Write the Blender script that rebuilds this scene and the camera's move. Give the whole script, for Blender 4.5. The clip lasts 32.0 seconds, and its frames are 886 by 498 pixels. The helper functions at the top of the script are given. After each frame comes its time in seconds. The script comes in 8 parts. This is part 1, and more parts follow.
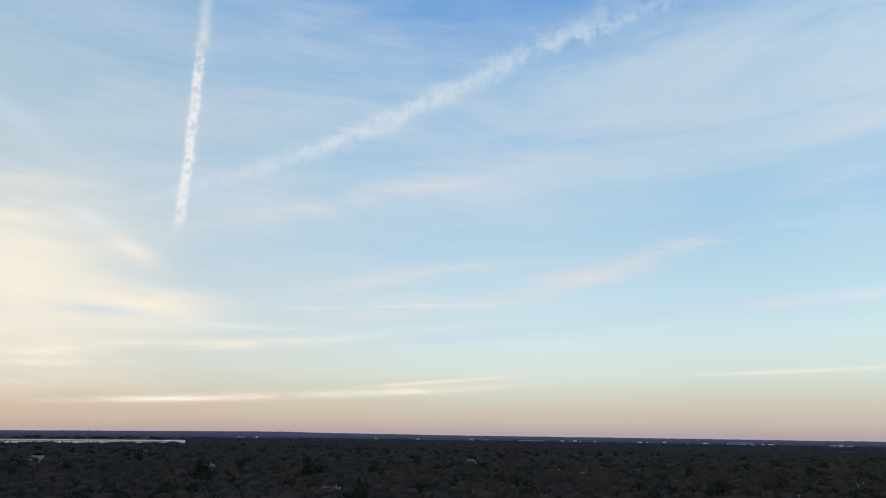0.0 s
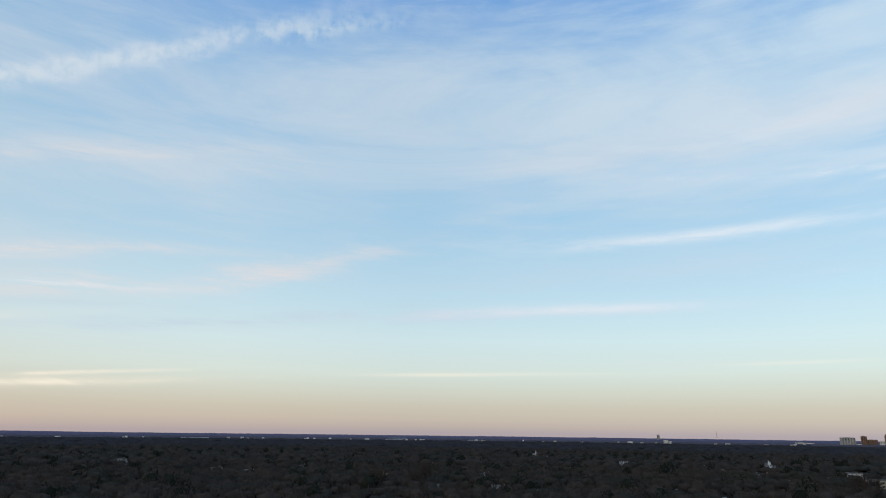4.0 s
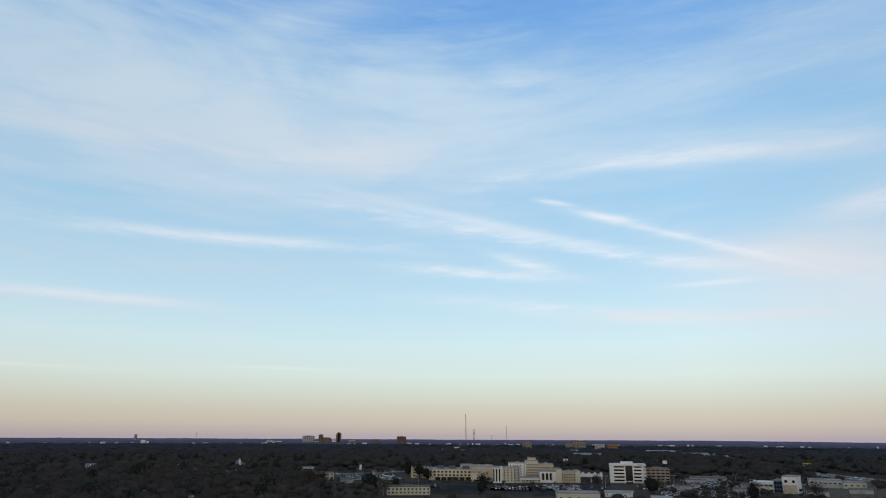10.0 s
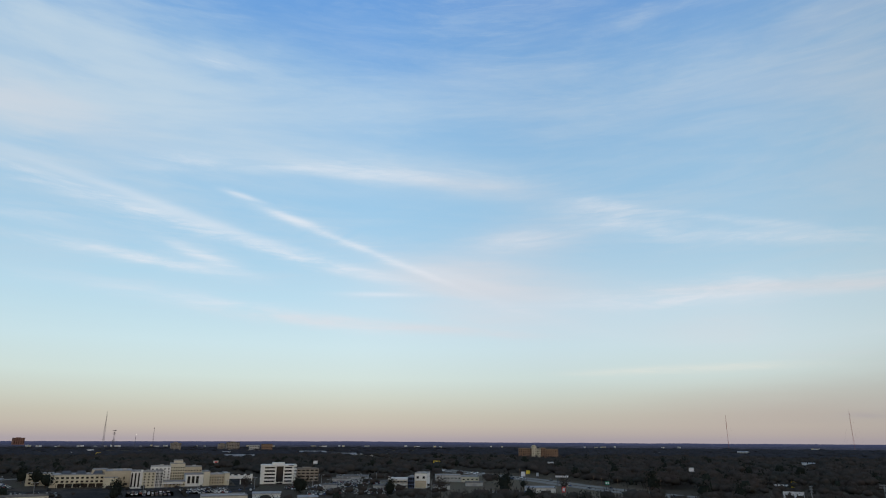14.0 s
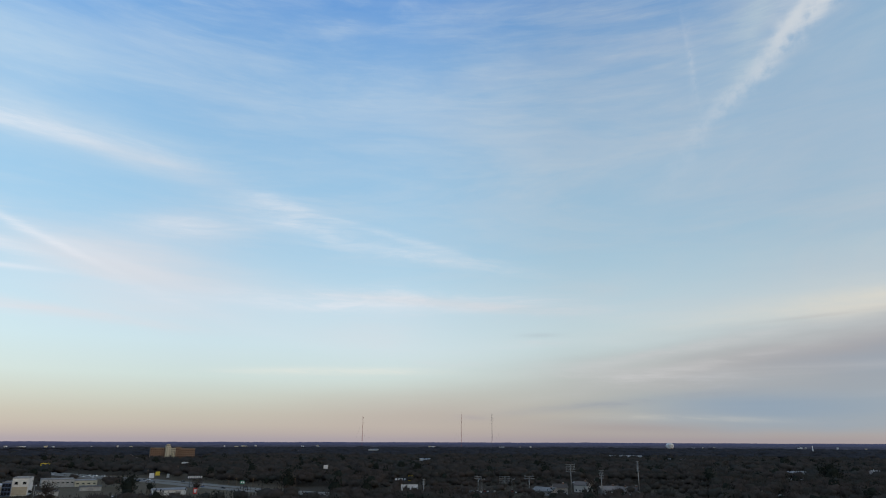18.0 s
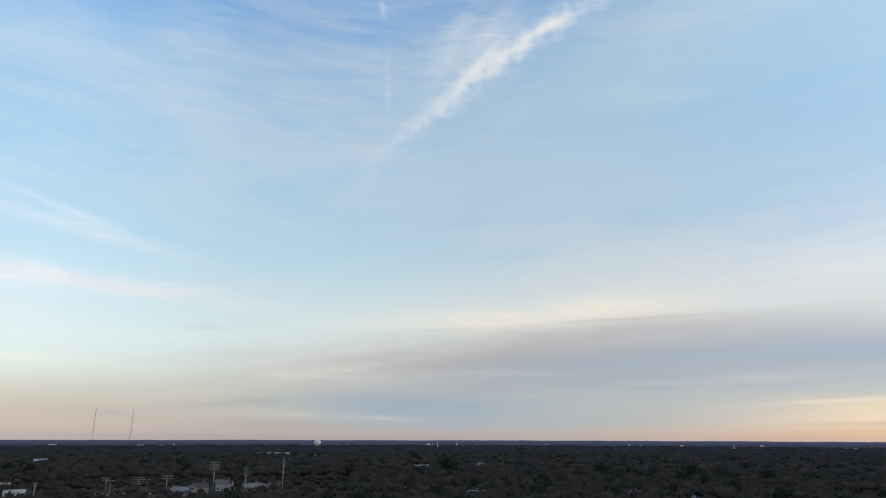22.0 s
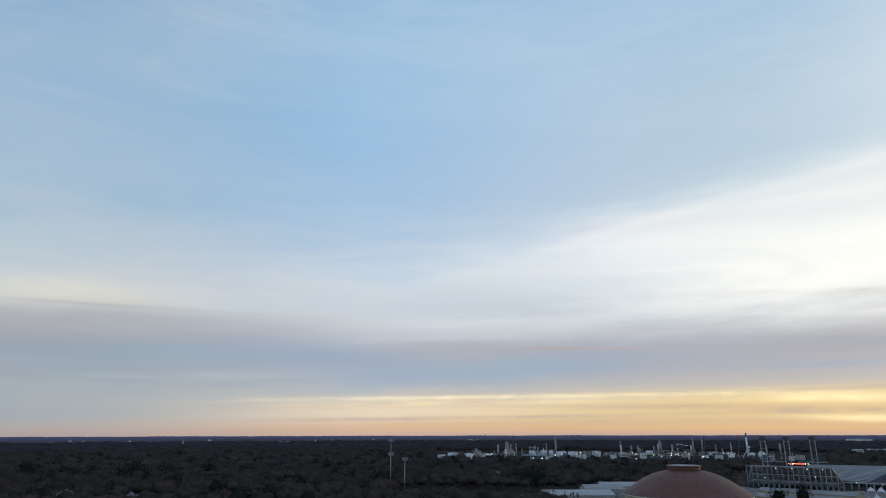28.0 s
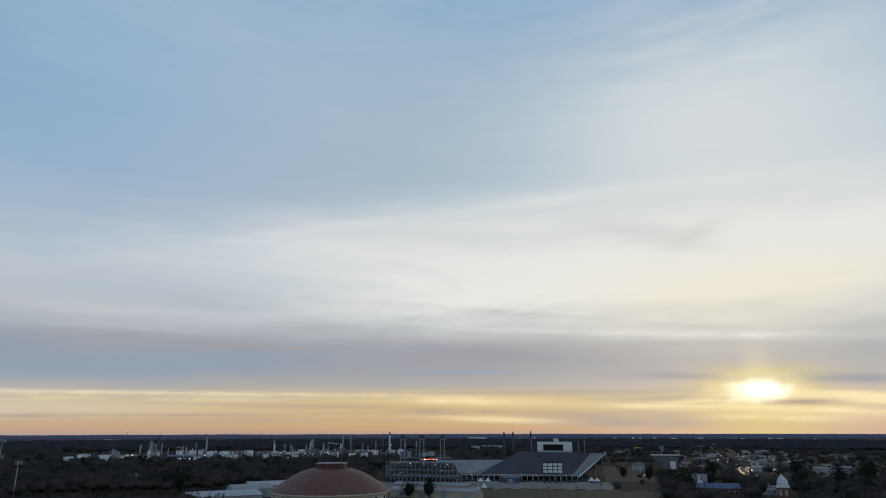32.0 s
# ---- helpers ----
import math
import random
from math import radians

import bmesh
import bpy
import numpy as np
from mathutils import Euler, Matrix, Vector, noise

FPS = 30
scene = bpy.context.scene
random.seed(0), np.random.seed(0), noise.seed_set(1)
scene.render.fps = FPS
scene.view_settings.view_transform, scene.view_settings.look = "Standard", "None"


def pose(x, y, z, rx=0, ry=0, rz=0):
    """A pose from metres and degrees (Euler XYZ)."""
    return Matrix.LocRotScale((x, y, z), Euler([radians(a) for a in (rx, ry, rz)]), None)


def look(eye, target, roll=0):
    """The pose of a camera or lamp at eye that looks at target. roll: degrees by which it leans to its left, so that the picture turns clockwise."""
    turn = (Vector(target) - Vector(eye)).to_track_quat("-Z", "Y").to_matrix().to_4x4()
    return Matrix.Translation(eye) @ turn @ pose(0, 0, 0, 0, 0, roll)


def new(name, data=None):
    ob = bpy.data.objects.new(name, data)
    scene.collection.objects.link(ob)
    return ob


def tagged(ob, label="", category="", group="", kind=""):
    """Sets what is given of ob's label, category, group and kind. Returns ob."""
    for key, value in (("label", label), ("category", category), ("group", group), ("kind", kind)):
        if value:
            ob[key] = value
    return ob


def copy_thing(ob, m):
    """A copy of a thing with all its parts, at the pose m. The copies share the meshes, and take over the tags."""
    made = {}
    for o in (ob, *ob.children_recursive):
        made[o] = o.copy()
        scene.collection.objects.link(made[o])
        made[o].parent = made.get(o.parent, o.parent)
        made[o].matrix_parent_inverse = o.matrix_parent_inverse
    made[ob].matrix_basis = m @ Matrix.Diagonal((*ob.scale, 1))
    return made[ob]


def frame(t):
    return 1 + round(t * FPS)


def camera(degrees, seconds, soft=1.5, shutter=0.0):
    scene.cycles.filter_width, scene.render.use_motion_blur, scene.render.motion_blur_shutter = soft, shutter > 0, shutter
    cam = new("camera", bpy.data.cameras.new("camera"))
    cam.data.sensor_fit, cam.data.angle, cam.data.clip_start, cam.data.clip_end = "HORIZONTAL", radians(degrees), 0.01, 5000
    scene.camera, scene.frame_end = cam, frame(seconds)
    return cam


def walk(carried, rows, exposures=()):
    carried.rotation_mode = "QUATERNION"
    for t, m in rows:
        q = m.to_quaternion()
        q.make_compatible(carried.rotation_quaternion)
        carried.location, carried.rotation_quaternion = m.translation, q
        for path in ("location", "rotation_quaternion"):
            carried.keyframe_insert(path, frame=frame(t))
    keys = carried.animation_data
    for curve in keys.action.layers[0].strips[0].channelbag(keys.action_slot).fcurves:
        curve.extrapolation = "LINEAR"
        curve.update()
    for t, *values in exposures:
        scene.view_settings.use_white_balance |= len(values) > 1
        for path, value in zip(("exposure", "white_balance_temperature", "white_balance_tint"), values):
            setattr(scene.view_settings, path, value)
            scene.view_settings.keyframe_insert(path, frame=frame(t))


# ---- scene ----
# camera: a slow turn on the spot, 42 m above the ground
cam = camera(68.91, 32.0, soft=1.1)
EYE = 42.0


def turn_row(t, rx, ry, rz):
    return t, pose(0, 0, EYE, rx, ry, rz)


walk(cam, [
    turn_row(0.0, 105.83, -0.75, -0.21),
    turn_row(0.5, 105.83, -0.75, -3.62),
    turn_row(1.0, 105.84, -0.76, -6.95),
    turn_row(1.5, 105.85, -0.76, -10.36),
    turn_row(2.0, 105.86, -0.76, -13.85),
    turn_row(2.5, 105.86, -0.76, -17.36),
    turn_row(3.0, 105.87, -0.77, -20.89),
    turn_row(3.5, 105.87, -0.72, -24.42),
    turn_row(5.5, 105.89, -0.55, -38.37),
    turn_row(6.0, 105.90, -0.51, -41.85),
    turn_row(6.5, 105.93, -0.48, -45.34),
    turn_row(7.0, 105.97, -0.46, -48.87),
    turn_row(7.5, 106.00, -0.43, -52.42),
    turn_row(8.0, 106.04, -0.41, -56.00),
    turn_row(8.5, 106.08, -0.38, -59.56),
    turn_row(9.0, 106.11, -0.36, -63.12),
    turn_row(9.5, 106.15, -0.34, -66.68),
    turn_row(10.0, 106.19, -0.33, -70.24),
    turn_row(10.5, 106.23, -0.32, -73.81),
    turn_row(11.0, 106.27, -0.30, -77.34),
    turn_row(11.5, 106.31, -0.29, -80.88),
    turn_row(12.0, 106.33, -0.28, -84.42),
    turn_row(12.5, 106.35, -0.27, -87.98),
    turn_row(13.0, 106.37, -0.26, -91.59),
    turn_row(13.5, 106.39, -0.24, -95.25),
    turn_row(14.0, 106.41, -0.23, -98.95),
    turn_row(14.5, 106.42, -0.22, -102.67),
    turn_row(16.5, 106.45, -0.17, -117.54),
    turn_row(17.0, 106.44, -0.17, -121.24),
    turn_row(17.5, 106.42, -0.16, -124.99),
    turn_row(18.0, 106.41, -0.15, -128.74),
    turn_row(18.5, 106.39, -0.14, -132.39),
    turn_row(19.0, 106.38, -0.13, -136.00),
    turn_row(19.5, 106.35, -0.13, -139.64),
    turn_row(20.0, 106.33, -0.14, -143.26),
    turn_row(20.5, 106.31, -0.14, -146.91),
    turn_row(21.0, 106.29, -0.14, -150.52),
    turn_row(21.5, 106.27, -0.14, -154.17),
    turn_row(22.0, 106.25, -0.14, -157.87),
    turn_row(22.5, 106.21, -0.11, -161.58),
    turn_row(23.0, 106.18, -0.08, -165.30),
    turn_row(23.5, 106.14, -0.05, -169.01),
    turn_row(24.0, 106.11, -0.01, -172.73),
    turn_row(24.5, 106.07, 0.02, -176.45),
    turn_row(25.0, 106.03, 0.05, -180.22),
    turn_row(25.5, 106.00, 0.06, -183.98),
    turn_row(27.5, 105.89, 0.11, -198.66),
    turn_row(28.0, 105.86, 0.12, -202.28),
    turn_row(28.5, 105.83, 0.14, -205.93),
    turn_row(29.0, 105.81, 0.15, -209.53),
    turn_row(29.5, 105.78, 0.17, -213.13),
    turn_row(30.0, 105.76, 0.18, -216.70),
    turn_row(30.5, 105.75, 0.16, -220.29),
    turn_row(31.0, 105.74, 0.14, -223.88),
    turn_row(31.5, 105.74, 0.11, -227.46),
    turn_row(32.0, 105.73, 0.09, -231.06),
], exposures=[
    (0.0, 0.05, 6550, 10), (5.0, 0.03, 6500, 10), (11.0, -0.03, 6480, 10), (14.0, -0.12, 6450, 10), (16.5, -0.11, 6450, 10), (19.0, -0.02, 6500, 10), (21.0, 0.09, 6600, 10),
    (23.0, 0.24, 6800, 10), (25.5, 0.18, 6700, 10), (28.0, -0.03, 6350, 10), (30.0, -0.17, 6150, 10), (32.0, -0.34, 6350, 10),
])

# ---- sky, sun ----
SUN_AZ, SUN_EL = 256.7, 3.01


def lin(r, g, b):
    """sRGB bytes to linear colour."""
    return tuple(c / 12.92 if c <= 0.04045 else ((c + 0.055) / 1.055) ** 2.4 for c in (r / 255, g / 255, b / 255)) + (1.0,)


world = bpy.data.worlds.new("dusk_sky")
scene.world = world
world.use_nodes = True
WT = world.node_tree
WT.nodes.clear()


def wnode(kind):
    return WT.nodes.new(kind)


def wvector(op):
    n = wnode("ShaderNodeVectorMath")
    n.operation = op
    return n


def feed(node, index, value):
    if isinstance(value, bpy.types.NodeSocket):
        WT.links.new(value, node.inputs[index])
    else:
        node.inputs[index].default_value = value


def wmath(op, a, b=0.0, c=0.0, clamp=False):
    n = wnode("ShaderNodeMath")
    n.operation, n.use_clamp = op, clamp
    for i, value in enumerate((a, b, c)):
        feed(n, i, value)
    return n.outputs[0]


def wmix(f, a, b):
    n = wnode("ShaderNodeMix")
    n.data_type = "RGBA"
    feed(n, 0, f)
    feed(n, 6, a)
    feed(n, 7, b)
    return n.outputs[2]


def wnoise(vec, scale, detail, rough=0.5, warp=0.0):
    n = wnode("ShaderNodeTexNoise")
    feed(n, "Vector", vec)
    feed(n, "Scale", scale)
    feed(n, "Detail", detail)
    feed(n, "Roughness", rough)
    feed(n, "Distortion", warp)
    return n.outputs["Fac"]


def wramp(fac, stops):
    n = wnode("ShaderNodeValToRGB")
    feed(n, 0, fac)
    els = n.color_ramp.elements
    els[0].position, els[0].color = stops[0]
    els[1].position, els[1].color = stops[-1]
    for p, c in stops[1:-1]:
        e = els.new(p)
        e.color = c
    return n.outputs[0]


def wspan(value, a, b, lo=0.0, hi=1.0):
    n = wnode("ShaderNodeMapRange")
    n.interpolation_type = "SMOOTHSTEP"
    for i, x in enumerate((value, a, b, lo, hi)):
        feed(n, i, x)
    return n.outputs[0]


# direction of the sky as compass degrees (clockwise, from -60 to 300) and height in degrees
coord = wnode("ShaderNodeTexCoord").outputs["Generated"]
unit = wvector("NORMALIZE")
feed(unit, 0, coord)
split = wnode("ShaderNodeSeparateXYZ")
feed(split, 0, unit.outputs[0])
TURN = radians(120)
ew, ns = split.outputs[0], split.outputs[1]
sx = wmath("ADD", wmath("MULTIPLY", ew, math.cos(TURN)), wmath("MULTIPLY", ns, -math.sin(TURN)))
sy = wmath("ADD", wmath("MULTIPLY", ew, math.sin(TURN)), wmath("MULTIPLY", ns, math.cos(TURN)))
AZ = wmath("MULTIPLY_ADD", wmath("ARCTAN2", sx, sy), 180 / math.pi, 120.0)
EL = wmath("MULTIPLY", wmath("ARCSINE", split.outputs[2]), 180 / math.pi)
joined = wnode("ShaderNodeCombineXYZ")
feed(joined, 0, AZ)
feed(joined, 1, EL)
PLANE = joined.outputs[0]
stretched = wnode("ShaderNodeMapping")
feed(stretched, 0, PLANE)
stretched.inputs["Scale"].default_value = (0.035, 0.20, 1)
stretched.inputs["Rotation"].default_value = (0, 0, radians(3))
combed = wnode("ShaderNodeMapping")
feed(combed, 0, PLANE)
combed.inputs["Scale"].default_value = (0.10, 0.85, 1)
combed.inputs["Rotation"].default_value = (0, 0, radians(2))
COMBED = wspan(wnoise(combed.outputs[0], 1.9, 6, 0.62, 0.9), 0.34, 0.66, 0.55)
FIBRES = wmath("MULTIPLY", wspan(wnoise(stretched.outputs[0], 2.2, 9, 0.66, 0.7), 0.36, 0.63, 0.22, 1.2), COMBED)
BROAD = wspan(wnoise(stretched.outputs[0], 0.8, 7, 0.62, 1.0), 0.34, 0.66, 0.4)
PUFFS = wspan(wnoise(PLANE, 0.75, 4, 0.55), 0.30, 0.66)
WARP = wmath("MULTIPLY_ADD", wnoise(stretched.outputs[0], 2.6, 4, 0.55), 3.2, -1.6)
threads = wnode("ShaderNodeMapping")
feed(threads, 0, PLANE)
threads.inputs["Scale"].default_value = (0.011, 0.30, 1)
threads.inputs["Rotation"].default_value = (0, 0, radians(0.6))
THREADS = wspan(wnoise(threads.outputs[0], 3.2, 6, 0.6, 0.6), 0.40, 0.66)
COTTON = wspan(wnoise(PLANE, 1.7, 5, 0.6), 0.34, 0.58, 0.15)
EVEN = 1.0

h = wmath("MULTIPLY", EL, 1 / 45, clamp=True)
east = wramp(h, [(0.0, lin(180, 170, 175)), (0.010, lin(193, 182, 176)), (0.024, lin(203, 194, 181)), (0.044, lin(207, 203, 188)), (0.074, lin(213, 219, 207)), (0.11, lin(217, 233, 228)), (0.17, lin(212, 237, 243)),
                 (0.25, lin(194, 229, 246)), (0.36, lin(170, 214, 242)), (0.50, lin(152, 202, 238)), (0.66, lin(128, 184, 232)), (0.82, lin(100, 160, 226)), (1.0, lin(80, 138, 216))])
west = wramp(h, [(0.0, lin(196, 172, 162)), (0.02, lin(208, 184, 166)), (0.06, lin(212, 200, 184)), (0.09, lin(206, 202, 194)), (0.15, lin(196, 202, 206)), (0.27, lin(194, 208, 217)),
                 (0.42, lin(182, 206, 221)), (0.62, lin(164, 197, 221)), (0.82, lin(142, 185, 223)), (1.0, lin(114, 162, 216))])
away = wmath("COSINE", wmath("MULTIPLY", wmath("SUBTRACT", AZ, SUN_AZ), math.pi / 180))
toward = wspan(away, -0.4, 0.75)
sky = wmix(toward, east, west)
nishita = wnode("ShaderNodeTexSky")
nishita.sky_type, nishita.sun_disc = "NISHITA", False
nishita.sun_elevation, nishita.sun_rotation, nishita.altitude = radians(SUN_EL), radians(SUN_AZ), 60
nishita_dim = wvector("SCALE")
feed(nishita_dim, 0, nishita.outputs[0])
nishita_dim.inputs["Scale"].default_value = 0.10
sky = wmix(0.06, sky, nishita_dim.outputs[0])
# unseen neutral grey added overhead, so the sky doesn't light the ground blue
sky = wmix(wspan(EL, 43, 62, 0.0, 0.85), sky, lin(158, 162, 168))

WHITE, HAZE, CREAM, ROSE = lin(232, 238, 245), lin(196, 217, 233), lin(250, 244, 228), lin(224, 224, 228)
SLATE, MAUVE, GOLD, CLEAR, DEEP = lin(157, 166, 182), lin(182, 177, 180), lin(240, 209, 146), lin(156, 178, 200), lin(112, 164, 224)
PEARL, AZURE = (1.06, 1.045, 0.985, 1), lin(126, 178, 226)
AMBER, SUNNY, DUSK = lin(240, 192, 130), (1.35, 1.12, 0.62, 1), lin(186, 168, 162)
# thin fibres all over
sky = wmix(wmath("MULTIPLY", wmath("MULTIPLY", FIBRES, BROAD), wspan(EL, 5, 14, 0.0, 0.28)), sky, HAZE)

GRAINS = (FIBRES, BROAD, PUFFS, THREADS, COTTON, COMBED)
clouds = []


def streak(az, el, tilt, length, width, bend, strength, tone, grain=EVEN, ragged=0.25, blunt=False, crisp=False):
    """A cloud in the sky: centre, tilt and half sizes in degrees, bend as the rise of its ends."""
    clouds.append((az, el, tilt, length, width, bend, strength, tone, grain, ragged, blunt, crisp))


def cloud_over(under, plane, warp, grains, az, el, tilt, length, width, bend, strength, tone, grain, ragged, blunt, crisp):
    """The sky with one cloud laid over it."""
    c, s = math.cos(radians(tilt)), math.sin(radians(tilt))
    off = wvector("SUBTRACT")
    feed(off, 0, plane)
    off.inputs[1].default_value = (az, el, 0)
    ways = []
    for way in ((c / length, s / length, 0), (-s / width, c / width, 0)):
        d = wvector("DOT_PRODUCT")
        feed(d, 0, off.outputs[0])
        d.inputs[1].default_value = way
        ways.append(d.outputs["Value"])
    along = wmath("MULTIPLY", ways[0], ways[0])
    across = wmath("MULTIPLY_ADD", along, -bend / width, ways[1])
    if ragged:
        across = wmath("MULTIPLY_ADD", warp, ragged, across)
    side = wmath("MULTIPLY", across, across)
    if crisp:
        side = wmath("MULTIPLY", side, side)
    far = wmath("ADD", side, wmath("POWER", along, 4.0) if blunt else along)
    cover = wmath("POWER", 0.36788, far)
    for known, given in zip(GRAINS, grains):
        if grain is known:
            cover = wmath("MULTIPLY", cover, given)
    return wmix(wmath("MULTIPLY", cover, strength), under, tone)


def draw_clouds():
    """Lay the listed clouds over the sky, some twenty in a node group."""
    global sky, WT
    outer = WT
    for start in range(0, len(clouds), 20):
        group = bpy.data.node_groups.new("clouds", "ShaderNodeTree")
        for socket, kind in [("sky", "NodeSocketColor"), ("plane", "NodeSocketVector"), ("warp", "NodeSocketFloat")] + [("grain", "NodeSocketFloat")] * len(GRAINS):
            group.interface.new_socket(socket, in_out="INPUT", socket_type=kind)
        group.interface.new_socket("sky", in_out="OUTPUT", socket_type="NodeSocketColor")
        WT = group
        given = list(wnode("NodeGroupInput").outputs)
        wait = wvector("MULTIPLY_ADD")  # makes these clouds wait for those before them
        feed(wait, 0, given[0])
        wait.inputs[1].default_value = (1e-9, 1e-9, 1e-9)
        feed(wait, 2, given[1])
        under = given[0]
        for cloud in clouds[start:start + 20]:
            under = cloud_over(under, wait.outputs[0], given[2], given[3:3 + len(GRAINS)], *cloud)
        feed(wnode("NodeGroupOutput"), 0, under)
        WT = outer
        node = wnode("ShaderNodeGroup")
        node.node_tree = group
        for index, value in enumerate((sky, PLANE, WARP) + GRAINS):
            feed(node, index, value)
        sky = node.outputs[0]
    clouds.clear()


# pale veils, north to east
streak(24.5, 29.0, 0, 29.9, 5.53, 0, 0.75, HAZE, BROAD, 0.2)
streak(9.4, 21.6, 6.7, 32.0, 2.61, -1.68, 0.85, HAZE, BROAD, 0.3)
streak(49.5, 26.5, 6, 24.1, 5.53, 0, 0.8, HAZE, BROAD, 0.6)
streak(52.3, 25.8, -2, 24.0, 4.02, 0, 0.85, HAZE, BROAD, 0.6)
streak(70.5, 25.9, 8, 18.4, 5.53, 0, 0.6, HAZE, BROAD, 0.6)
streak(40.1, 26.0, -14, 18.4, 5.03, 0, 0.75, HAZE, BROAD, 0.6)
streak(64.9, 25.1, -4, 20.0, 3.52, 0, 0.75, HAZE, BROAD, 0.6)
streak(55.1, 34.8, 21.3, 11.9, 1.51, -0.68, 0.6, HAZE, BROAD, 0.3)
streak(87.4, 23.1, -0.7, 14.8, 1.71, 0.09, 0.8, HAZE, BROAD, 0.3)
streak(94.5, 28.9, 8, 17.2, 3.02, 0, 0.45, HAZE, BROAD, 0.4)
streak(59.6, 28.3, -10, 16.0, 5.53, 0, 0.6, HAZE, BROAD, 0.6)
streak(118.4, 28.0, 5, 20.5, 6.03, 0, 0.25, HAZE, BROAD, 0.4)
streak(-17.5, 21.7, 0, 33.5, 13.07, 0, 0.28, ROSE, BROAD, 0.4)
streak(166.1, 23.2, 0, 43.7, 14.07, 0, 0.5, ROSE, BROAD, 0.4)
# bright trails and mares tails, north
streak(-34.5, 11.1, 0, 7.7, 6.03, 0, 0.85, CREAM, EVEN, 0.5)
streak(-32.2, 6.3, 0, 13.1, 2.51, 0, 0.5, CREAM, BROAD, 0.4)
streak(-25.3, 9.4, 0, 5.6, 1.61, 0, 0.9, CREAM, EVEN, 0.8)
streak(-27.7, 8.9, 0, 3.6, 0.45, 0, 0.6, HAZE, EVEN, 0.3)
streak(-26.5, 13.9, -20, 2.1, 0.70, 0, 0.6, CREAM, EVEN, 0.6)
streak(-36.6, 22.5, -27.3, 5.1, 0.80, -0.09, 0.5, HAZE, EVEN, 0.4)
streak(-30.1, 15.9, 164.2, 1.8, 0.60, 0.01, 0.4, WHITE, EVEN, 0.4)
streak(-18.8, 6.8, 3.7, 12.4, 0.40, 0.45, 0.8, CREAM, FIBRES, 0.3)
streak(-17.1, 8.4, 1.3, 5.3, 0.25, -0.04, 0.7, WHITE, FIBRES, 0.25)
streak(-31.7, 5.5, 6.2, 2.9, 0.40, -0.01, 0.8, CREAM, FIBRES, 0.25)
streak(-30.4, 4.7, 3.0, 4.2, 0.20, -0.01, 0.6, CREAM, FIBRES, 0.25)
streak(-23.2, 25.0, 90.3, 8.5, 0.48, 0.12, 0.5, CREAM, PUFFS, 0.35, True)
streak(-23.2, 23.3, 90.2, 7.2, 0.40, 0.10, 1.0, WHITE, COTTON, 0.45, True, True)
streak(-23.3, 34.3, 90.4, 2.9, 0.50, 0.00, 0.5, HAZE, EVEN, 0.4)
streak(-5.2, 27.1, 22.8, 18.5, 0.80, -0.30, 0.6, WHITE, PUFFS, 0.7)
streak(-5.2, 27.1, 22.8, 18.5, 0.65, -0.30, 0.5, HAZE, EVEN, 0.7)
streak(14.9, 33.9, 10.4, 8.7, 0.85, -0.05, 0.75, HAZE, PUFFS, 0.7)
streak(-25.6, 20.5, 9.7, 2.8, 0.40, -0.02, 0.4, HAZE, FIBRES, 0.25)
streak(-5.5, 20.5, 12.1, 14.3, 0.70, -0.47, 0.6, ROSE, FIBRES, 0.4)
streak(-4.2, 13.2, 9.4, 10.6, 0.55, -0.40, 0.8, ROSE, FIBRES, 0.3)
streak(6.4, 11.9, 9.4, 20.2, 1.01, 1.41, 0.9, ROSE, FIBRES, 0.35)
streak(-5.1, 10.6, 2.9, 8.1, 0.20, -0.10, 0.7, WHITE, FIBRES, 0.25)
streak(9.1, 8.7, 5.7, 14.1, 0.55, 0.34, 0.9, HAZE, FIBRES, 0.3)
streak(-1.1, 9.4, 2.6, 5.8, 0.30, -0.05, 0.5, HAZE, FIBRES, 0.25)
streak(27.9, 10.0, 2.0, 8.2, 0.50, -0.10, 0.7, HAZE, FIBRES, 0.3)
streak(-21.9, 2.3, 2.6, 6.6, 0.23, -0.02, 0.9, CREAM, FIBRES, 0.4)
streak(-5.4, 3.2, 3.0, 10.9, 0.30, 0.07, 0.95, CREAM, FIBRES, 0.4)
streak(-0.0, 4.2, 4.5, 6.8, 0.15, -0.03, 0.8, CREAM, FIBRES, 0.4)
streak(27.1, 4.8, 0.7, 4.3, 0.15, -0.01, 0.4, CREAM, EVEN, 0.3)
streak(30.2, 13.1, 0.7, 6.0, 1.11, -0.07, 0.35, HAZE, FIBRES, 0.25)
# east
streak(44.3, 16.1, 0.3, 14.3, 0.6, 0.22, 0.25, WHITE, FIBRES, 0.3)
streak(51.7, 13.8, 1.5, 5.3, 0.63, -0.06, 0.43, HAZE, FIBRES, 0.25)
streak(36.8, 10.2, 1.3, 16.4, 0.50, -0.27, 0.54, HAZE, FIBRES, 0.3)
streak(31.2, 4.9, 0.6, 9.3, 0.15, -0.06, 0.3, CREAM, EVEN, 0.3)
streak(50.0, 5.6, -1.3, 5.8, 0.25, -0.03, 0.29, ROSE, FIBRES, 0.25)
streak(53.3, 16.0, 1.5, 15.9, 0.5, 0.04, 0.28, WHITE, FIBRES, 0.25)
streak(71.7, 14.2, -4.6, 6.5, 0.50, -0.09, 0.49, WHITE, FIBRES, 0.25)
streak(36.3, 10.3, 1.5, 14.2, 0.44, -0.31, 0.32, WHITE, FIBRES, 0.3)
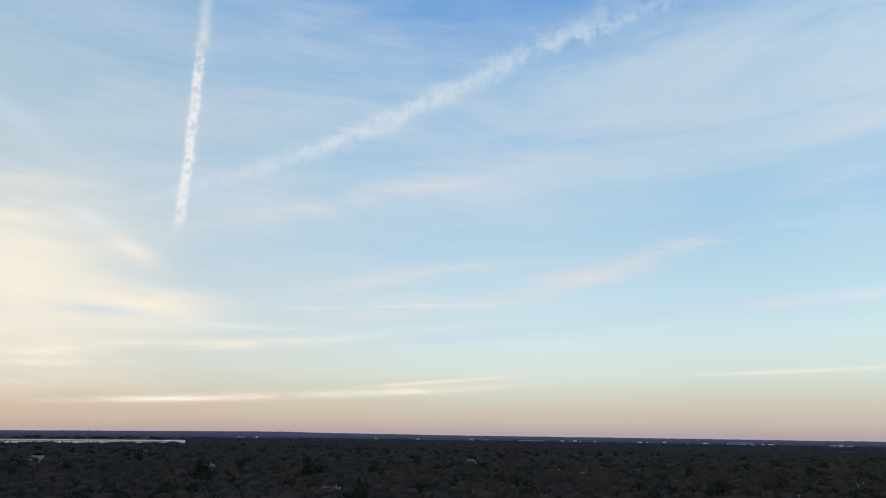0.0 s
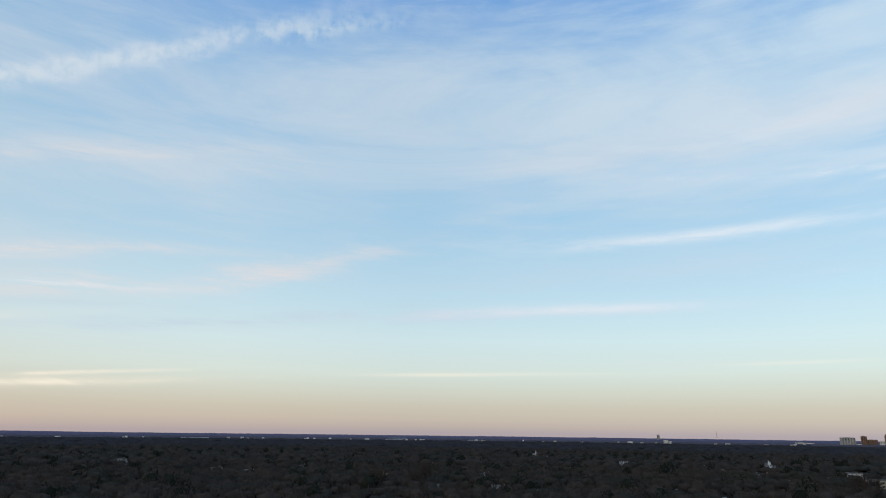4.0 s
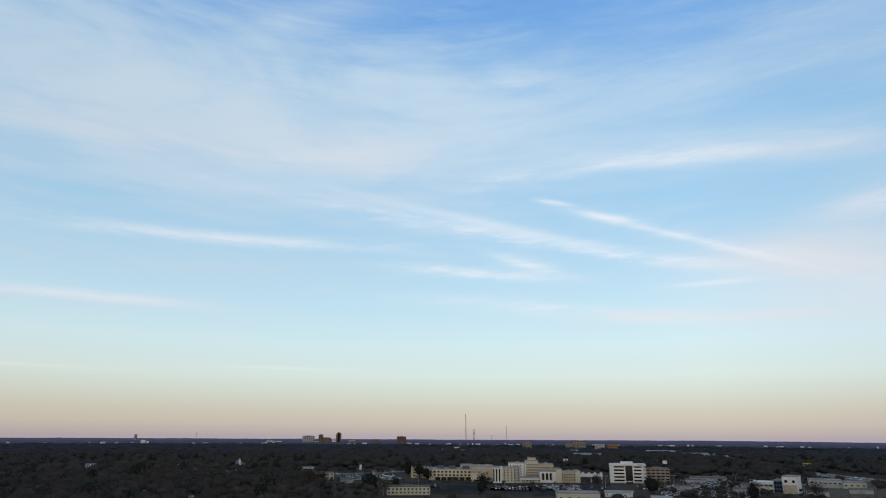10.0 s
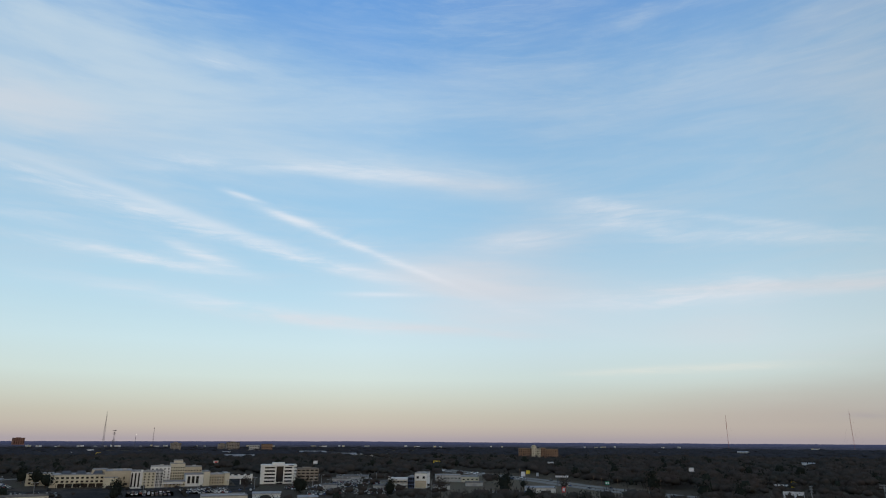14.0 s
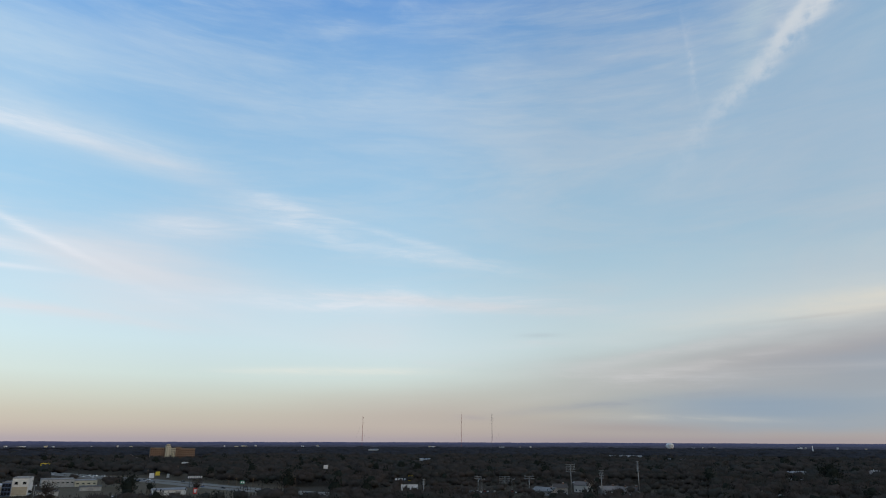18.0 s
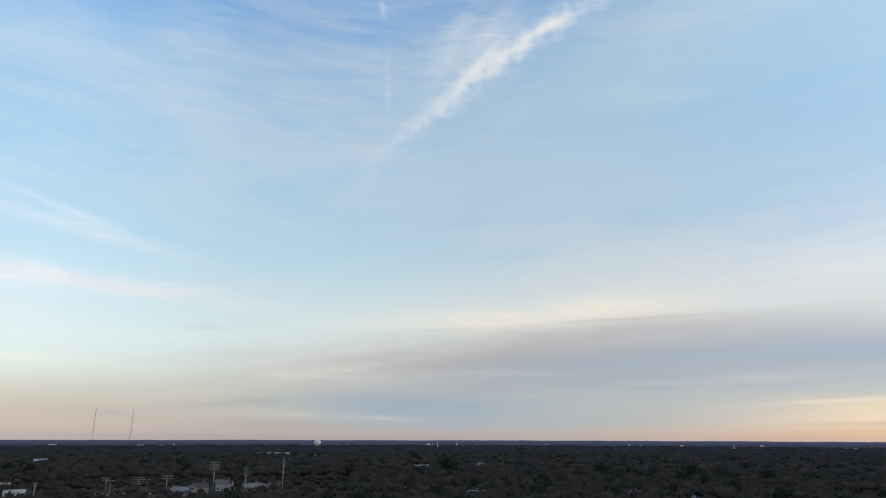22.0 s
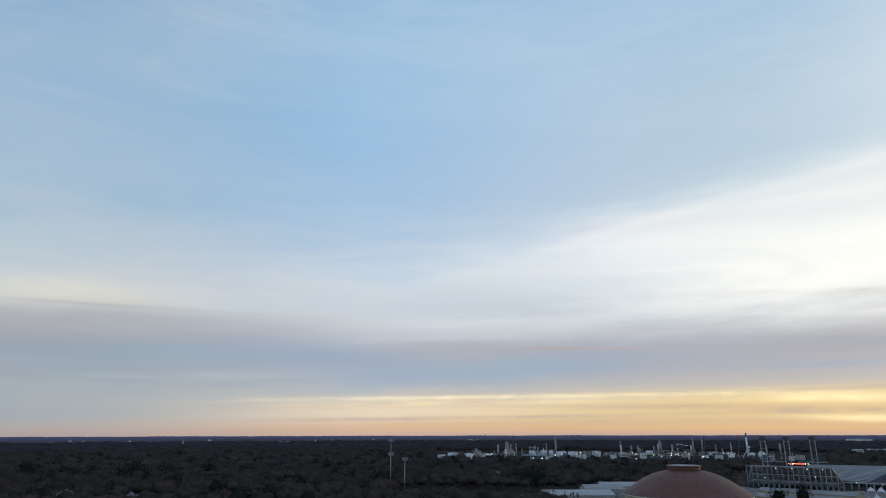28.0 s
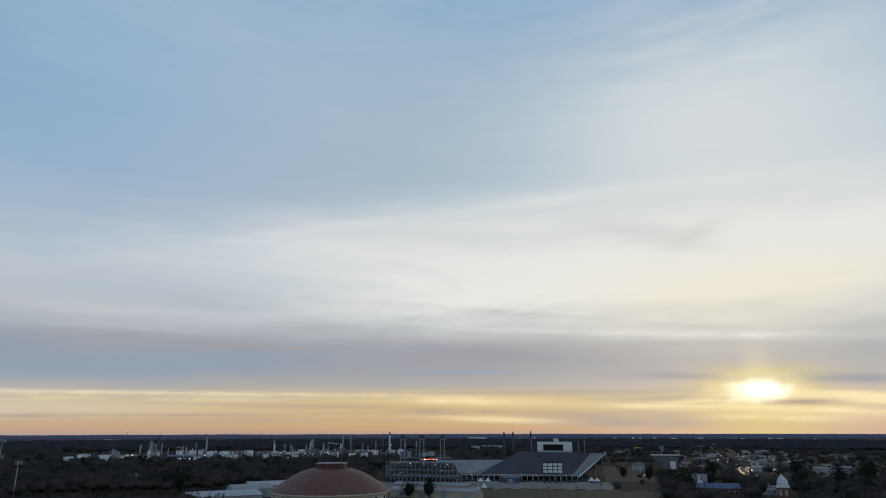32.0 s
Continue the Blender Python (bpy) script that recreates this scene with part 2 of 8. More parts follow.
streak(48.6, 14.1, 0, 21.8, 2.01, 0, 0.4, HAZE, BROAD, 0.2)
streak(52.4, 16.1, 0.1, 13.2, 0.4, -0.40, 0.25, WHITE, FIBRES, 0.3)
streak(37.7, 10.4, 0.7, 11.2, 0.50, -0.19, 0.41, WHITE, FIBRES, 0.3)
streak(56.3, 5.5, -0.3, 4.8, 0.15, -0.02, 0.25, CREAM, EVEN, 0.25)
streak(77.3, 17.0, -10.2, 24.9, 0.60, -0.76, 0.7, WHITE, FIBRES, 0.3)
streak(93.0, 15.9, -20.6, 7.0, 1.01, -0.12, 0.5, HAZE, FIBRES, 0.3)
streak(84.9, 18.6, -13.6, 3.1, 0.38, -0.03, 0.49, WHITE, FIBRES, 0.5)
streak(80.2, 20.1, -13.1, 1.4, 0.31, -0.01, 0.32, WHITE, FIBRES, 0.5)
streak(72.5, 14.0, -5.3, 5.8, 0.44, -0.07, 0.51, WHITE, FIBRES, 0.3)
streak(77.8, 14.7, -13.8, 3.7, 0.69, -0.03, 0.38, WHITE, FIBRES, 0.5)
streak(80.9, 10.7, -5.6, 13.8, 0.69, -0.30, 0.41, WHITE, FIBRES, 0.3)
streak(75.0, 22.3, 6.7, 3.6, 0.88, -0.04, 0.32, WHITE, FIBRES, 0.6)
streak(55.0, 23.4, 4.5, 5.2, 0.75, -0.09, 0.22, WHITE, FIBRES, 0.5)
# south-east
streak(103.0, 13.2, -6, 9.8, 2.26, 0, 0.7, ROSE, EVEN, 0.5)
streak(93.1, 15.7, -19.5, 7.3, 0.35, -0.13, 0.8, WHITE, FIBRES, 0.5)
streak(93.4, 23.1, -3.6, 11.1, 1.38, -0.39, 0.58, HAZE, BROAD, 0.4)
streak(92.6, 22.9, -2.8, 9.6, 0.56, -0.29, 0.36, WHITE, FIBRES, 0.4)
streak(107.6, 17.3, 4.0, 5.7, 1.38, -0.08, 0.58, ROSE, BROAD, 0.5)
streak(119.6, 11.4, -0.5, 8.3, 0.88, 0.34, 0.61, WHITE, FIBRES, 0.4)
streak(87.6, 9.9, -3.3, 6.1, 0.56, -0.05, 0.5, ROSE, FIBRES, 0.25)
streak(101.5, 9.2, -3.7, 5.3, 0.38, -0.04, 0.65, ROSE, FIBRES, 0.4)
streak(94.9, 12.2, 2.0, 4.1, 0.31, -0.03, 0.43, ROSE, FIBRES, 0.4)
streak(122.0, 8.7, 6.9, 5.1, 1.51, -0.03, 0.3, ROSE, BROAD, 0.4)
streak(76.8, 30.4, 3.7, 2.5, 0.50, -0.02, 0.29, WHITE, FIBRES, 0.5)
streak(137.5, 8.0, -3.9, 2.5, 0.25, -0.01, 0.5, ROSE, FIBRES, 0.3)
streak(131.3, 1.8, -5.3, 1.2, 0.20, -0.00, 0.5, MAUVE, EVEN, 0.4)
streak(120.3, 5.6, 0.7, 7.9, 0.30, -0.05, 0.55, CREAM, FIBRES, 0.25)
streak(112.8, 9.6, -3, 21.4, 3.02, 0, 0.22, WHITE, EVEN, 0.3)
streak(127.3, 1.9, 0, 11.6, 1.71, 0, 0.4, DUSK, EVEN, 0.3)
streak(103.5, 21.4, -13.0, 7.4, 1.63, -0.17, 0.43, HAZE, BROAD, 0.4)
streak(115.0, 18.5, -14.7, 4.6, 1.26, -0.06, 0.58, WHITE, FIBRES, 0.5)
streak(124.0, 18.2, -4.1, 9.9, 1.38, -0.26, 0.36, HAZE, BROAD, 0.4)
streak(106.4, 17.1, 3.8, 3.7, 0.81, -0.03, 0.5, WHITE, FIBRES, 0.4)
streak(127.1, 15.7, -8.1, 7.7, 0.63, -0.14, 0.47, WHITE, FIBRES, 0.3)
streak(127.9, 12.0, -1.9, 16.1, 0.94, -1.02, 0.58, WHITE, FIBRES, 0.3)
streak(137.3, 8.0, 1.6, 4.0, 0.31, -0.02, 0.43, WHITE, FIBRES, 0.3)
streak(137.3, 8.7, -0.1, 1.7, 0.20, -0.00, 0.2, SLATE, EVEN, 0.3)
streak(129.4, 6.3, -2.5, 2.8, 0.31, -0.01, 0.36, ROSE, FIBRES, 0.25)
# wisps across the east
streak(85.2, 35.2, -10.6, 13.8, 2.60, -0.65, 0.45, DEEP, EVEN, 0.3)
streak(43.0, 23.4, -1.0, 9.5, 1.10, -0.29, 0.5, ROSE, BROAD, 0.4)
streak(62.3, 24.2, -6.8, 11.8, 1.90, -0.48, 0.42, ROSE, BROAD, 0.5)
streak(91.7, 23.2, -0.5, 10.5, 0.80, -0.34, 0.45, WHITE, FIBRES, 0.5)
streak(75.2, 18.2, -12.7, 12.5, 0.45, -0.33, 0.5, WHITE, BROAD, 0.3)
streak(79.8, 16.6, -13.1, 7.4, 0.40, -0.09, 0.45, WHITE, FIBRES, 0.4)
streak(92.8, 15.8, -19.4, 6.3, 0.20, 0.00, 0.4, WHITE, BROAD, 0.3)
streak(73.3, 14.0, -3.8, 5.0, 0.30, -0.05, 0.55, WHITE, FIBRES, 0.4)
streak(53.2, 16.2, 0.6, 10.9, 0.35, -0.27, 0.45, WHITE, BROAD, 0.3)
streak(93.5, 12.3, -0.1, 3.2, 0.20, -0.02, 0.5, WHITE, EVEN, 0.3)
streak(94.5, 9.6, -3.4, 9.8, 0.45, -0.09, 0.55, ROSE, BROAD, 0.4)
streak(100.3, 13.3, -12.5, 4.8, 1.50, 0.00, 0.4, ROSE, BROAD, 0.5)
streak(80.6, 20.0, -11.0, 1.7, 0.20, -0.01, 0.5, WHITE, EVEN, 0.4)
streak(84.7, 18.6, -10.3, 2.1, 0.22, -0.01, 0.6, WHITE, EVEN, 0.4)
streak(77.9, 14.7, -15.5, 2.9, 0.30, -0.01, 0.45, WHITE, FIBRES, 0.5)
streak(41.7, 10.5, 0.1, 5.9, 0.25, -0.05, 0.4, WHITE, BROAD, 0.3)
streak(103.0, 21.8, -8.8, 10.9, 0.90, -0.47, 0.36, ROSE, BROAD, 0.4)
streak(114.4, 19.5, -11.8, 3.1, 0.50, -0.03, 0.6, WHITE, FIBRES, 0.6)
streak(125.3, 17.2, -13.9, 7.3, 0.40, -0.13, 0.35, WHITE, FIBRES, 0.3)
streak(99.1, 14.2, -13.8, 5.8, 0.45, -0.13, 0.22, WHITE, BROAD, 0.3)
streak(128.0, 11.7, -3.6, 9.9, 0.50, -0.17, 0.5, ROSE, BROAD, 0.3)
streak(121.5, 8.6, -1.1, 5.0, 0.90, -0.03, 0.4, ROSE, BROAD, 0.4)
streak(101.6, 10.6, -3.5, 7.4, 0.90, -0.11, 0.4, ROSE, BROAD, 0.4)
# feathered cirrus, south
streak(162.0, 31.7, 30.7, 10.9, 0.85, -1.27, 0.8, WHITE, PUFFS, 1.3)
streak(162.3, 32.0, 28.4, 9.6, 0.50, -0.87, 0.7, WHITE, FIBRES, 1.2)
streak(160.9, 31.6, 42.2, 3.6, 0.45, -0.07, 0.9, WHITE, EVEN, 0.6)
streak(168.6, 35.0, 17.6, 1.7, 0.40, -0.01, 0.9, WHITE, EVEN, 0.5)
streak(156.3, 28.3, 35.0, 3.2, 1.01, -0.05, 0.6, HAZE, FIBRES, 0.7)
streak(158.5, 33.7, 44.3, 3.3, 1.11, -0.06, 0.55, HAZE, FIBRES, 0.8)
streak(155.4, 24.2, 13.5, 1.0, 0.40, -0.00, 0.35, HAZE, EVEN, 0.6)
streak(152.3, 30.2, 94.6, 3.7, 0.20, 0.01, 0.14, WHITE, COTTON, 0.5)
streak(151.5, 36.5, -70.4, 0.6, 0.25, -0.00, 0.3, WHITE, EVEN, 0.5)
streak(158.5, 32.6, 55.0, 4.3, 0.90, -0.03, 0.5, HAZE, FIBRES, 0.9)
streak(162.2, 34.3, 40.5, 3.6, 0.80, -0.03, 0.45, WHITE, COMBED, 0.9)
streak(162.4, 31.6, 31.6, 8.5, 0.75, -0.18, 0.55, WHITE, PUFFS, 0.9)
streak(152.3, 30.1, 86.7, 3.1, 0.35, -0.00, 0.1, WHITE, COTTON, 0.5)
# bank of grey cloud, south to west
streak(186.1, 12.0, 3, 39.0, 3.52, 0, 0.55, ROSE, EVEN, 0.3)
streak(203.8, 19.9, 14, 26.7, 6.53, 0, 0.45, ROSE, EVEN, 0.3)
streak(205.0, 29.3, 10, 32.3, 7.54, 0, 0.5, HAZE, EVEN, 0.3)
streak(175.6, 27.9, 10, 28.4, 6.03, 0, 0.25, HAZE, EVEN, 0.3)
streak(162.0, 6.1, 5.8, 26.9, 2.01, 0.16, 0.65, MAUVE, EVEN, 0.35)
streak(169.8, 10.2, 1.5, 18.1, 1.11, -0.28, 0.75, CREAM, BROAD, 0.35)
streak(173.3, 7.1, 1.0, 30.4, 1.91, -0.98, 0.85, MAUVE, EVEN, 0.3)
streak(182.4, 9.0, 0.1, 15.3, 0.90, -0.31, 0.5, SLATE, BROAD, 0.3)
streak(148.8, 4.6, -4.1, 10.9, 1.01, -0.08, 0.6, ROSE, FIBRES, 0.3)
streak(154.5, 2.6, 0, 9.6, 1.31, 0, 0.9, CLEAR, EVEN, 0.4)
streak(174.0, 6.2, 0, 10.6, 1.11, 0, 0.75, SLATE, EVEN, 0.4)
streak(147.3, 3.3, 4.8, 10.3, 0.35, -0.05, 0.6, SLATE, FIBRES, 0.3)
streak(172.4, 4.8, 0, 16.6, 2.61, 0, 0.85, CLEAR, BROAD, 0.4)
streak(186.1, 5.4, 2.0, 32.7, 1.91, -0.67, 0.6, SLATE, EVEN, 0.3)
streak(206.0, 6.0, -0.5, 35.1, 1.81, -1.08, 0.75, MAUVE, EVEN, 0.3)
streak(214.8, 7.5, -0.6, 13.5, 0.70, -0.20, 0.6, SLATE, BROAD, 0.3)
streak(202.5, 9.2, -1.5, 22.8, 1.21, -1.09, 0.6, ROSE, BROAD, 0.3)
streak(145.6, 0.9, -1.6, 6.6, 0.40, -0.01, 0.7, DUSK, EVEN, 0.3)
streak(157.8, 2.5, 0, 9.6, 1.01, 0, 0.6, CLEAR, EVEN, 0.4)
streak(159.2, 1.1, 0, 16.6, 0.85, 0, 0.55, CLEAR, EVEN, 0.2)
streak(177.1, 6.3, 1.8, 10.2, 0.70, -0.10, 0.5, CLEAR, EVEN, 0.35)
streak(173.8, 9.7, 0.8, 14.1, 0.15, -0.29, 0.6, MAUVE, THREADS, 0.3)
streak(161.3, 5.3, 1.1, 12.5, 0.35, -0.12, 0.2, ROSE, THREADS, 0.3)
streak(178.7, 4.3, 2.5, 13.9, 0.40, -0.13, 0.5, ROSE, THREADS, 0.3)
streak(205.3, 8.0, 0.2, 11.0, 0.45, -0.26, 0.35, ROSE, FIBRES, 0.35)
streak(206.6, 9.4, 1.3, 9.8, 0.35, -0.13, 0.12, PEARL, FIBRES, 0.35)
streak(211.7, 7.9, 1.8, 12.2, 0.35, -0.18, 0.12, PEARL, THREADS, 0.35)
streak(147.8, 5.4, 9.7, 9.1, 0.45, -0.07, 0.45, ROSE, FIBRES, 0.4)
streak(149.1, 7.2, 8.3, 7.8, 0.40, -0.07, 0.4, ROSE, FIBRES, 0.4)
streak(148.2, 1.7, -1.9, 7.6, 0.25, -0.02, 0.2, CREAM, FIBRES, 0.3)
# bright western veil
streak(221.6, 16.1, 5.2, 19.6, 2.76, -0.29, 0.7, PEARL, EVEN, 0.35)
streak(232.5, 12.0, 0, 17.0, 3.52, 0, 0.9, PEARL, BROAD, 0.4)
streak(244.6, 13.9, 0, 26.9, 4.02, 0, 0.6, PEARL, BROAD, 0.35)
streak(262.4, 14.4, 0, 21.8, 5.53, 0, 0.85, PEARL, EVEN, 0.35)
streak(259.8, 24.6, 0, 16.6, 6.53, 0, 0.45, WHITE, EVEN, 0.3)
streak(254.0, 20.0, -2.2, 15.7, 0.70, -0.35, 0.6, WHITE, BROAD, 0.35)
streak(223.0, 17.2, -0.3, 16.3, 0.80, -0.65, 0.5, ROSE, BROAD, 0.35)
streak(249.5, 16.2, -13.8, 5.5, 1.01, -0.07, 0.4, SLATE, BROAD, 0.4)
streak(253.5, 15.8, 23.6, 2.7, 0.80, -0.02, 0.3, SLATE, BROAD, 0.4)
streak(234.7, 6.2, -0.7, 35.1, 2.01, -1.13, 0.8, MAUVE, EVEN, 0.3)
streak(226.2, 6.5, -1.5, 23.2, 1.21, -0.53, 0.45, SLATE, BROAD, 0.3)
streak(263.6, 6.2, 0.1, 4.9, 1.81, -0.02, 0.7, SLATE, BROAD, 0.3)
streak(254.9, 7.5, -3.7, 9.6, 0.40, -0.10, 0.7, PEARL, FIBRES, 0.3)
streak(255.8, 10.7, 0, 11.3, 2.26, 0, 0.6, SUNNY, BROAD, 0.4)
streak(184.5, 5.7, 0, 15.2, 2.51, 0, 0.6, CLEAR, BROAD, 0.4)
streak(195.6, 21.9, 0, 23.3, 11.56, 0, 0.5, AZURE, EVEN, 0.3)
streak(191.4, 24.8, 0, 16.6, 9.55, 0, 0.15, DEEP, EVEN, 0.3)
streak(207.8, 5.2, 3.1, 14.1, 1.21, -0.15, 0.75, CLEAR, EVEN, 0.3)
streak(221.4, 6.7, -2.4, 17.7, 0.25, -0.32, 0.5, DUSK, THREADS, 0.3)
streak(234.0, 4.9, -0.9, 19.3, 0.30, -0.28, 0.5, CLEAR, THREADS, 0.3)
streak(239.0, 9.8, -5.4, 14.1, 0.30, -0.29, 0.6, MAUVE, FIBRES, 0.3)
streak(226.5, 13.0, -3.6, 17.8, 0.35, -0.61, 0.2, PEARL, THREADS, 0.3)
streak(244.1, 8.1, -4.3, 13.0, 0.25, -0.20, 0.4, PEARL, THREADS, 0.3)
streak(173.6, 4.9, 0, 11.1, 1.81, 0, 0.45, CLEAR, EVEN, 0.4)
streak(168.0, 24.0, 0, 19.8, 8.54, 0, 0.3, AZURE, EVEN, 0.3)
streak(255.1, 25.2, 0, 15.8, 9.05, 0, 0.5, PEARL, EVEN, 0.3)
streak(247.7, 11.8, 0, 19.5, 4.02, 0, 0.6, PEARL, BROAD, 0.4)
streak(191.6, 29.5, 8.8, 12.4, 7.00, -0.41, 0.28, AZURE, EVEN, 0.3)
streak(193.1, 6.0, -5.7, 10.1, 1.50, -0.16, 0.45, lin(140, 163, 198), EVEN, 0.3)
streak(232.8, 19.1, 5.8, 19.3, 0.55, -1.13, 0.5, PEARL, BROAD, 0.3)
streak(239.4, 18.6, -2.5, 12.8, 1.30, -0.38, 0.4, PEARL, BROAD, 0.3)
streak(238.8, 6.1, -6.2, 9.0, 0.60, -0.01, 0.4, SLATE, BROAD, 0.3)
# gold strip under the bank
streak(216.6, 1.7, 0.5, 19.4, 0.85, -0.10, 0.55, GOLD, EVEN, 0.12, False, True)
streak(199.9, 1.6, 1.1, 16.2, 0.70, -0.06, 0.35, CREAM, EVEN, 0.12, False, True)
streak(239.6, 1.8, -0.2, 27.5, 1.46, -0.20, 0.75, GOLD, EVEN, 0.07, False, True)
streak(232.2, 0.3, -0.1, 39.9, 0.45, -0.06, 0.6, AMBER, EVEN, 0.15)
streak(219.8, 3.2, 0.7, 16.9, 0.16, -0.14, 0.5, SUNNY, THREADS, 0.2)
streak(215.7, 3.0, -0.1, 20.4, 0.18, -0.19, 0.6, SUNNY, FIBRES, 0.3)
streak(201.4, 2.9, 0.4, 14.6, 0.15, -0.23, 0.5, CREAM, FIBRES, 0.3)
streak(205.4, 2.5, 0.6, 13.8, 0.25, -0.07, 0.4, SUNNY, FIBRES, 0.3)
streak(200.4, 1.2, 0.5, 10.2, 0.15, -0.02, 0.6, DUSK, FIBRES, 0.3)
streak(225.3, 1.9, -1.2, 12.3, 0.20, -0.04, 0.55, DUSK, FIBRES, 0.4)
streak(196.7, 1.1, 0.7, 13.6, 0.18, -0.03, 0.5, DUSK, FIBRES, 0.3)
streak(205.7, 1.2, 0.8, 9.5, 0.15, -0.02, 0.75, DUSK, FIBRES, 0.3)
streak(212.8, 2.0, -0.1, 12.9, 0.20, -0.05, 0.4, DUSK, THREADS, 0.3)
streak(222.1, 0.9, -0.3, 8.9, 0.20, -0.01, 0.5, DUSK, FIBRES, 0.3)
streak(235.7, 2.4, -0.9, 7.2, 0.25, -0.02, 0.9, SUNNY, FIBRES, 0.3)
streak(236.6, 0.9, -1.2, 4.4, 0.23, -0.00, 0.9, SUNNY, FIBRES, 0.3)
streak(234.2, 1.5, -0.0, 11.6, 0.20, -0.03, 0.7, DUSK, FIBRES, 0.3)
streak(246.6, 0.9, -0.7, 8.7, 0.65, -0.01, 0.75, DUSK, BROAD, 0.2, False, True)
streak(237.7, 3.2, -0.1, 16.9, 0.20, -0.14, 0.55, DUSK, THREADS, 0.3)
streak(250.8, 1.9, -1.7, 6.4, 0.20, -0.01, 0.8, SUNNY, FIBRES, 0.3)
streak(172.5, 1.6, 0, 10.6, 1.31, 0, 0.5, CLEAR, EVEN, 0.2)

streak(234.8, 2.5, -1.6, 6.0, 0.40, -0.01, 0.6, SUNNY, BROAD, 0.25)
streak(235.4, 0.9, -2.1, 4.9, 0.25, -0.00, 0.55, SUNNY, BROAD, 0.3)
streak(247.7, 2.5, -2.8, 4.2, 0.45, -0.00, 0.45, DUSK, BROAD, 0.3)
streak(250.4, 0.5, -1.5, 6.4, 0.35, 0.01, 0.5, DUSK, BROAD, 0.3)

draw_clouds()
# the sky is not equally bright all round
round_about = wmath("MULTIPLY_ADD", AZ, 1 / 360, 1 / 6)
EVENING = [(-50, 1.0, 0.96, 0.92), (10, 0.99, 0.95, 0.925), (25, 0.95, 0.93, 0.92), (60, 1.0, 1.0, 1.0), (75, 1.03, 1.03, 1.03), (92, 1.06, 1.05, 1.05), (108, 0.97, 0.97, 0.98), (125, 0.97, 0.97, 0.97),
           (140, 0.88, 0.87, 0.85), (160, 0.89, 0.86, 0.82), (176, 0.97, 0.92, 0.85), (195, 1.10, 1.05, 0.97), (214, 1.0, 0.99, 0.97), (250, 1.03, 1.02, 1.0), (285, 1.0, 1.0, 1.0)]
tint = wvector("MULTIPLY")
feed(tint, 0, sky)
feed(tint, 1, wramp(round_about, [((az + 60) / 360, (r, g, b, 1.0)) for az, r, g, b in EVENING]))
sky = tint.outputs[0]

# the veiled sun
glow_dir = Vector((math.sin(radians(SUN_AZ)) * math.cos(radians(SUN_EL)), math.cos(radians(SUN_AZ)) * math.cos(radians(SUN_EL)), math.sin(radians(SUN_EL))))
facing = wvector("DOT_PRODUCT")
feed(facing, 0, unit.outputs[0])
facing.inputs[1].default_value = glow_dir
angle = wmath("MULTIPLY", wmath("ARCCOSINE", wmath("MINIMUM", facing.outputs["Value"], 0.9999999)), 180 / math.pi)
sky = wmix(wmath("MULTIPLY", wspan(angle, 24.0, 3.0), 0.2), sky, lin(255, 246, 222))
sky = wmix(wmath("MULTIPLY", wmath("MULTIPLY", wspan(angle, 7.5, 0.6), 0.85), wspan(EL, 5.8, 3.8)), sky, lin(255, 229, 150))
flat_sun = wvector("MULTIPLY")
feed(flat_sun, 0, PLANE)
flat_sun.inputs[1].default_value = (0.40, 1.0, 0)
disc = wvector("DISTANCE")
feed(disc, 0, flat_sun.outputs[0])
disc.inputs[1].default_value = (SUN_AZ * 0.40, SUN_EL, 0)
veil = wmath("MULTIPLY_ADD", wmath("SUBTRACT", PUFFS, 0.5), 0.25, wmath("MULTIPLY_ADD", WARP, 0.28, disc.outputs["Value"]))
streak(263.6, 2.3, -5.1, 5.5, 0.45, -0.01, 0.8, SUNNY, EVEN, 0.3, False, True)
streak(252.5, 2.4, 3.1, 4.2, 0.30, -0.01, 0.6, SUNNY, EVEN, 0.4, False, True)
streak(259.7, 1.5, -1.9, 8.5, 0.30, -0.02, 0.9, SUNNY, FIBRES, 0.4)
streak(257.7, 1.0, -1.3, 4.0, 0.25, -0.00, 1.0, SUNNY, FIBRES, 0.5)
streak(256.8, 7.3, -2.2, 2.1, 0.25, -0.00, 0.6, PEARL, FIBRES, 0.4)
streak(256.7, 5.0, 84.6, 1.8, 1.11, -0.00, 0.2, SUNNY, EVEN, 0.2)
draw_clouds()
sky = wmix(wmath("MULTIPLY", wspan(veil, 2.0, 0.7), 0.7), sky, (1.3, 1.1, 0.62, 1))
sky = wmix(wspan(veil, 1.25, 0.2), sky, (1.9, 1.75, 1.35, 1))
streak(259.6, 2.1, -0.1, 2.5, 0.23, -0.00, 0.75, DUSK, EVEN, 0.4)
streak(251.6, 2.5, 0.6, 3.7, 0.20, -0.01, 0.55, DUSK, FIBRES, 0.4)
streak(263.6, 3.7, -3.6, 4.4, 0.40, -0.01, 0.6, SLATE, EVEN, 0.3)
streak(250.9, 4.3, -3.8, 4.3, 0.30, -0.01, 0.55, MAUVE, EVEN, 0.4)
draw_clouds()
shine = wnode("ShaderNodeBackground")
feed(shine, 0, sky)
shine.inputs[1].default_value = 1.0
WT.links.new(shine.outputs[0], wnode("ShaderNodeOutputWorld").inputs[0])

sun = new("sun", bpy.data.lights.new("sun", "SUN"))
sun.data.energy, sun.data.angle, sun.data.color = 0.5, radians(10), (1.0, 0.72, 0.45)
sun.matrix_world = look(tuple(glow_dir * 100), (0, 0, 0))

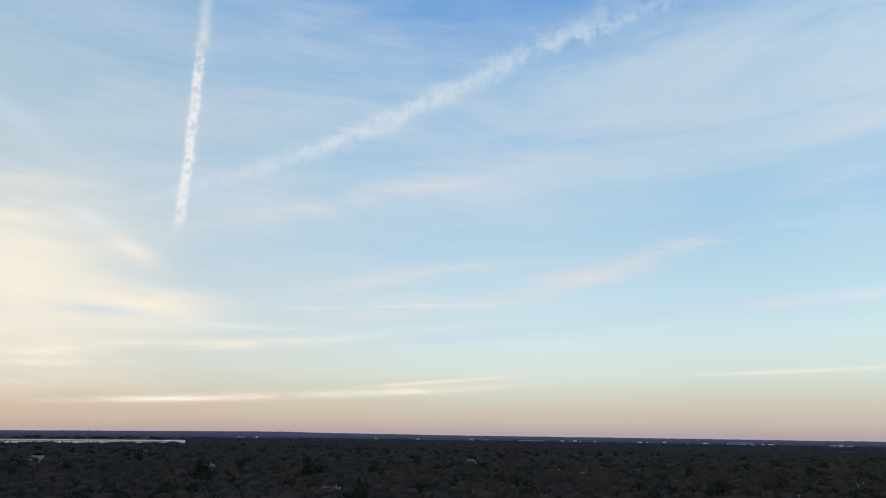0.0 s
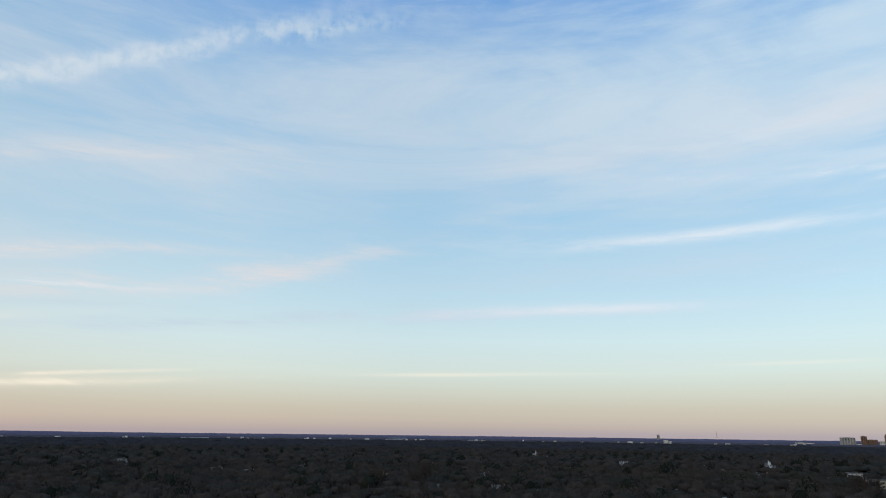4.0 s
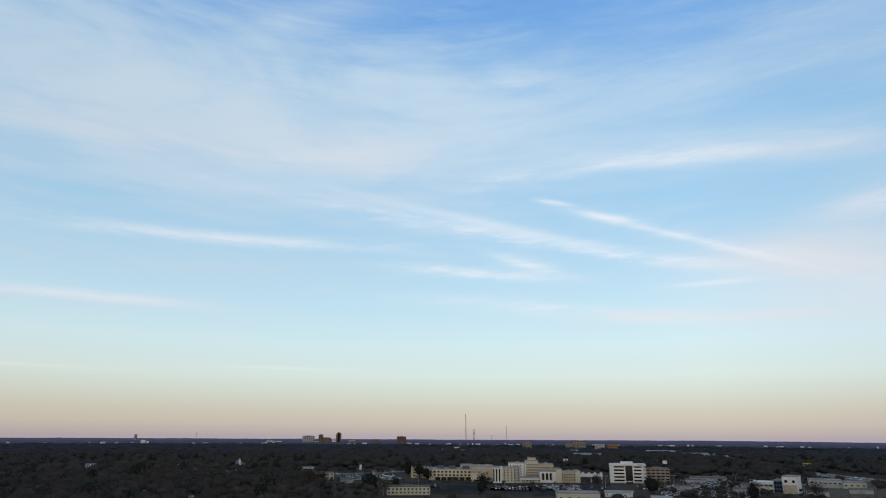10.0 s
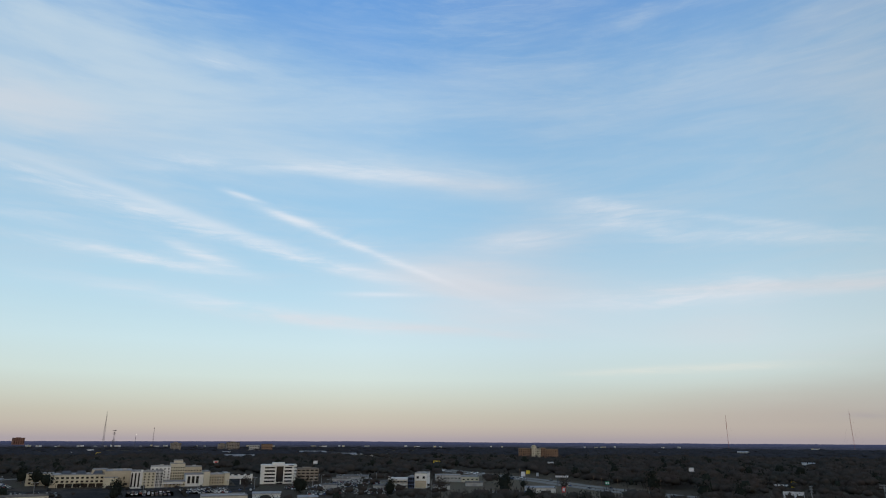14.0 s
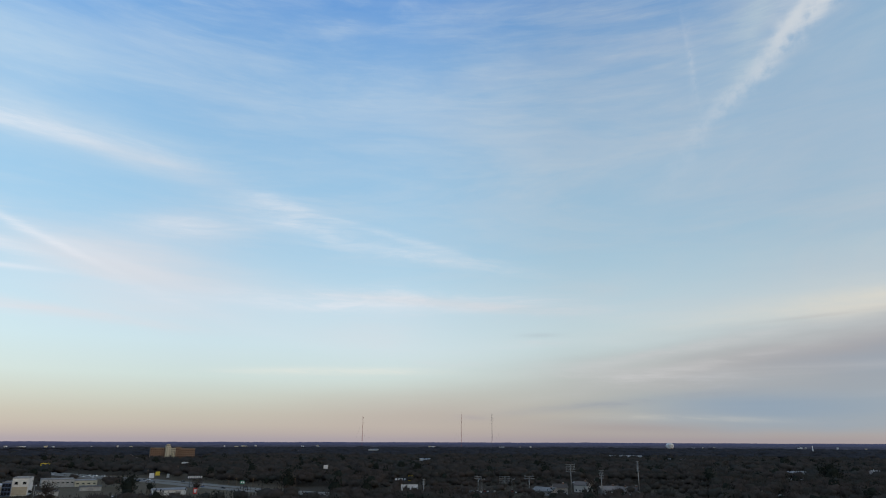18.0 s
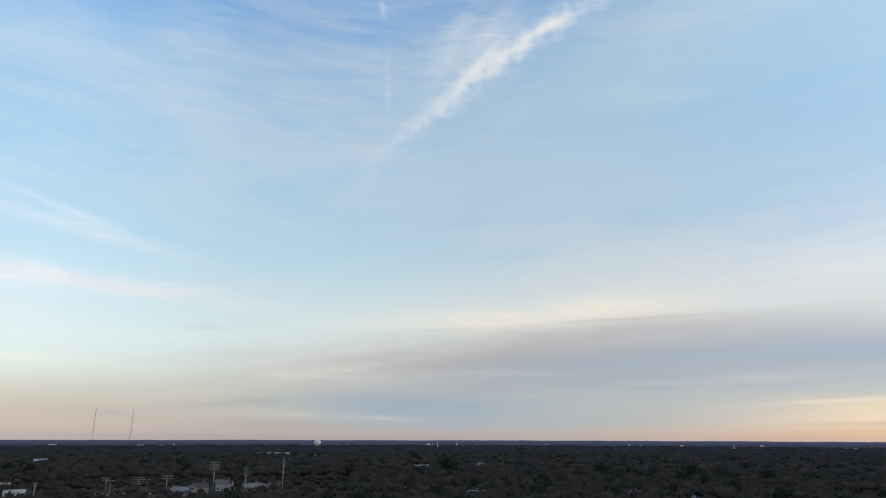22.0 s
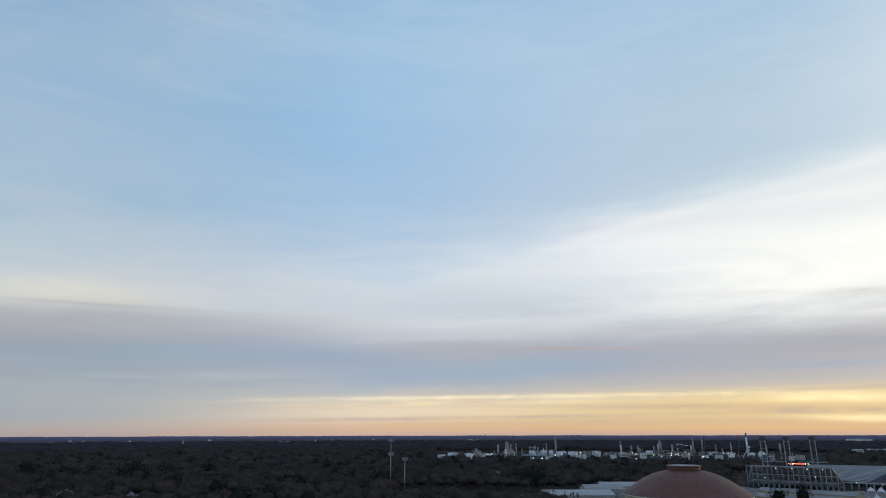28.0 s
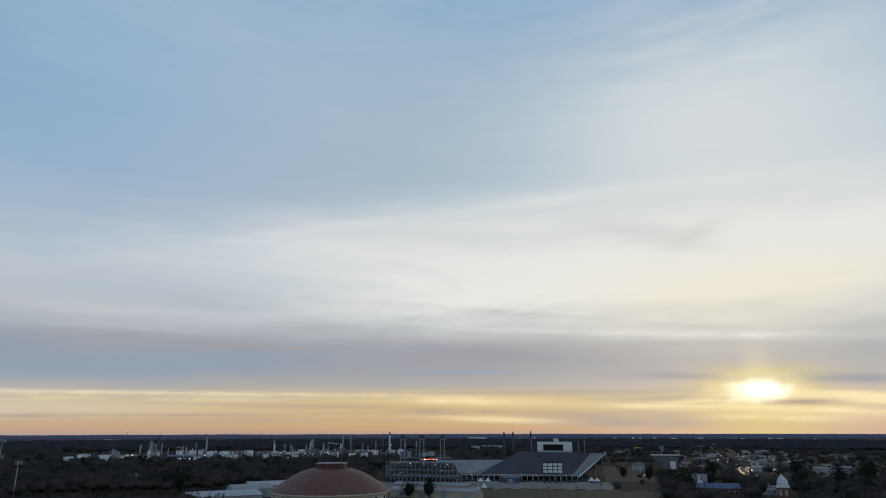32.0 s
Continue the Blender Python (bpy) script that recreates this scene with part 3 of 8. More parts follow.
# ---- materials ----
def surface(name, colour, rough=0.85, spread=0.25, grain=1.0, bump=0.3, metal=0.0, per_object=0.0, per_island=0.0, blotch=0.08, second=None, gloss=0.3, soft=0.0):
    """A weathered surface: two scales of variation round a base colour, grain in metres."""
    m = bpy.data.materials.new(name)
    m.use_nodes = True
    nt = m.node_tree
    bsdf = nt.nodes["Principled BSDF"]
    bsdf.inputs["Roughness"].default_value, bsdf.inputs["Metallic"].default_value = rough, metal
    bsdf.inputs["Specular IOR Level"].default_value = gloss
    tc = nt.nodes.new("ShaderNodeTexCoord")

    def noise_at(scale, detail):
        n = nt.nodes.new("ShaderNodeTexNoise")
        nt.links.new(tc.outputs["Object"], n.inputs["Vector"])
        n.inputs["Scale"].default_value, n.inputs["Detail"].default_value = scale, detail
        return n.outputs["Fac"]

    def mixed(kind, fac, a, b):
        n = nt.nodes.new("ShaderNodeMix")
        n.data_type, n.blend_type = "RGBA", kind
        for i, value in ((0, fac), (6, a), (7, b)):
            if isinstance(value, bpy.types.NodeSocket):
                nt.links.new(value, n.inputs[i])
            else:
                n.inputs[i].default_value = value
        return n.outputs[2]

    def remap(value, lo, hi, a=0.3, b=0.7):
        n = nt.nodes.new("ShaderNodeMapRange")
        nt.links.new(value, n.inputs[0])
        for i, x in enumerate((a, b, lo, hi)):
            n.inputs[i + 1].default_value = x
        return n.outputs[0]

    def grey(value):
        n = nt.nodes.new("ShaderNodeCombineColor")
        for i in range(3):
            nt.links.new(value, n.inputs[i])
        return n.outputs[0]

    fine, wide = noise_at(1 / grain, 5), noise_at(blotch, 3)
    col = (*colour, 1)
    if second:
        col = mixed("MIX", remap(wide, 0, 1, 0.42, 0.6), col, (*second, 1))
    col = mixed("MULTIPLY", 1.0, col, grey(remap(fine, 1 - spread, 1 + spread)))
    col = mixed("MULTIPLY", 1.0, col, grey(remap(wide, 1 - spread * 0.7, 1 + spread * 0.7)))
    if per_object:
        info = nt.nodes.new("ShaderNodeObjectInfo")
        col = mixed("MULTIPLY", 1.0, col, grey(remap(info.outputs["Random"], 1 - per_object, 1 + per_object, 0, 1)))
    if per_island:
        geo = nt.nodes.new("ShaderNodeNewGeometry")
        col = mixed("MULTIPLY", 1.0, col, grey(remap(geo.outputs["Random Per Island"], 1 - per_island, 1 + per_island, 0, 1)))
    nt.links.new(col, bsdf.inputs["Base Color"])
    if soft:  # a crown of fine twigs has no single facing
        facing_up = nt.nodes.new("ShaderNodeVectorMath")
        facing_up.operation = "MULTIPLY_ADD"
        nt.links.new(nt.nodes.new("ShaderNodeNewGeometry").outputs["Normal"], facing_up.inputs[0])
        facing_up.inputs[1].default_value, facing_up.inputs[2].default_value = (1 - soft,) * 3, (0, 0, soft)
        unit_up = nt.nodes.new("ShaderNodeVectorMath")
        unit_up.operation = "NORMALIZE"
        nt.links.new(facing_up.outputs[0], unit_up.inputs[0])
        nt.links.new(unit_up.outputs[0], bsdf.inputs["Normal"])
    if bump:
        b = nt.nodes.new("ShaderNodeBump")
        b.inputs["Strength"].default_value, b.inputs["Distance"].default_value = bump, 0.05 * grain
        nt.links.new(fine, b.inputs["Height"])
        nt.links.new(b.outputs[0], bsdf.inputs["Normal"])
    return m


def lit(name, colour, power):
    m = bpy.data.materials.new(name)
    m.use_nodes = True
    bsdf = m.node_tree.nodes["Principled BSDF"]
    bsdf.inputs["Base Color"].default_value = (*colour, 1)
    bsdf.inputs["Emission Color"].default_value = (*colour, 1)
    bsdf.inputs["Emission Strength"].default_value = power
    return m


def paint_by_object(name, colours, rough=0.35, island=False):
    """Vehicle paint: one of several colours for each object."""
    m = bpy.data.materials.new(name)
    m.use_nodes = True
    nt = m.node_tree
    info = nt.nodes.new("ShaderNodeObjectInfo")
    ramp = nt.nodes.new("ShaderNodeValToRGB")
    ramp.color_ramp.interpolation = "CONSTANT"
    els = ramp.color_ramp.elements
    els[0].color, els[1].color = (*colours[0], 1), (*colours[1], 1)
    els[1].position = 1 / len(colours)
    for i, c in enumerate(colours[2:], 2):
        els.new(i / len(colours)).color = (*c, 1)
    if island:
        nt.links.new(nt.nodes.new("ShaderNodeNewGeometry").outputs["Random Per Island"], ramp.inputs[0])
    else:
        nt.links.new(info.outputs["Random"], ramp.inputs[0])
    bsdf = nt.nodes["Principled BSDF"]
    nt.links.new(ramp.outputs[0], bsdf.inputs["Base Color"])
    bsdf.inputs["Roughness"].default_value = rough
    bsdf.inputs["Coat Weight"].default_value = 0.5
    return m


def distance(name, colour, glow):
    """Plain backdrop of far wooded rises at the horizon; blue haze added as glow."""
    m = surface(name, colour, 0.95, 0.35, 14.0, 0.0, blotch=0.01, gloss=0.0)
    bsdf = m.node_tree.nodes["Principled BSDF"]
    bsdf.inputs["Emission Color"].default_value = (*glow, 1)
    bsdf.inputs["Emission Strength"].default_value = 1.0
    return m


CREAM_WALL = surface("cream_stucco", (0.50, 0.455, 0.345), 0.85, 0.10, 1.5, 0.2)
TAN_WALL = surface("tan_panel", (0.42, 0.36, 0.265), 0.85, 0.12, 1.5, 0.2)
WHITE_WALL = surface("white_concrete", (0.64, 0.63, 0.60), 0.8, 0.10, 2.0, 0.2)
GREY_WALL = surface("grey_concrete", (0.36, 0.36, 0.35), 0.85, 0.15, 2.0, 0.3)
BROWN_WALL = surface("brown_brick", (0.20, 0.13, 0.09), 0.9, 0.2, 0.6, 0.3)
RED_WALL = surface("red_brick", (0.19, 0.095, 0.07), 0.9, 0.2, 0.6, 0.3)
HOUSE_WALL = surface("house_siding", (0.29, 0.28, 0.27), 0.85, 0.12, 0.8, 0.2, per_object=0.6)
HOUSE_ROOF = surface("shingle_roof", (0.17, 0.155, 0.15), 0.9, 0.25, 0.5, 0.4, per_object=0.55, gloss=0.03)
PALE_ROOF = surface("pale_membrane_roof", (0.25, 0.25, 0.255), 0.7, 0.18, 3.0, 0.2, per_object=0.2)
STEEL_ROOF = surface("pale_steel_roof", (0.28, 0.29, 0.31), 0.45, 0.15, 2.5, 0.2)
# tan with far haze put into its colour; one near office is this dull
FAR_TAN = surface("muted_tan_panel", (0.24, 0.21, 0.175), 0.9, 0.15, 4.0, 0.1)
GRAVEL_ROOF = surface("gravel_roof", (0.15, 0.145, 0.14), 0.95, 0.25, 2.0, 0.4, gloss=0.03)
RUST_ROOF = surface("rust_red_dome_roof", (0.128, 0.056, 0.043), 0.6, 0.14, 3.0, 0.15)
GLASS = surface("dark_window_glass", (0.012, 0.013, 0.016), 0.25, 0.1, 3.0, 0.0, gloss=0.08)
BLUE_STEEL = surface("blue_steel_sheet", (0.07, 0.10, 0.17), 0.5, 0.15, 1.5, 0.2)
STEEL = surface("galvanised_steel", (0.28, 0.29, 0.30), 0.5, 0.15, 0.8, 0.1, metal=0.4)
DARK_STEEL = surface("dark_steel", (0.06, 0.06, 0.065), 0.6, 0.2, 0.8, 0.1)
RED_STEEL = surface("red_white_mast_paint", (0.30, 0.08, 0.06), 0.6, 0.2, 1.0, 0.1)
WHITE_PAINT = surface("white_paint", (0.62, 0.63, 0.65), 0.5, 0.1, 1.0, 0.1)
SIGN_YELLOW = surface("yellow_sign_sheet", (0.75, 0.55, 0.06), 0.5, 0.1, 1.0, 0.0)
SIGN_GREEN = surface("green_sign_sheet", (0.03, 0.22, 0.12), 0.5, 0.1, 1.0, 0.0)
SIGN_RED = surface("red_sign_sheet", (0.5, 0.05, 0.04), 0.5, 0.1, 1.0, 0.0)
WOOD = surface("pole_wood", (0.14, 0.10, 0.07), 0.9, 0.25, 0.4, 0.3)
ASPHALT = surface("asphalt", (0.042, 0.041, 0.041), 0.95, 0.3, 2.5, 0.3, second=(0.055, 0.050, 0.046), blotch=0.03, gloss=0.0)
CONCRETE_ROAD = surface("concrete_road", (0.20, 0.19, 0.175), 0.9, 0.2, 3.0, 0.3, gloss=0.03)
DRY_GRASS = surface("dry_winter_grass", (0.125, 0.099, 0.070), 0.95, 0.25, 1.2, 0.5, second=(0.095, 0.080, 0.057), gloss=0.03)
FOREST_FLOOR = surface("leaf_litter_ground", (0.070, 0.055, 0.042), 0.95, 0.35, 2.0, 0.5, second=(0.055, 0.047, 0.034), blotch=0.02, gloss=0.03)
LAKE = surface("lake_water", (0.02, 0.03, 0.035), 0.28, 0.1, 4.0, 0.25, gloss=0.5)
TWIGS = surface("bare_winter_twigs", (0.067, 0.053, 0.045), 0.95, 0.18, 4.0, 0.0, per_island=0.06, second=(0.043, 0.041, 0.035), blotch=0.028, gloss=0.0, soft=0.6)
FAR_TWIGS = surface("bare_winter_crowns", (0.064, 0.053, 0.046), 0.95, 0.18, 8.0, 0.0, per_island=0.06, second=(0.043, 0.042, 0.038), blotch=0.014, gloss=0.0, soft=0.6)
# farthest crowns: blue-grey haze of distance put into the base colour
HAZED_TWIGS = surface("hazed_winter_crowns", (0.053, 0.052, 0.057), 0.95, 0.18, 12.0, 0.0, per_island=0.06, second=(0.042, 0.043, 0.05), blotch=0.008, gloss=0.0, soft=0.6)
NEEDLES = surface("dark_pine_needles", (0.020, 0.023, 0.018), 0.95, 0.3, 1.5, 0.0, per_island=0.15, gloss=0.0, soft=0.45)
BARK = surface("tree_bark", (0.09, 0.07, 0.055), 0.95, 0.3, 0.5, 0.3, gloss=0.03)
PALE_BARK = surface("pale_sycamore_bark", (0.34, 0.31, 0.27), 0.9, 0.25, 0.5, 0.2, gloss=0.03)
SEATS = surface("weathered_aluminium_bench", (0.26, 0.27, 0.29), 0.55, 0.15, 2.0, 0.1, metal=0.3)
PURPLE_SEATS = surface("dull_purple_bench", (0.075, 0.07, 0.092), 0.6, 0.15, 2.0, 0.1)
LAMP_WHITE = lit("lamp_white", (1.0, 0.95, 0.85), 2.5)
LAMP_RED = lit("lamp_red", (1.0, 0.16, 0.10), 2.0)
LAMP_WARM = lit("lamp_warm", (1.0, 0.72, 0.35), 2.5)
# car paints; the two leading bluish whites carry reflected sky in their colour
CAR_COLOURS = [(0.80, 0.82, 0.85), (0.72, 0.75, 0.80), (0.7, 0.7, 0.7), (0.03, 0.03, 0.035), (0.35, 0.36, 0.38), (0.62, 0.64, 0.66), (0.20, 0.03, 0.03), (0.05, 0.08, 0.18), (0.12, 0.12, 0.13), (0.75, 0.75, 0.72)]
CAR_PAINT, CAR_PAINT_MANY = paint_by_object("car_paint", CAR_COLOURS), paint_by_object("mixed_car_paint", CAR_COLOURS, island=True)
TYRE = surface("tyre_rubber", (0.02, 0.02, 0.02), 0.9, 0.1, 0.3, 0.0)
# haze of distance painted as emission, stronger and bluer for each farther belt
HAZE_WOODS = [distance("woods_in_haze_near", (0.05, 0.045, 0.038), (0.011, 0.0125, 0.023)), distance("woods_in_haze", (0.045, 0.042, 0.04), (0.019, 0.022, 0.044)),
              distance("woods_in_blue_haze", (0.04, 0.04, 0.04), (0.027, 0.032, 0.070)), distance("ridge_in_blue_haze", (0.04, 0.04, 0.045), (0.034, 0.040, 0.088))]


# ---- helpers for building ----
def spot(az, d, z=0.0):
    """A place in the plan: compass degrees (clockwise) and metres from the centre."""
    return Vector((d * math.sin(radians(az)), d * math.cos(radians(az)), z))


def part(name, bm, material, parent=None, label=""):
    me = bpy.data.meshes.new(name)
    bm.to_mesh(me)
    bm.free()
    for m in (material if isinstance(material, (list, tuple)) else [material]):
        me.materials.append(m)
    ob = new(name, me)
    if parent:
        ob.parent = parent
    return tagged(ob, label)


def shared(name, me, parent, m):
    """One more object on an existing mesh."""
    ob = new(name, me)
    ob.parent = parent
    ob.matrix_local = m
    return ob


def thing(name, label, category, az, d, z=0.0, turn=0.0, group="", kind=""):
    """The base of a thing: its -y side faces the centre of the plan when turn is 0; x runs clockwise."""
    ob = new(name)
    ob.empty_display_size = 0.5
    ob.matrix_world = Matrix.Translation(spot(az, d, z)) @ Matrix.Rotation(radians(turn - az), 4, "Z")
    return tagged(ob, label, category, group, kind)


def box(bm, x0, x1, y0, y1, z0, z1, slot=0):
    vs = [bm.verts.new(p) for p in ((x0, y0, z0), (x1, y0, z0), (x1, y1, z0), (x0, y1, z0), (x0, y0, z1), (x1, y0, z1), (x1, y1, z1), (x0, y1, z1))]
    for f in ((0, 3, 2, 1), (4, 5, 6, 7), (0, 1, 5, 4), (1, 2, 6, 5), (2, 3, 7, 6), (3, 0, 4, 7)):
        bm.faces.new([vs[i] for i in f]).material_index = slot


def tube(bm, x, y, z0, z1, r0, r1=None, n=10, slot=0):
    r1 = r0 if r1 is None else r1
    rings = [[bm.verts.new((x + r * math.cos(2 * math.pi * i / n), y + r * math.sin(2 * math.pi * i / n), z)) for i in range(n)] for r, z in ((r0, z0), (r1, z1))]
    for i in range(n):
        j = (i + 1) % n
        f = bm.faces.new((rings[0][i], rings[0][j], rings[1][j], rings[1][i]))
        f.smooth, f.material_index = n > 8, slot
    bm.faces.new(rings[0][::-1]).material_index = slot
    bm.faces.new(rings[1]).material_index = slot


def rod(bm, a, b, r, n=4, slot=0):
    """A bar from a to b."""
    a, b = Vector(a), Vector(b)
    q = (b - a).to_track_quat("Z", "Y")
    rings = [[bm.verts.new(p + q @ Vector((r * math.cos(2 * math.pi * (i + 0.5) / n), r * math.sin(2 * math.pi * (i + 0.5) / n), 0))) for i in range(n)] for p in (a, b)]
    for i in range(n):
        j = (i + 1) % n
        bm.faces.new((rings[0][i], rings[0][j], rings[1][j], rings[1][i])).material_index = slot
    bm.faces.new(rings[0][::-1])
    bm.faces.new(rings[1])


def gable(bm, x0, x1, y0, y1, z, rise, over=0.4, thick=0.2, slot=0):
    """A ridged roof along x with a thickness."""
    ym = (y0 + y1) / 2
    for side in (0, 1):
        ye = y0 - over if side == 0 else y1 + over
        zl = z - over * rise / max(ym - y0, 0.1)
        low = [bm.verts.new((x, ye, zl)) for x in (x0 - over, x1 + over)] + [bm.verts.new((x, ym, z + rise)) for x in (x1 + over, x0 - over)]
        high = [bm.verts.new(v.co + Vector((0, 0, thick))) for v in low]
        if side:
            low, high = low[::-1], high[::-1]
        bm.faces.new(low[::-1]).material_index = slot
        bm.faces.new(high).material_index = slot
        for i in range(4):
            j = (i + 1) % 4
            bm.faces.new((low[i], low[j], high[j], high[i])).material_index = slot


def gable_wall(bm, x0, x1, y0, y1, z0, z1, rise, slot=0):
    """House walls with pointed ends."""
    box(bm, x0, x1, y0, y1, z0, z1, slot)
    ym = (y0 + y1) / 2
    for x, flip in ((x0, True), (x1, False)):
        vs = [bm.verts.new(p) for p in ((x, y0, z1), (x, y1, z1), (x, ym, z1 + rise))]
        bm.faces.new(vs[::-1] if flip else vs).material_index = slot


def mesh_from(name, verts, tris, materials):
    """One mesh from number arrays."""
    me = bpy.data.meshes.new(name)
    me.vertices.add(len(verts))
    me.vertices.foreach_set("co", np.ascontiguousarray(verts, dtype=np.float32).ravel())
    me.loops.add(tris.size)
    me.loops.foreach_set("vertex_index", np.ascontiguousarray(tris, dtype=np.int32).ravel())
    me.polygons.add(len(tris))
    me.polygons.foreach_set("loop_start", np.arange(0, tris.size, tris.shape[1], dtype=np.int32))
    me.update(calc_edges=True)
    for m in materials:
        me.materials.append(m)
    return me


# ---- ground ----
def ground_sheet():
    rng = np.random.default_rng(5)
    rings = np.concatenate([[5], np.geomspace(30, 4900, 60)])
    n = 180
    verts = [(0.0, 0.0, 0.0)]
    for r in rings:
        for i in range(n):
            a = 2 * math.pi * i / n
            lift = 9.0 * max(0.0, (r - 3600) / 1300) + (0.0 if r < 1700 else 0.6 * noise.noise((r * math.sin(a) / 300, r * math.cos(a) / 300, 1.0)))
            verts.append((r * math.sin(a), r * math.cos(a), lift))
    bm = bmesh.new()
    vs = [bm.verts.new(p) for p in verts]
    for i in range(n):
        bm.faces.new((vs[0], vs[1 + (i + 1) % n], vs[1 + i]))
    for k in range(len(rings) - 1):
        for i in range(n):
            j = (i + 1) % n
            bm.faces.new((vs[1 + k * n + i], vs[1 + k * n + j], vs[1 + (k + 1) * n + j], vs[1 + (k + 1) * n + i]))
    tagged(part("ground", bm, FOREST_FLOOR), "brown leaf-littered ground reaching to the horizon", "ground", kind="structure")


ground_sheet()


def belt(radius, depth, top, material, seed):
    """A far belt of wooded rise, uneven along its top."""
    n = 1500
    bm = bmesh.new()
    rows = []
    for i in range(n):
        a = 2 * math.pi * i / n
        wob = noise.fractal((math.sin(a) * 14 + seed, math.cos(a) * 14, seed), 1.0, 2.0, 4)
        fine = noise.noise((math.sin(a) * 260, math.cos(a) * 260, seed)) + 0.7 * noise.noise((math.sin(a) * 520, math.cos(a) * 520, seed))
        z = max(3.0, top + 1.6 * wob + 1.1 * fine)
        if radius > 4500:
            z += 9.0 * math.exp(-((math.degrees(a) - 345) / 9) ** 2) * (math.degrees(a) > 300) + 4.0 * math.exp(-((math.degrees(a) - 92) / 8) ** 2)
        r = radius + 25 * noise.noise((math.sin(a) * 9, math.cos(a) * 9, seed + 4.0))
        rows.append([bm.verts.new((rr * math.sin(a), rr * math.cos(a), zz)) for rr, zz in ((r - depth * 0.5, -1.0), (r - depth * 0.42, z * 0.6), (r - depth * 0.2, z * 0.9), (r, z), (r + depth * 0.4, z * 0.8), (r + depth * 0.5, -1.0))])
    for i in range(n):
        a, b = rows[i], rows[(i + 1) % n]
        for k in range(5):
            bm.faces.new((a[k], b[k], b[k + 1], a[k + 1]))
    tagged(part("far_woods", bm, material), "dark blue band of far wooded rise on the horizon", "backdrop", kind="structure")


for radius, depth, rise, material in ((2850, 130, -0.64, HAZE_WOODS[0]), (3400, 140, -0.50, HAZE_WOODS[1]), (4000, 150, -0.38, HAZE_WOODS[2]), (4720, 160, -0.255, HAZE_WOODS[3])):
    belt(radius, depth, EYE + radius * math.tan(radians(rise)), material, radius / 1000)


# ---- kinds of things ----
SITES = []


def keep_open(az, d, half, front=22.0, back=14.0):
    """Trees stay away from here and from the ground just before it."""
    SITES.append((az, d, half, front, back))


window_meshes = {}


def window_mesh(w, h, wall):
    """A framed pane, its frame proud of the wall and the glass set back in it."""
    key = (w, h, wall.name)
    if key not in window_meshes:
        bm = bmesh.new()
        f = min(0.14, w * 0.12)
        box(bm, -w / 2, w / 2, -0.02, 0.02, 0, h, 1)
        for x0, x1, z0, z1 in ((-w / 2 - f, -w / 2, -f, h + f), (w / 2, w / 2 + f, -f, h + f), (-w / 2, w / 2, h, h + f), (-w / 2, w / 2, -f, 0)):
            box(bm, x0, x1, -0.16, 0.02, z0, z1, 0)
        me = bpy.data.meshes.new("window")
        bm.to_mesh(me)
        bm.free()
        me.materials.append(wall)
        me.materials.append(GLASS)
        window_meshes[key] = me
    return window_meshes[key]


def wing(parent, x0, x1, y0, y1, z1, wall, roof, rows=0, cols=0, w=1.6, h=1.7, sill=1.2, pitch=3.4, z0=0.0, sides=2, wall_name="wall"):
    """A flat-roofed block: wall, roof with a parapet, and its windows one by one."""
    bm = bmesh.new()
    box(bm, x0, x1, y0, y1, z0, z1)
    part(wall_name, bm, wall, parent)
    bm = bmesh.new()
    box(bm, x0 + 0.3, x1 - 0.3, y0 + 0.3, y1 - 0.3, z1, z1 + 0.15)
    for a, b, c, d in ((x0, x1, y0, y0 + 0.3), (x0, x1, y1 - 0.3, y1), (x0, x0 + 0.3, y0 + 0.3, y1 - 0.3), (x1 - 0.3, x1, y0 + 0.3, y1 - 0.3)):
        box(bm, a - 0.05 * (a == x0), b + 0.05 * (b == x1), c - 0.05 * (c == y0), d + 0.05 * (d == y1), z1, z1 + 0.8)
    part("roof", bm, roof, parent)
    if not rows:
        return
    me = window_mesh(w, h, wall)
    step = (x1 - x0) / cols
    for r in range(rows):
        z = z0 + sill + r * pitch
        for c in range(cols):
            shared("window", me, parent, pose(x0 + (c + 0.5) * step, y0 - 0.03, z))
        side_n = min(sides, max(0, int((y1 - y0) / (step * 1.2))))
        for c in range(side_n):
            y = y0 + (c + 0.5) * (y1 - y0) / side_n
            for x, rz in ((x0 - 0.03, -90), (x1 + 0.03, 90)):
                shared("window", me, parent, pose(x, y, z, 0, 0, rz))


def building(name, label, category, az, d, w, dep, h, wall, roof, rows=0, cols=0, turn=0.0, group="", ww=1.6, wh=1.7, pitch=3.4, cap=0.0, sight=1.0):
    base = thing(name, label, category, az, d, 0, turn, group)
    keep_open(az, d, w / 2 + 4, (0.12 * d if d < 1600 else 30) * sight, dep + 6)
    wing(base, -w / 2, w / 2, 0, dep, h, wall, roof, rows, cols, ww, wh, 1.3, pitch)
    if cap:
        bm = bmesh.new()
        box(bm, -w * 0.22, w * 0.18, dep * 0.3, dep * 0.7, h + 0.1, h + cap)
        part("roof_plant", bm, wall, base)
    return base


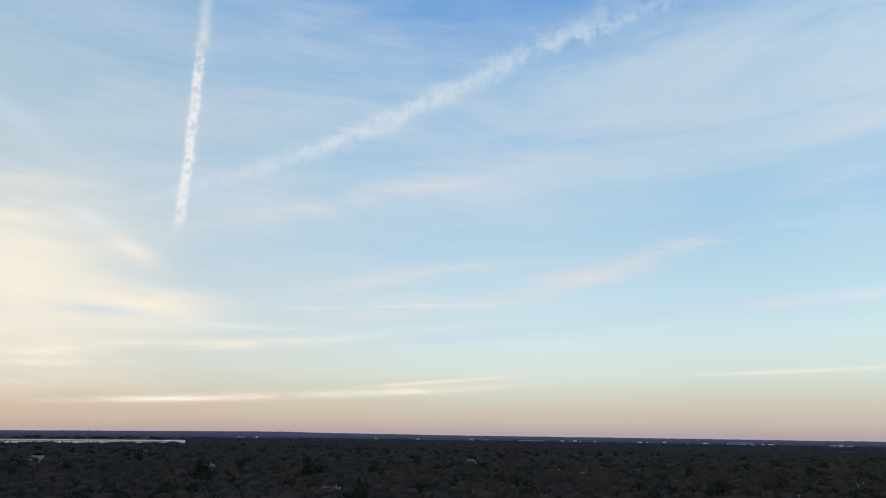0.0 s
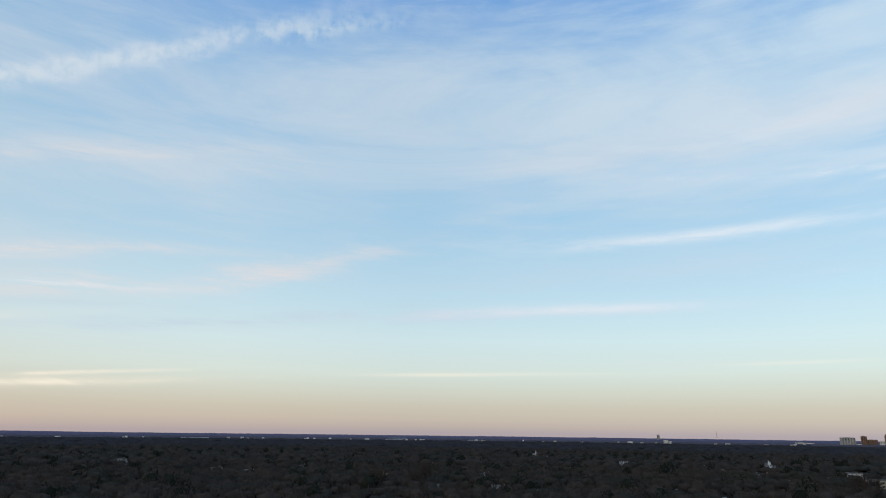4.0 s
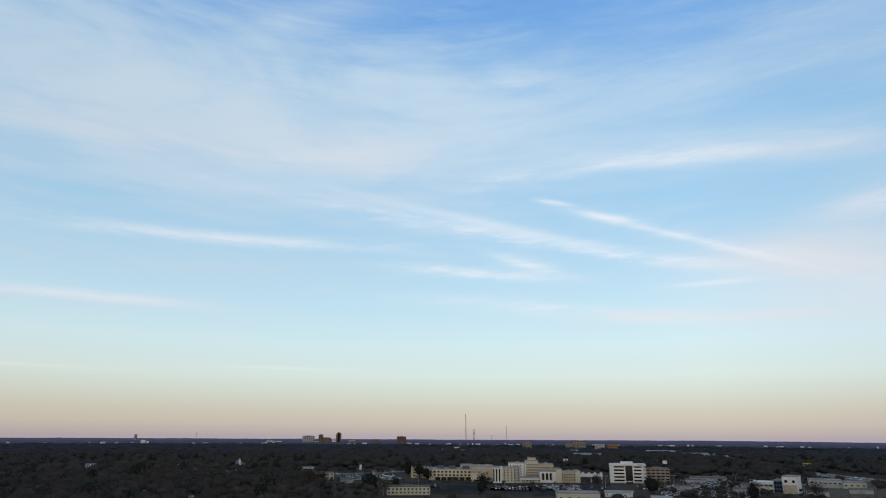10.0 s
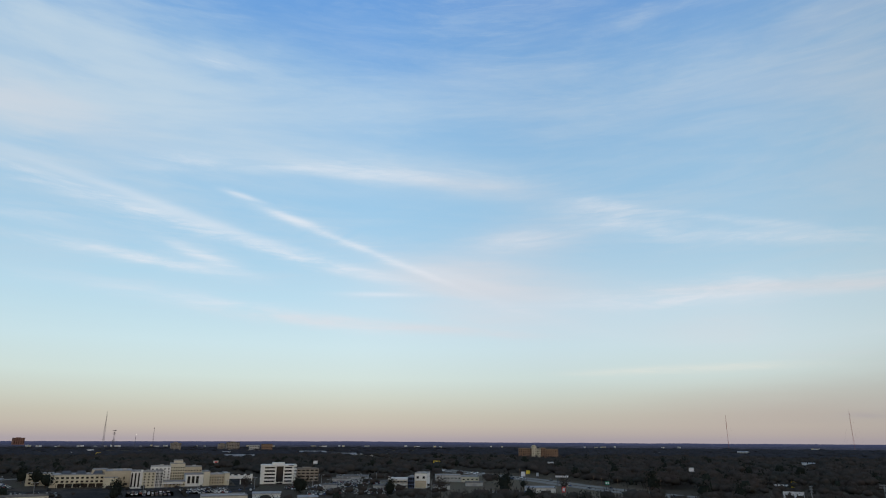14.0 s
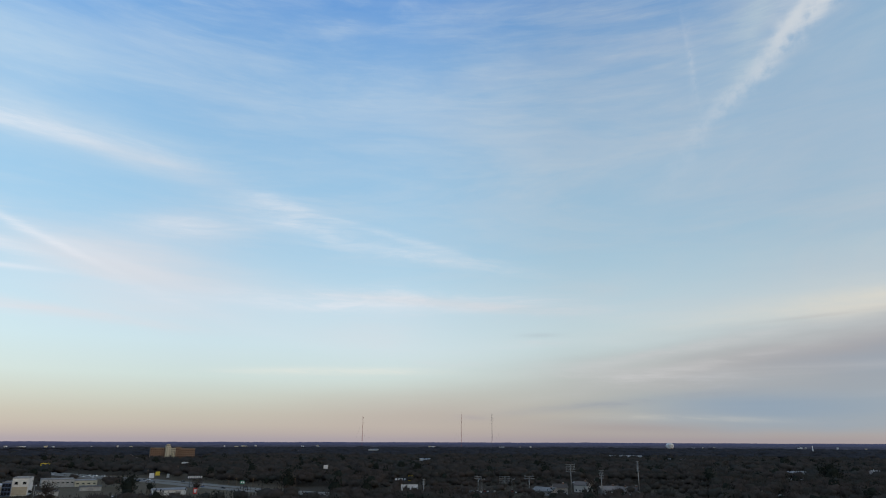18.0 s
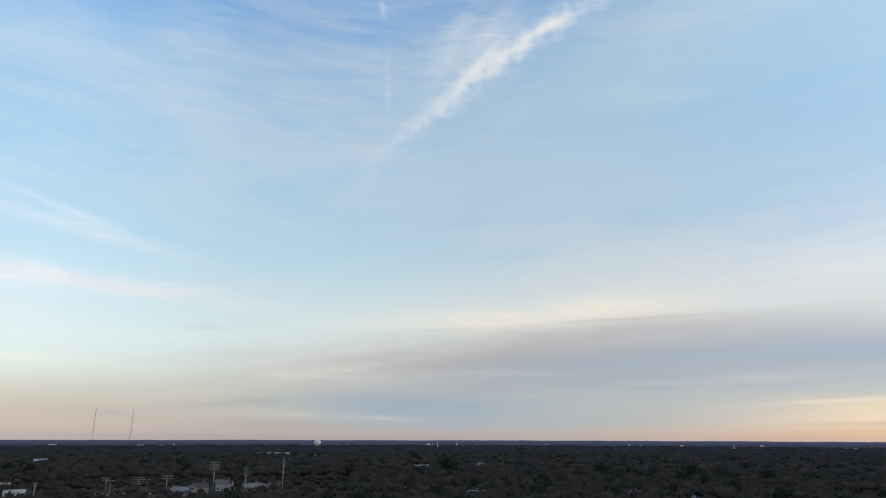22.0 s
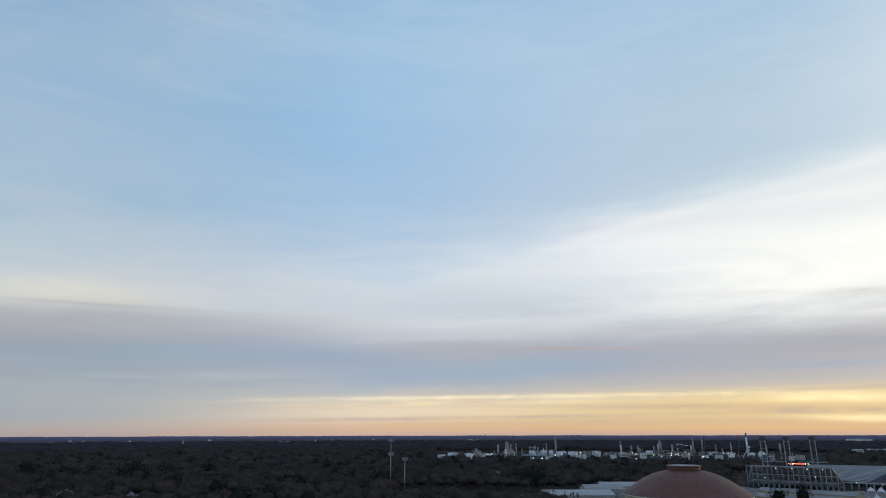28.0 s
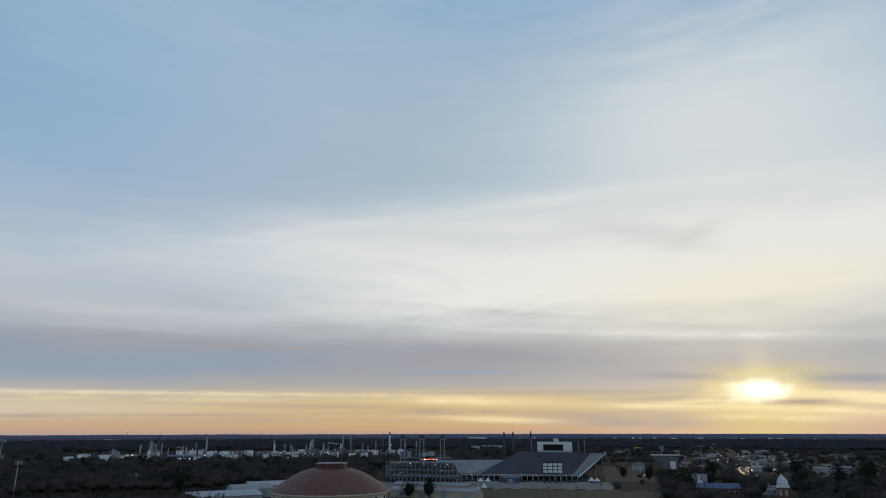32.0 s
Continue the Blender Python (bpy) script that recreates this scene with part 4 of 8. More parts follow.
def hall(az, d, w, dep, h, roof_material, label, turn=0.0, wall=None, rise=None, group=""):
    """A long low shed: ridged roof, walls and loading doors."""
    wall = wall or GREY_WALL
    rise = dep * 0.10 if rise is None else rise
    base = thing("shed", label, "shed", az, d, 0, turn, group)
    keep_open(az, d, w / 2 + 4, min(0.09 * d, 90) if d < 1800 else 260, dep + 6)
    bm = bmesh.new()
    gable_wall(bm, -w / 2, w / 2, 0, dep, 0, h, rise)
    part("wall", bm, wall, base)
    bm = bmesh.new()
    gable(bm, -w / 2, w / 2, 0, dep, h + 0.03, rise, 0.5, 0.25)
    part("roof", bm, roof_material, base)
    n = max(1, min(4, int(w / 12)))
    for i in range(n):
        bm = bmesh.new()
        x = -w / 2 + (i + 0.5) * w / n
        box(bm, x - 1.8, x + 1.8, -0.12, 0.05, 0, min(3.4, h * 0.75))
        part("loading_door", bm, STEEL, base)
    return base


def make_house(kind):
    """A detached house: walls, ridged roof, chimney, door and windows, with a side wing on one kind."""
    w, dep, h, rise = ((13, 9, 3.2, 2.6), (16, 10, 3.4, 2.8), (11, 9, 5.6, 2.6), (20, 11, 3.2, 2.4))[kind]
    base = new("house")
    bm = bmesh.new()
    gable_wall(bm, -w / 2, w / 2, 0, dep, 0, h, rise)
    part("wall", bm, HOUSE_WALL, base)
    bm = bmesh.new()
    gable(bm, -w / 2, w / 2, 0, dep, h + 0.02, rise, 0.6, 0.25)
    part("roof", bm, PALE_ROOF if kind == 3 else HOUSE_ROOF, base)
    bm = bmesh.new()
    box(bm, w * 0.22, w * 0.22 + 0.9, dep * 0.5 - 0.45, dep * 0.5 + 0.45, h, h + rise + 1.1)
    chimney = part("chimney", bm, RED_WALL, base)
    bm = bmesh.new()
    box(bm, w * 0.22 - 0.1, w * 0.22 + 1.0, dep * 0.5 - 0.55, dep * 0.5 + 0.55, h + rise + 1.1, h + rise + 1.3)
    part("chimney_cap", bm, GREY_WALL, chimney)
    bm = bmesh.new()
    box(bm, -0.55, 0.55, -0.1, 0.04, 0, 2.1)
    part("door", bm, WHITE_PAINT, base)
    for x in (-w * 0.32, w * 0.32):
        shared("window", window_mesh(1.6, 1.3, WHITE_PAINT), base, pose(x, -0.03, 1.0))
    if kind == 1:
        bm = bmesh.new()
        box(bm, w * 0.18, w * 0.48, -4.0, -0.02, 0, 2.8)
        part("garage", bm, HOUSE_WALL, base)
        bm = bmesh.new()
        gable(bm, w * 0.18, w * 0.48, -4.0, 0.6, 2.83, 1.2, 0.4, 0.2)
        part("garage_roof", bm, HOUSE_ROOF, base)
    return base


HOUSE_LABELS = ("low house with a grey shingle roof among bare trees", "wide house with a shingle roof and a front garage", "two-storey house with siding and a grey roof", "long house with a pale roof among the trees")
house_store = [None] * 4


def house(az, d, kind=0, turn=0.0):
    m = Matrix.Translation(spot(az, d)) @ Matrix.Rotation(radians(turn - az), 4, "Z")
    keep_open(az, d, 8, 9 if d < 700 else 0.022 * d, 10)
    if house_store[kind] is None:
        ob = make_house(kind)
        ob.matrix_world = m
        house_store[kind] = tagged(ob, HOUSE_LABELS[kind], "house", "houses in the woods")
    else:
        copy_thing(house_store[kind], m)


def steeple(az, d, h, label="white church with a slender pointed steeple"):
    base = thing("church", label, "church", az, d)
    h = max(h, 11)
    keep_open(az, d, 6, 40, 26)
    bm = bmesh.new()
    gable_wall(bm, -5, 5, 3, 25, 0, 6, 4.5)
    part("nave", bm, RED_WALL, base)
    bm = bmesh.new()
    gable(bm, -5, 5, 3, 25, 6.03, 4.5, 0.4, 0.25)
    part("roof", bm, HOUSE_ROOF, base)
    bm = bmesh.new()
    box(bm, -1.7, 1.7, -0.5, 2.9, 0, h * 0.5)
    box(bm, -2.0, 2.0, -0.8, 3.2, h * 0.5, h * 0.53)
    part("tower", bm, WHITE_WALL, base)
    bm = bmesh.new()
    tube(bm, 0, 1.2, h * 0.53, h * 0.64, 1.5, 1.4, 8)
    tube(bm, 0, 1.2, h * 0.64, h, 1.3, 0.06, 8)
    part("spire", bm, WHITE_PAINT, base)


def lattice_mast(az, d, h, w, taper, material, label, head=False, lamp=None, guyed=False):
    """A three-legged lattice mast with cross bars, and guys where it has them."""
    base = thing("radio_mast", label, "mast", az, d)
    levels = max(8, int(h / max(w * 1.2, 4)))
    legs = [[], [], []]
    for k in range(levels + 1):
        f = k / levels
        r = w * (1 - f) + w * taper * f
        for i in range(3):
            a = 2 * math.pi * i / 3 + 0.4
            legs[i].append(Vector((r * math.cos(a), r * math.sin(a), h * f)))
    thick = max(0.16, w * 0.05)
    for i in range(3):
        bm = bmesh.new()
        for k in range(levels):
            rod(bm, legs[i][k], legs[i][k + 1], thick)
        part("leg", bm, material, base)
    bm = bmesh.new()
    for k in range(levels):
        for i in range(3):
            j = (i + 1) % 3
            rod(bm, legs[i][k], legs[j][k + 1], thick * 0.6, 3)
            rod(bm, legs[i][k + 1], legs[j][k + 1], thick * 0.6, 3)
    part("bracing", bm, material, base)
    bm = bmesh.new()
    rod(bm, (0, 0, h), (0, 0, h + h * 0.05 + 2), thick * 0.7)
    part("aerial", bm, material, base)
    if head:
        for f in (1.0, 0.82, 0.5):
            bm = bmesh.new()
            tube(bm, 0, 0, h * f - 1.0, h * f + 1.0, w * 0.9 + 1.4, w * 0.9 + 1.4, 8)
            part("antenna_platform", bm, material, base)
    if guyed:
        for i in range(3):
            bm = bmesh.new()
            for f in (0.5, 0.97):
                a = 2 * math.pi * i / 3 + 0.4
                rod(bm, (0, 0, h * f), (h * 0.35 * math.cos(a), h * 0.35 * math.sin(a), 0), 0.05, 3)
            part("guy_wire", bm, DARK_STEEL, base)
    if lamp:
        bm = bmesh.new()
        bmesh.ops.create_icosphere(bm, subdivisions=1, radius=1.1, matrix=Matrix.Translation((0, 0, h * 1.05 + 2.6)))
        part("beacon", bm, lamp, base)
    return base


def floodlight(az, d, h, cols, rows, pitch=1.3, label="tall sports floodlight pole with a rack of lamps"):
    base = thing("floodlight", label, "floodlight", az, d, group="sports floodlights")
    bm = bmesh.new()
    tube(bm, 0, 0, 0, h, 0.42, 0.22, 10)
    part("pole", bm, STEEL, base)
    bm = bmesh.new()
    for r in range(rows):
        box(bm, -cols * pitch / 2, cols * pitch / 2, 0.15, 0.35, h - 0.5 - r * 1.7, h - 0.3 - r * 1.7)
    box(bm, -0.12, 0.12, 0.1, 0.16, h - 0.5 - (rows - 1) * 1.7, h - 0.3)
    rack = part("lamp_rack", bm, STEEL, base)
    bm = bmesh.new()
    tube(bm, 0, 0, -0.3, 0.3, 0.28, 0.5, 8)
    me = bpy.data.meshes.new("lamp_head")
    bmesh.ops.rotate(bm, verts=bm.verts, matrix=Matrix.Rotation(radians(110), 3, "X"))
    bm.to_mesh(me)
    bm.free()
    me.materials.append(STEEL)
    for r in range(rows):
        for c in range(cols):
            shared("lamp_head", me, rack, pose((c + 0.5 - cols / 2) * pitch, -0.2, h - 0.2 - r * 1.7))


def cell_pole(az, d, h, tiers, label):
    base = thing("cell_tower", label, "cell tower", az, d)
    bm = bmesh.new()
    tube(bm, 0, 0, 0, h, 0.36, 0.2, 12)
    part("pole", bm, STEEL, base)
    for z in tiers:
        bm = bmesh.new()
        for i in range(3):
            a, b = (Vector((2.0 * math.cos(2 * math.pi * (i + k) / 3), 2.0 * math.sin(2 * math.pi * (i + k) / 3), z)) for k in (0, 1))
            rod(bm, a, b, 0.09)
            rod(bm, (0, 0, z), a, 0.09)
        tier = part("antenna_frame", bm, STEEL, base)
        for i in range(9):
            a = 2 * math.pi * i / 9
            bm = bmesh.new()
            box(bm, 1.75 * math.cos(a) - 0.18, 1.75 * math.cos(a) + 0.18, 1.75 * math.sin(a) - 0.12, 1.75 * math.sin(a) + 0.12, z - 1.0, z + 1.2)
            part("antenna_panel", bm, STEEL, tier)


def pole_sign(az, d, h, w, sh, face, label, posts=1, marks=0, mark_material=None, turn=0.0):
    """A sign on posts; marks are plain bars for lettering."""
    base = thing("road_sign", label, "sign", az, d, 0, turn)
    keep_open(az, d, w / 2 + 2, 35, 5)
    for i in range(posts):
        x = 0 if posts == 1 else -w * 0.32 + i * w * 0.64 / (posts - 1)
        bm = bmesh.new()
        tube(bm, x, 0, 0, h - sh * 0.5, 0.35, 0.28, 8)
        part("post", bm, DARK_STEEL, base)
    bm = bmesh.new()
    box(bm, -w / 2, w / 2, -0.55, -0.30, h - sh, h)
    for x0, x1, z0, z1 in ((-w / 2 - 0.15, -w / 2, h - sh - 0.15, h + 0.15), (w / 2, w / 2 + 0.15, h - sh - 0.15, h + 0.15), (-w / 2, w / 2, h, h + 0.15), (-w / 2, w / 2, h - sh - 0.15, h - sh)):
        box(bm, x0, x1, -0.6, -0.25, z0, z1)
    board = part("panel", bm, face, base)
    for i in range(marks):
        x = -w / 2 + (i + 0.5) * w / marks
        bm = bmesh.new()
        box(bm, x - w / marks * 0.34, x + w / marks * 0.34, -0.62, -0.555, h - sh * 0.82, h - sh * 0.18)
        part("lettering_bar", bm, mark_material or WHITE_PAINT, board)


def tank(az, d, dia, h, label="white cylindrical storage tank of the refinery", domed=True, material=None):
    base = thing("storage_tank", label, "tank", az, d, group="refinery tanks")
    bm = bmesh.new()
    tube(bm, 0, 0, 0, h, dia / 2, dia / 2, 28)
    shell = part("shell", bm, material or WHITE_PAINT, base)
    bm = bmesh.new()
    tube(bm, 0, 0, h + 0.02, h + (dia * 0.06 if domed else 0.2), dia / 2 + 0.12, dia * 0.08, 28)
    roof = part("roof", bm, material or WHITE_PAINT, base)
    bm = bmesh.new()
    for k in range(12):
        a0, a1 = -1.9 + k * 0.09, -1.9 + (k + 1) * 0.09
        r = dia / 2 + 0.5
        rod(bm, (r * math.cos(a0), r * math.sin(a0), h * k / 12), (r * math.cos(a1), r * math.sin(a1), h * (k + 1) / 12), 0.22, 4)
    part("stair", bm, STEEL, shell)
    bm = bmesh.new()
    for k in range(20):
        a0, a1 = 2 * math.pi * k / 20, 2 * math.pi * (k + 1) / 20
        r = dia / 2
        rod(bm, (r * math.cos(a0), r * math.sin(a0), h + 1.0), (r * math.cos(a1), r * math.sin(a1), h + 1.0), 0.06, 3)
        rod(bm, (r * math.cos(a0), r * math.sin(a0), h), (r * math.cos(a0), r * math.sin(a0), h + 1.0), 0.05, 3)
    part("railing", bm, STEEL, roof)


def vessel(az, d, dia, h, material, label="tall slender process column of the refinery", platforms=3):
    base = thing("process_column", label, "column", az, d, group="refinery columns")
    bm = bmesh.new()
    tube(bm, 0, 0, 0, h * 0.12, dia * 0.62, dia * 0.5, 14)
    tube(bm, 0, 0, h * 0.12, h * 0.95, dia / 2, dia / 2, 14)
    tube(bm, 0, 0, h * 0.95, h, dia / 2, dia * 0.15, 14)
    shell = part("shell", bm, material, base)
    for k in range(platforms):
        z = h * (0.35 + 0.55 * k / max(1, platforms - 1))
        bm = bmesh.new()
        tube(bm, 0, 0, z, z + 0.2, dia / 2 + 1.0, dia / 2 + 1.0, 12)
        for i in range(8):
            a = 2 * math.pi * i / 8
            rod(bm, ((dia / 2 + 0.95) * math.cos(a), (dia / 2 + 0.95) * math.sin(a), z), ((dia / 2 + 0.95) * math.cos(a), (dia / 2 + 0.95) * math.sin(a), z + 1.1), 0.06, 3)
        part("platform", bm, STEEL, shell)
    bm = bmesh.new()
    rod(bm, (dia / 2 + 0.5, -0.3, 0), (dia / 2 + 0.5, -0.3, h * 0.97), 0.22)
    part("riser_pipe", bm, STEEL, base)


def stack(az, d, dia, h, material, band=None, label="tall steel chimney stack", lamp=None):
    base = thing("chimney_stack", label, "chimney", az, d)
    bm = bmesh.new()
    tube(bm, 0, 0, 0, h * 0.86, dia / 2, dia * 0.38, 14)
    part("shaft", bm, material, base)
    bm = bmesh.new()
    tube(bm, 0, 0, h * 0.86, h, dia * 0.40, dia * 0.36, 14)
    tube(bm, 0, 0, h, h + 0.4, dia * 0.44, dia * 0.44, 14)
    part("rim", bm, band or material, base)
    if lamp:
        bm = bmesh.new()
        bmesh.ops.create_icosphere(bm, subdivisions=1, radius=0.7, matrix=Matrix.Translation((0, -dia * 0.5, h * 0.7)))
        part("lamp", bm, lamp, base)


def process_frame(az, d, w, dep, h, seed, label="open steel process structure crowded with pipes and drums"):
    """A refinery unit: steel frame of several floors with drums and pipes."""
    rng = random.Random(seed)
    base = thing("process_unit", label, "industrial plant", az, d)
    bays, floors = max(2, int(w / 6)), max(2, int(h / 5))
    for i in range(bays + 1):
        for y in (0, dep):
            bm = bmesh.new()
            x = -w / 2 + w * i / bays
            box(bm, x - 0.2, x + 0.2, y - 0.2, y + 0.2, 0, h * rng.uniform(0.8, 1.1))
            part("column", bm, STEEL, base)
    for k in range(1, floors + 1):
        z = h * k / floors
        bm = bmesh.new()
        box(bm, -w / 2 - 0.5, w / 2 + 0.5, -0.5, dep + 0.5, z - 0.25, z)
        deck = part("floor_deck", bm, GREY_WALL, base)
        for i in range(bays):
            bm = bmesh.new()
            x, r = -w / 2 + w * (i + 0.5) / bays, rng.uniform(0.8, 1.6)
            if rng.random() < 0.5:
                tube(bm, x, dep * 0.4, z - h / floors, z - h / floors + rng.uniform(2.5, 4.5), r, r, 10)
            else:
                rod(bm, (x - 2.2, dep * 0.4, z - h / floors + r), (x + 2.2, dep * 0.4, z - h / floors + r), r, 10)
            part("drum", bm, WHITE_PAINT if rng.random() < 0.75 else STEEL, deck)
    for k in range(5):
        bm = bmesh.new()
        x, z = rng.uniform(-w / 2, w / 2), rng.uniform(2, h)
        rod(bm, (x, -0.8, 0.2), (x, -0.8, z), 0.2, 6)
        rod(bm, (x, -0.8, z), (rng.uniform(-w / 2, w / 2), -0.8, z), 0.2, 6)
        part("pipe", bm, STEEL, base)
    for k in range(2):
        bm = bmesh.new()
        bmesh.ops.create_icosphere(bm, subdivisions=1, radius=0.45, matrix=Matrix.Translation((rng.uniform(-w / 2, w / 2), -1.0, rng.uniform(3, h))))
        part("lamp", bm, LAMP_WHITE, base)


def yard_lamp(az, d, h, r=0.5, material=None, label="lit lamp on a thin steel pole"):
    base = thing("street_lamp", label, "lamp", az, d, group="lit lamps")
    bm = bmesh.new()
    tube(bm, 0, 0, 0, h, 0.14, 0.09, 6)
    part("pole", bm, DARK_STEEL, base)
    bm = bmesh.new()
    bmesh.ops.create_icosphere(bm, subdivisions=2, radius=r, matrix=Matrix.Translation((0, 0, h + r * 0.8)))
    part("lamp_head", bm, material or LAMP_WHITE, base)


def utility_pole(az, d, h=12.0, turn=0.0):
    base = thing("utility_pole", "weathered wooden utility pole with a crossarm", "pole", az, d, 0, turn, group="utility poles")
    bm = bmesh.new()
    tube(bm, 0, 0, 0, h, 0.24, 0.17, 7)
    part("pole", bm, WOOD, base)
    bm = bmesh.new()
    box(bm, -1.3, 1.3, -0.1, 0.1, h - 1.1, h - 0.9)
    part("crossarm", bm, WOOD, base)


def water_tower(az, d, h, r, label="white bulb-shaped water tower rising over the woods"):
    base = thing("water_tower", label, "water tower", az, d)
    bm = bmesh.new()
    prof = [(1.6, 0), (1.5, h * 0.55), (r * 0.55, h - r * 1.5), (r * 0.95, h - r * 1.05), (r, h - r * 0.8), (r * 0.92, h - r * 0.4), (r * 0.6, h - r * 0.1), (0.3, h)]
    for (r0, z0), (r1, z1) in zip(prof[2:], prof[3:]):
        tube(bm, 0, 0, z0, z1, r0, r1, 24)
    part("bowl", bm, WHITE_PAINT, base)
    bm = bmesh.new()
    tube(bm, 0, 0, 0, h - r * 1.4, 1.7, 1.5, 12)
    part("riser", bm, WHITE_PAINT, base)
    for i in range(6):
        bm = bmesh.new()
        a = 2 * math.pi * i / 6
        rod(bm, (r * 0.95 * math.cos(a), r * 0.95 * math.sin(a), 0), (r * 0.85 * math.cos(a), r * 0.85 * math.sin(a), h - r), 0.35, 6)
        part("leg", bm, WHITE_PAINT, base)


def make_car(kind):
    base = new("car")
    L, w, h = ((4.5, 1.8, 0.75), (5.2, 1.95, 0.95))[kind]
    bm = bmesh.new()
    box(bm, -L / 2, L / 2, -w / 2, w / 2, 0.35, 0.35 + h)
    bmesh.ops.bevel(bm, geom=bm.edges[:], offset=0.14, segments=1, affect="EDGES")
    part("body", bm, CAR_PAINT, base)
    bm = bmesh.new()
    x0, x1 = (-L * 0.30, L * 0.22)
    lo, hi = 0.35 + h - 0.02, 0.35 + h + 0.62
    vs = [bm.verts.new(p) for p in ((x0, -w * 0.46, lo), (x1, -w * 0.46, lo), (x1, w * 0.46, lo), (x0, w * 0.46, lo), (x0 + 0.45, -w * 0.38, hi), (x1 - 0.6, -w * 0.38, hi), (x1 - 0.6, w * 0.38, hi), (x0 + 0.45, w * 0.38, hi))]
    for f in ((0, 3, 2, 1), (4, 5, 6, 7), (0, 1, 5, 4), (1, 2, 6, 5), (2, 3, 7, 6), (3, 0, 4, 7)):
        bm.faces.new([vs[i] for i in f])
    part("windows", bm, GLASS, base, "dark glass")
    bm = bmesh.new()
    box(bm, x0 + 0.42, x1 - 0.57, -w * 0.385, w * 0.385, hi, hi + 0.05)
    part("roof", bm, CAR_PAINT, base)
    bm = bmesh.new()
    tube(bm, 0, 0, -0.11, 0.11, 0.34, 0.34, 10)
    bmesh.ops.rotate(bm, verts=bm.verts, matrix=Matrix.Rotation(radians(90), 3, "X"))
    me = bpy.data.meshes.new("wheel")
    bm.to_mesh(me)
    bm.free()
    me.materials.append(TYRE)
    for x in (-L * 0.31, L * 0.31):
        for y in (-w * 0.46, w * 0.46):
            shared("wheel", me, base, pose(x, y, 0.34))
    return base


car_store = [None, None]


car_total, spare_cars = 0, []


def car(x, y, heading, kind=0):
    """The first cars are things of their own; the rest are joined at the end."""
    global car_total
    car_total += 1
    if car_total > 285:
        spare_cars.append((x, y, heading))
        return
    m = pose(x, y, 0.06, 0, 0, heading)
    if car_store[kind] is None:
        ob = make_car(kind)
        ob.matrix_world = m
        car_store[kind] = tagged(ob, ("small parked saloon car on dark asphalt", "large parked pickup or van on dark asphalt")[kind], "car", "parked cars")
    else:
        copy_thing(car_store[kind], m)


lot_rng = random.Random(11)


def car_lot(az, d, w, dep, turn, rows, fill=0.8, label="asphalt car park with painted bays"):
    """A car park: asphalt sheet, and its cars in rows."""
    m = Matrix.Translation(spot(az, d, 0.05)) @ Matrix.Rotation(radians(turn - az), 4, "Z")
    bm = bmesh.new()
    box(bm, -w / 2, w / 2, 0, dep, -0.2, 0.0)
    ob = part("car_park", bm, ASPHALT)
    ob.matrix_world = m
    tagged(ob, label, "car park", kind="structure")
    heading = turn - az + 90
    for r in range(rows):
        y = dep * (r + 0.5) / rows
        for c in range(int(w / 2.9)):
            if lot_rng.random() < fill:
                p = m @ Vector((-w / 2 + 1.6 + c * 2.9, y + lot_rng.uniform(-0.3, 0.3), 0))
                car(p.x, p.y, heading + lot_rng.choice((0, 180)), 1 if lot_rng.random() < 0.4 else 0)


def strip(name, points, width, z, material, label, category):
    """A road along a line of places."""
    bm = bmesh.new()
    rows = []
    for i, p in enumerate(points):
        a, b = points[max(0, i - 1)], points[min(len(points) - 1, i + 1)]
        n = Vector((b.y - a.y, a.x - b.x, 0)).normalized() * width / 2
        rows.append([bm.verts.new((q.x, q.y, zz)) for q, zz in ((p - n, z), (p + n, z), (p + n, z - 0.25), (p - n, z - 0.25))])
    for a, b in zip(rows, rows[1:]):
        for k in range(4):
            bm.faces.new((a[k], b[k], b[(k + 1) % 4], a[(k + 1) % 4]))
    bmesh.ops.recalc_face_normals(bm, faces=bm.faces)
    return tagged(part(name, bm, material), label, category, kind="structure")


def patch(name, az0, az1, d0, d1, z, material, label, category):
    """A sheet of ground between two bearings and two distances."""
    bm = bmesh.new()
    n = max(3, int((az1 - az0) * 2))
    inner = [bm.verts.new(spot(az0 + (az1 - az0) * i / n, d0 + 6 * math.sin(i * 2.1), z)) for i in range(n + 1)]
    outer = [bm.verts.new(spot(az0 + (az1 - az0) * i / n, d1 + 9 * math.sin(i * 1.7), z)) for i in range(n + 1)]
    for i in range(n):
        bm.faces.new((inner[i], inner[i + 1], outer[i + 1], outer[i]))
    bmesh.ops.recalc_face_normals(bm, faces=bm.faces)
    for f in bm.faces:
        if f.normal.z < 0:
            f.normal_flip()
    return tagged(part(name, bm, material), label, category, kind="structure")


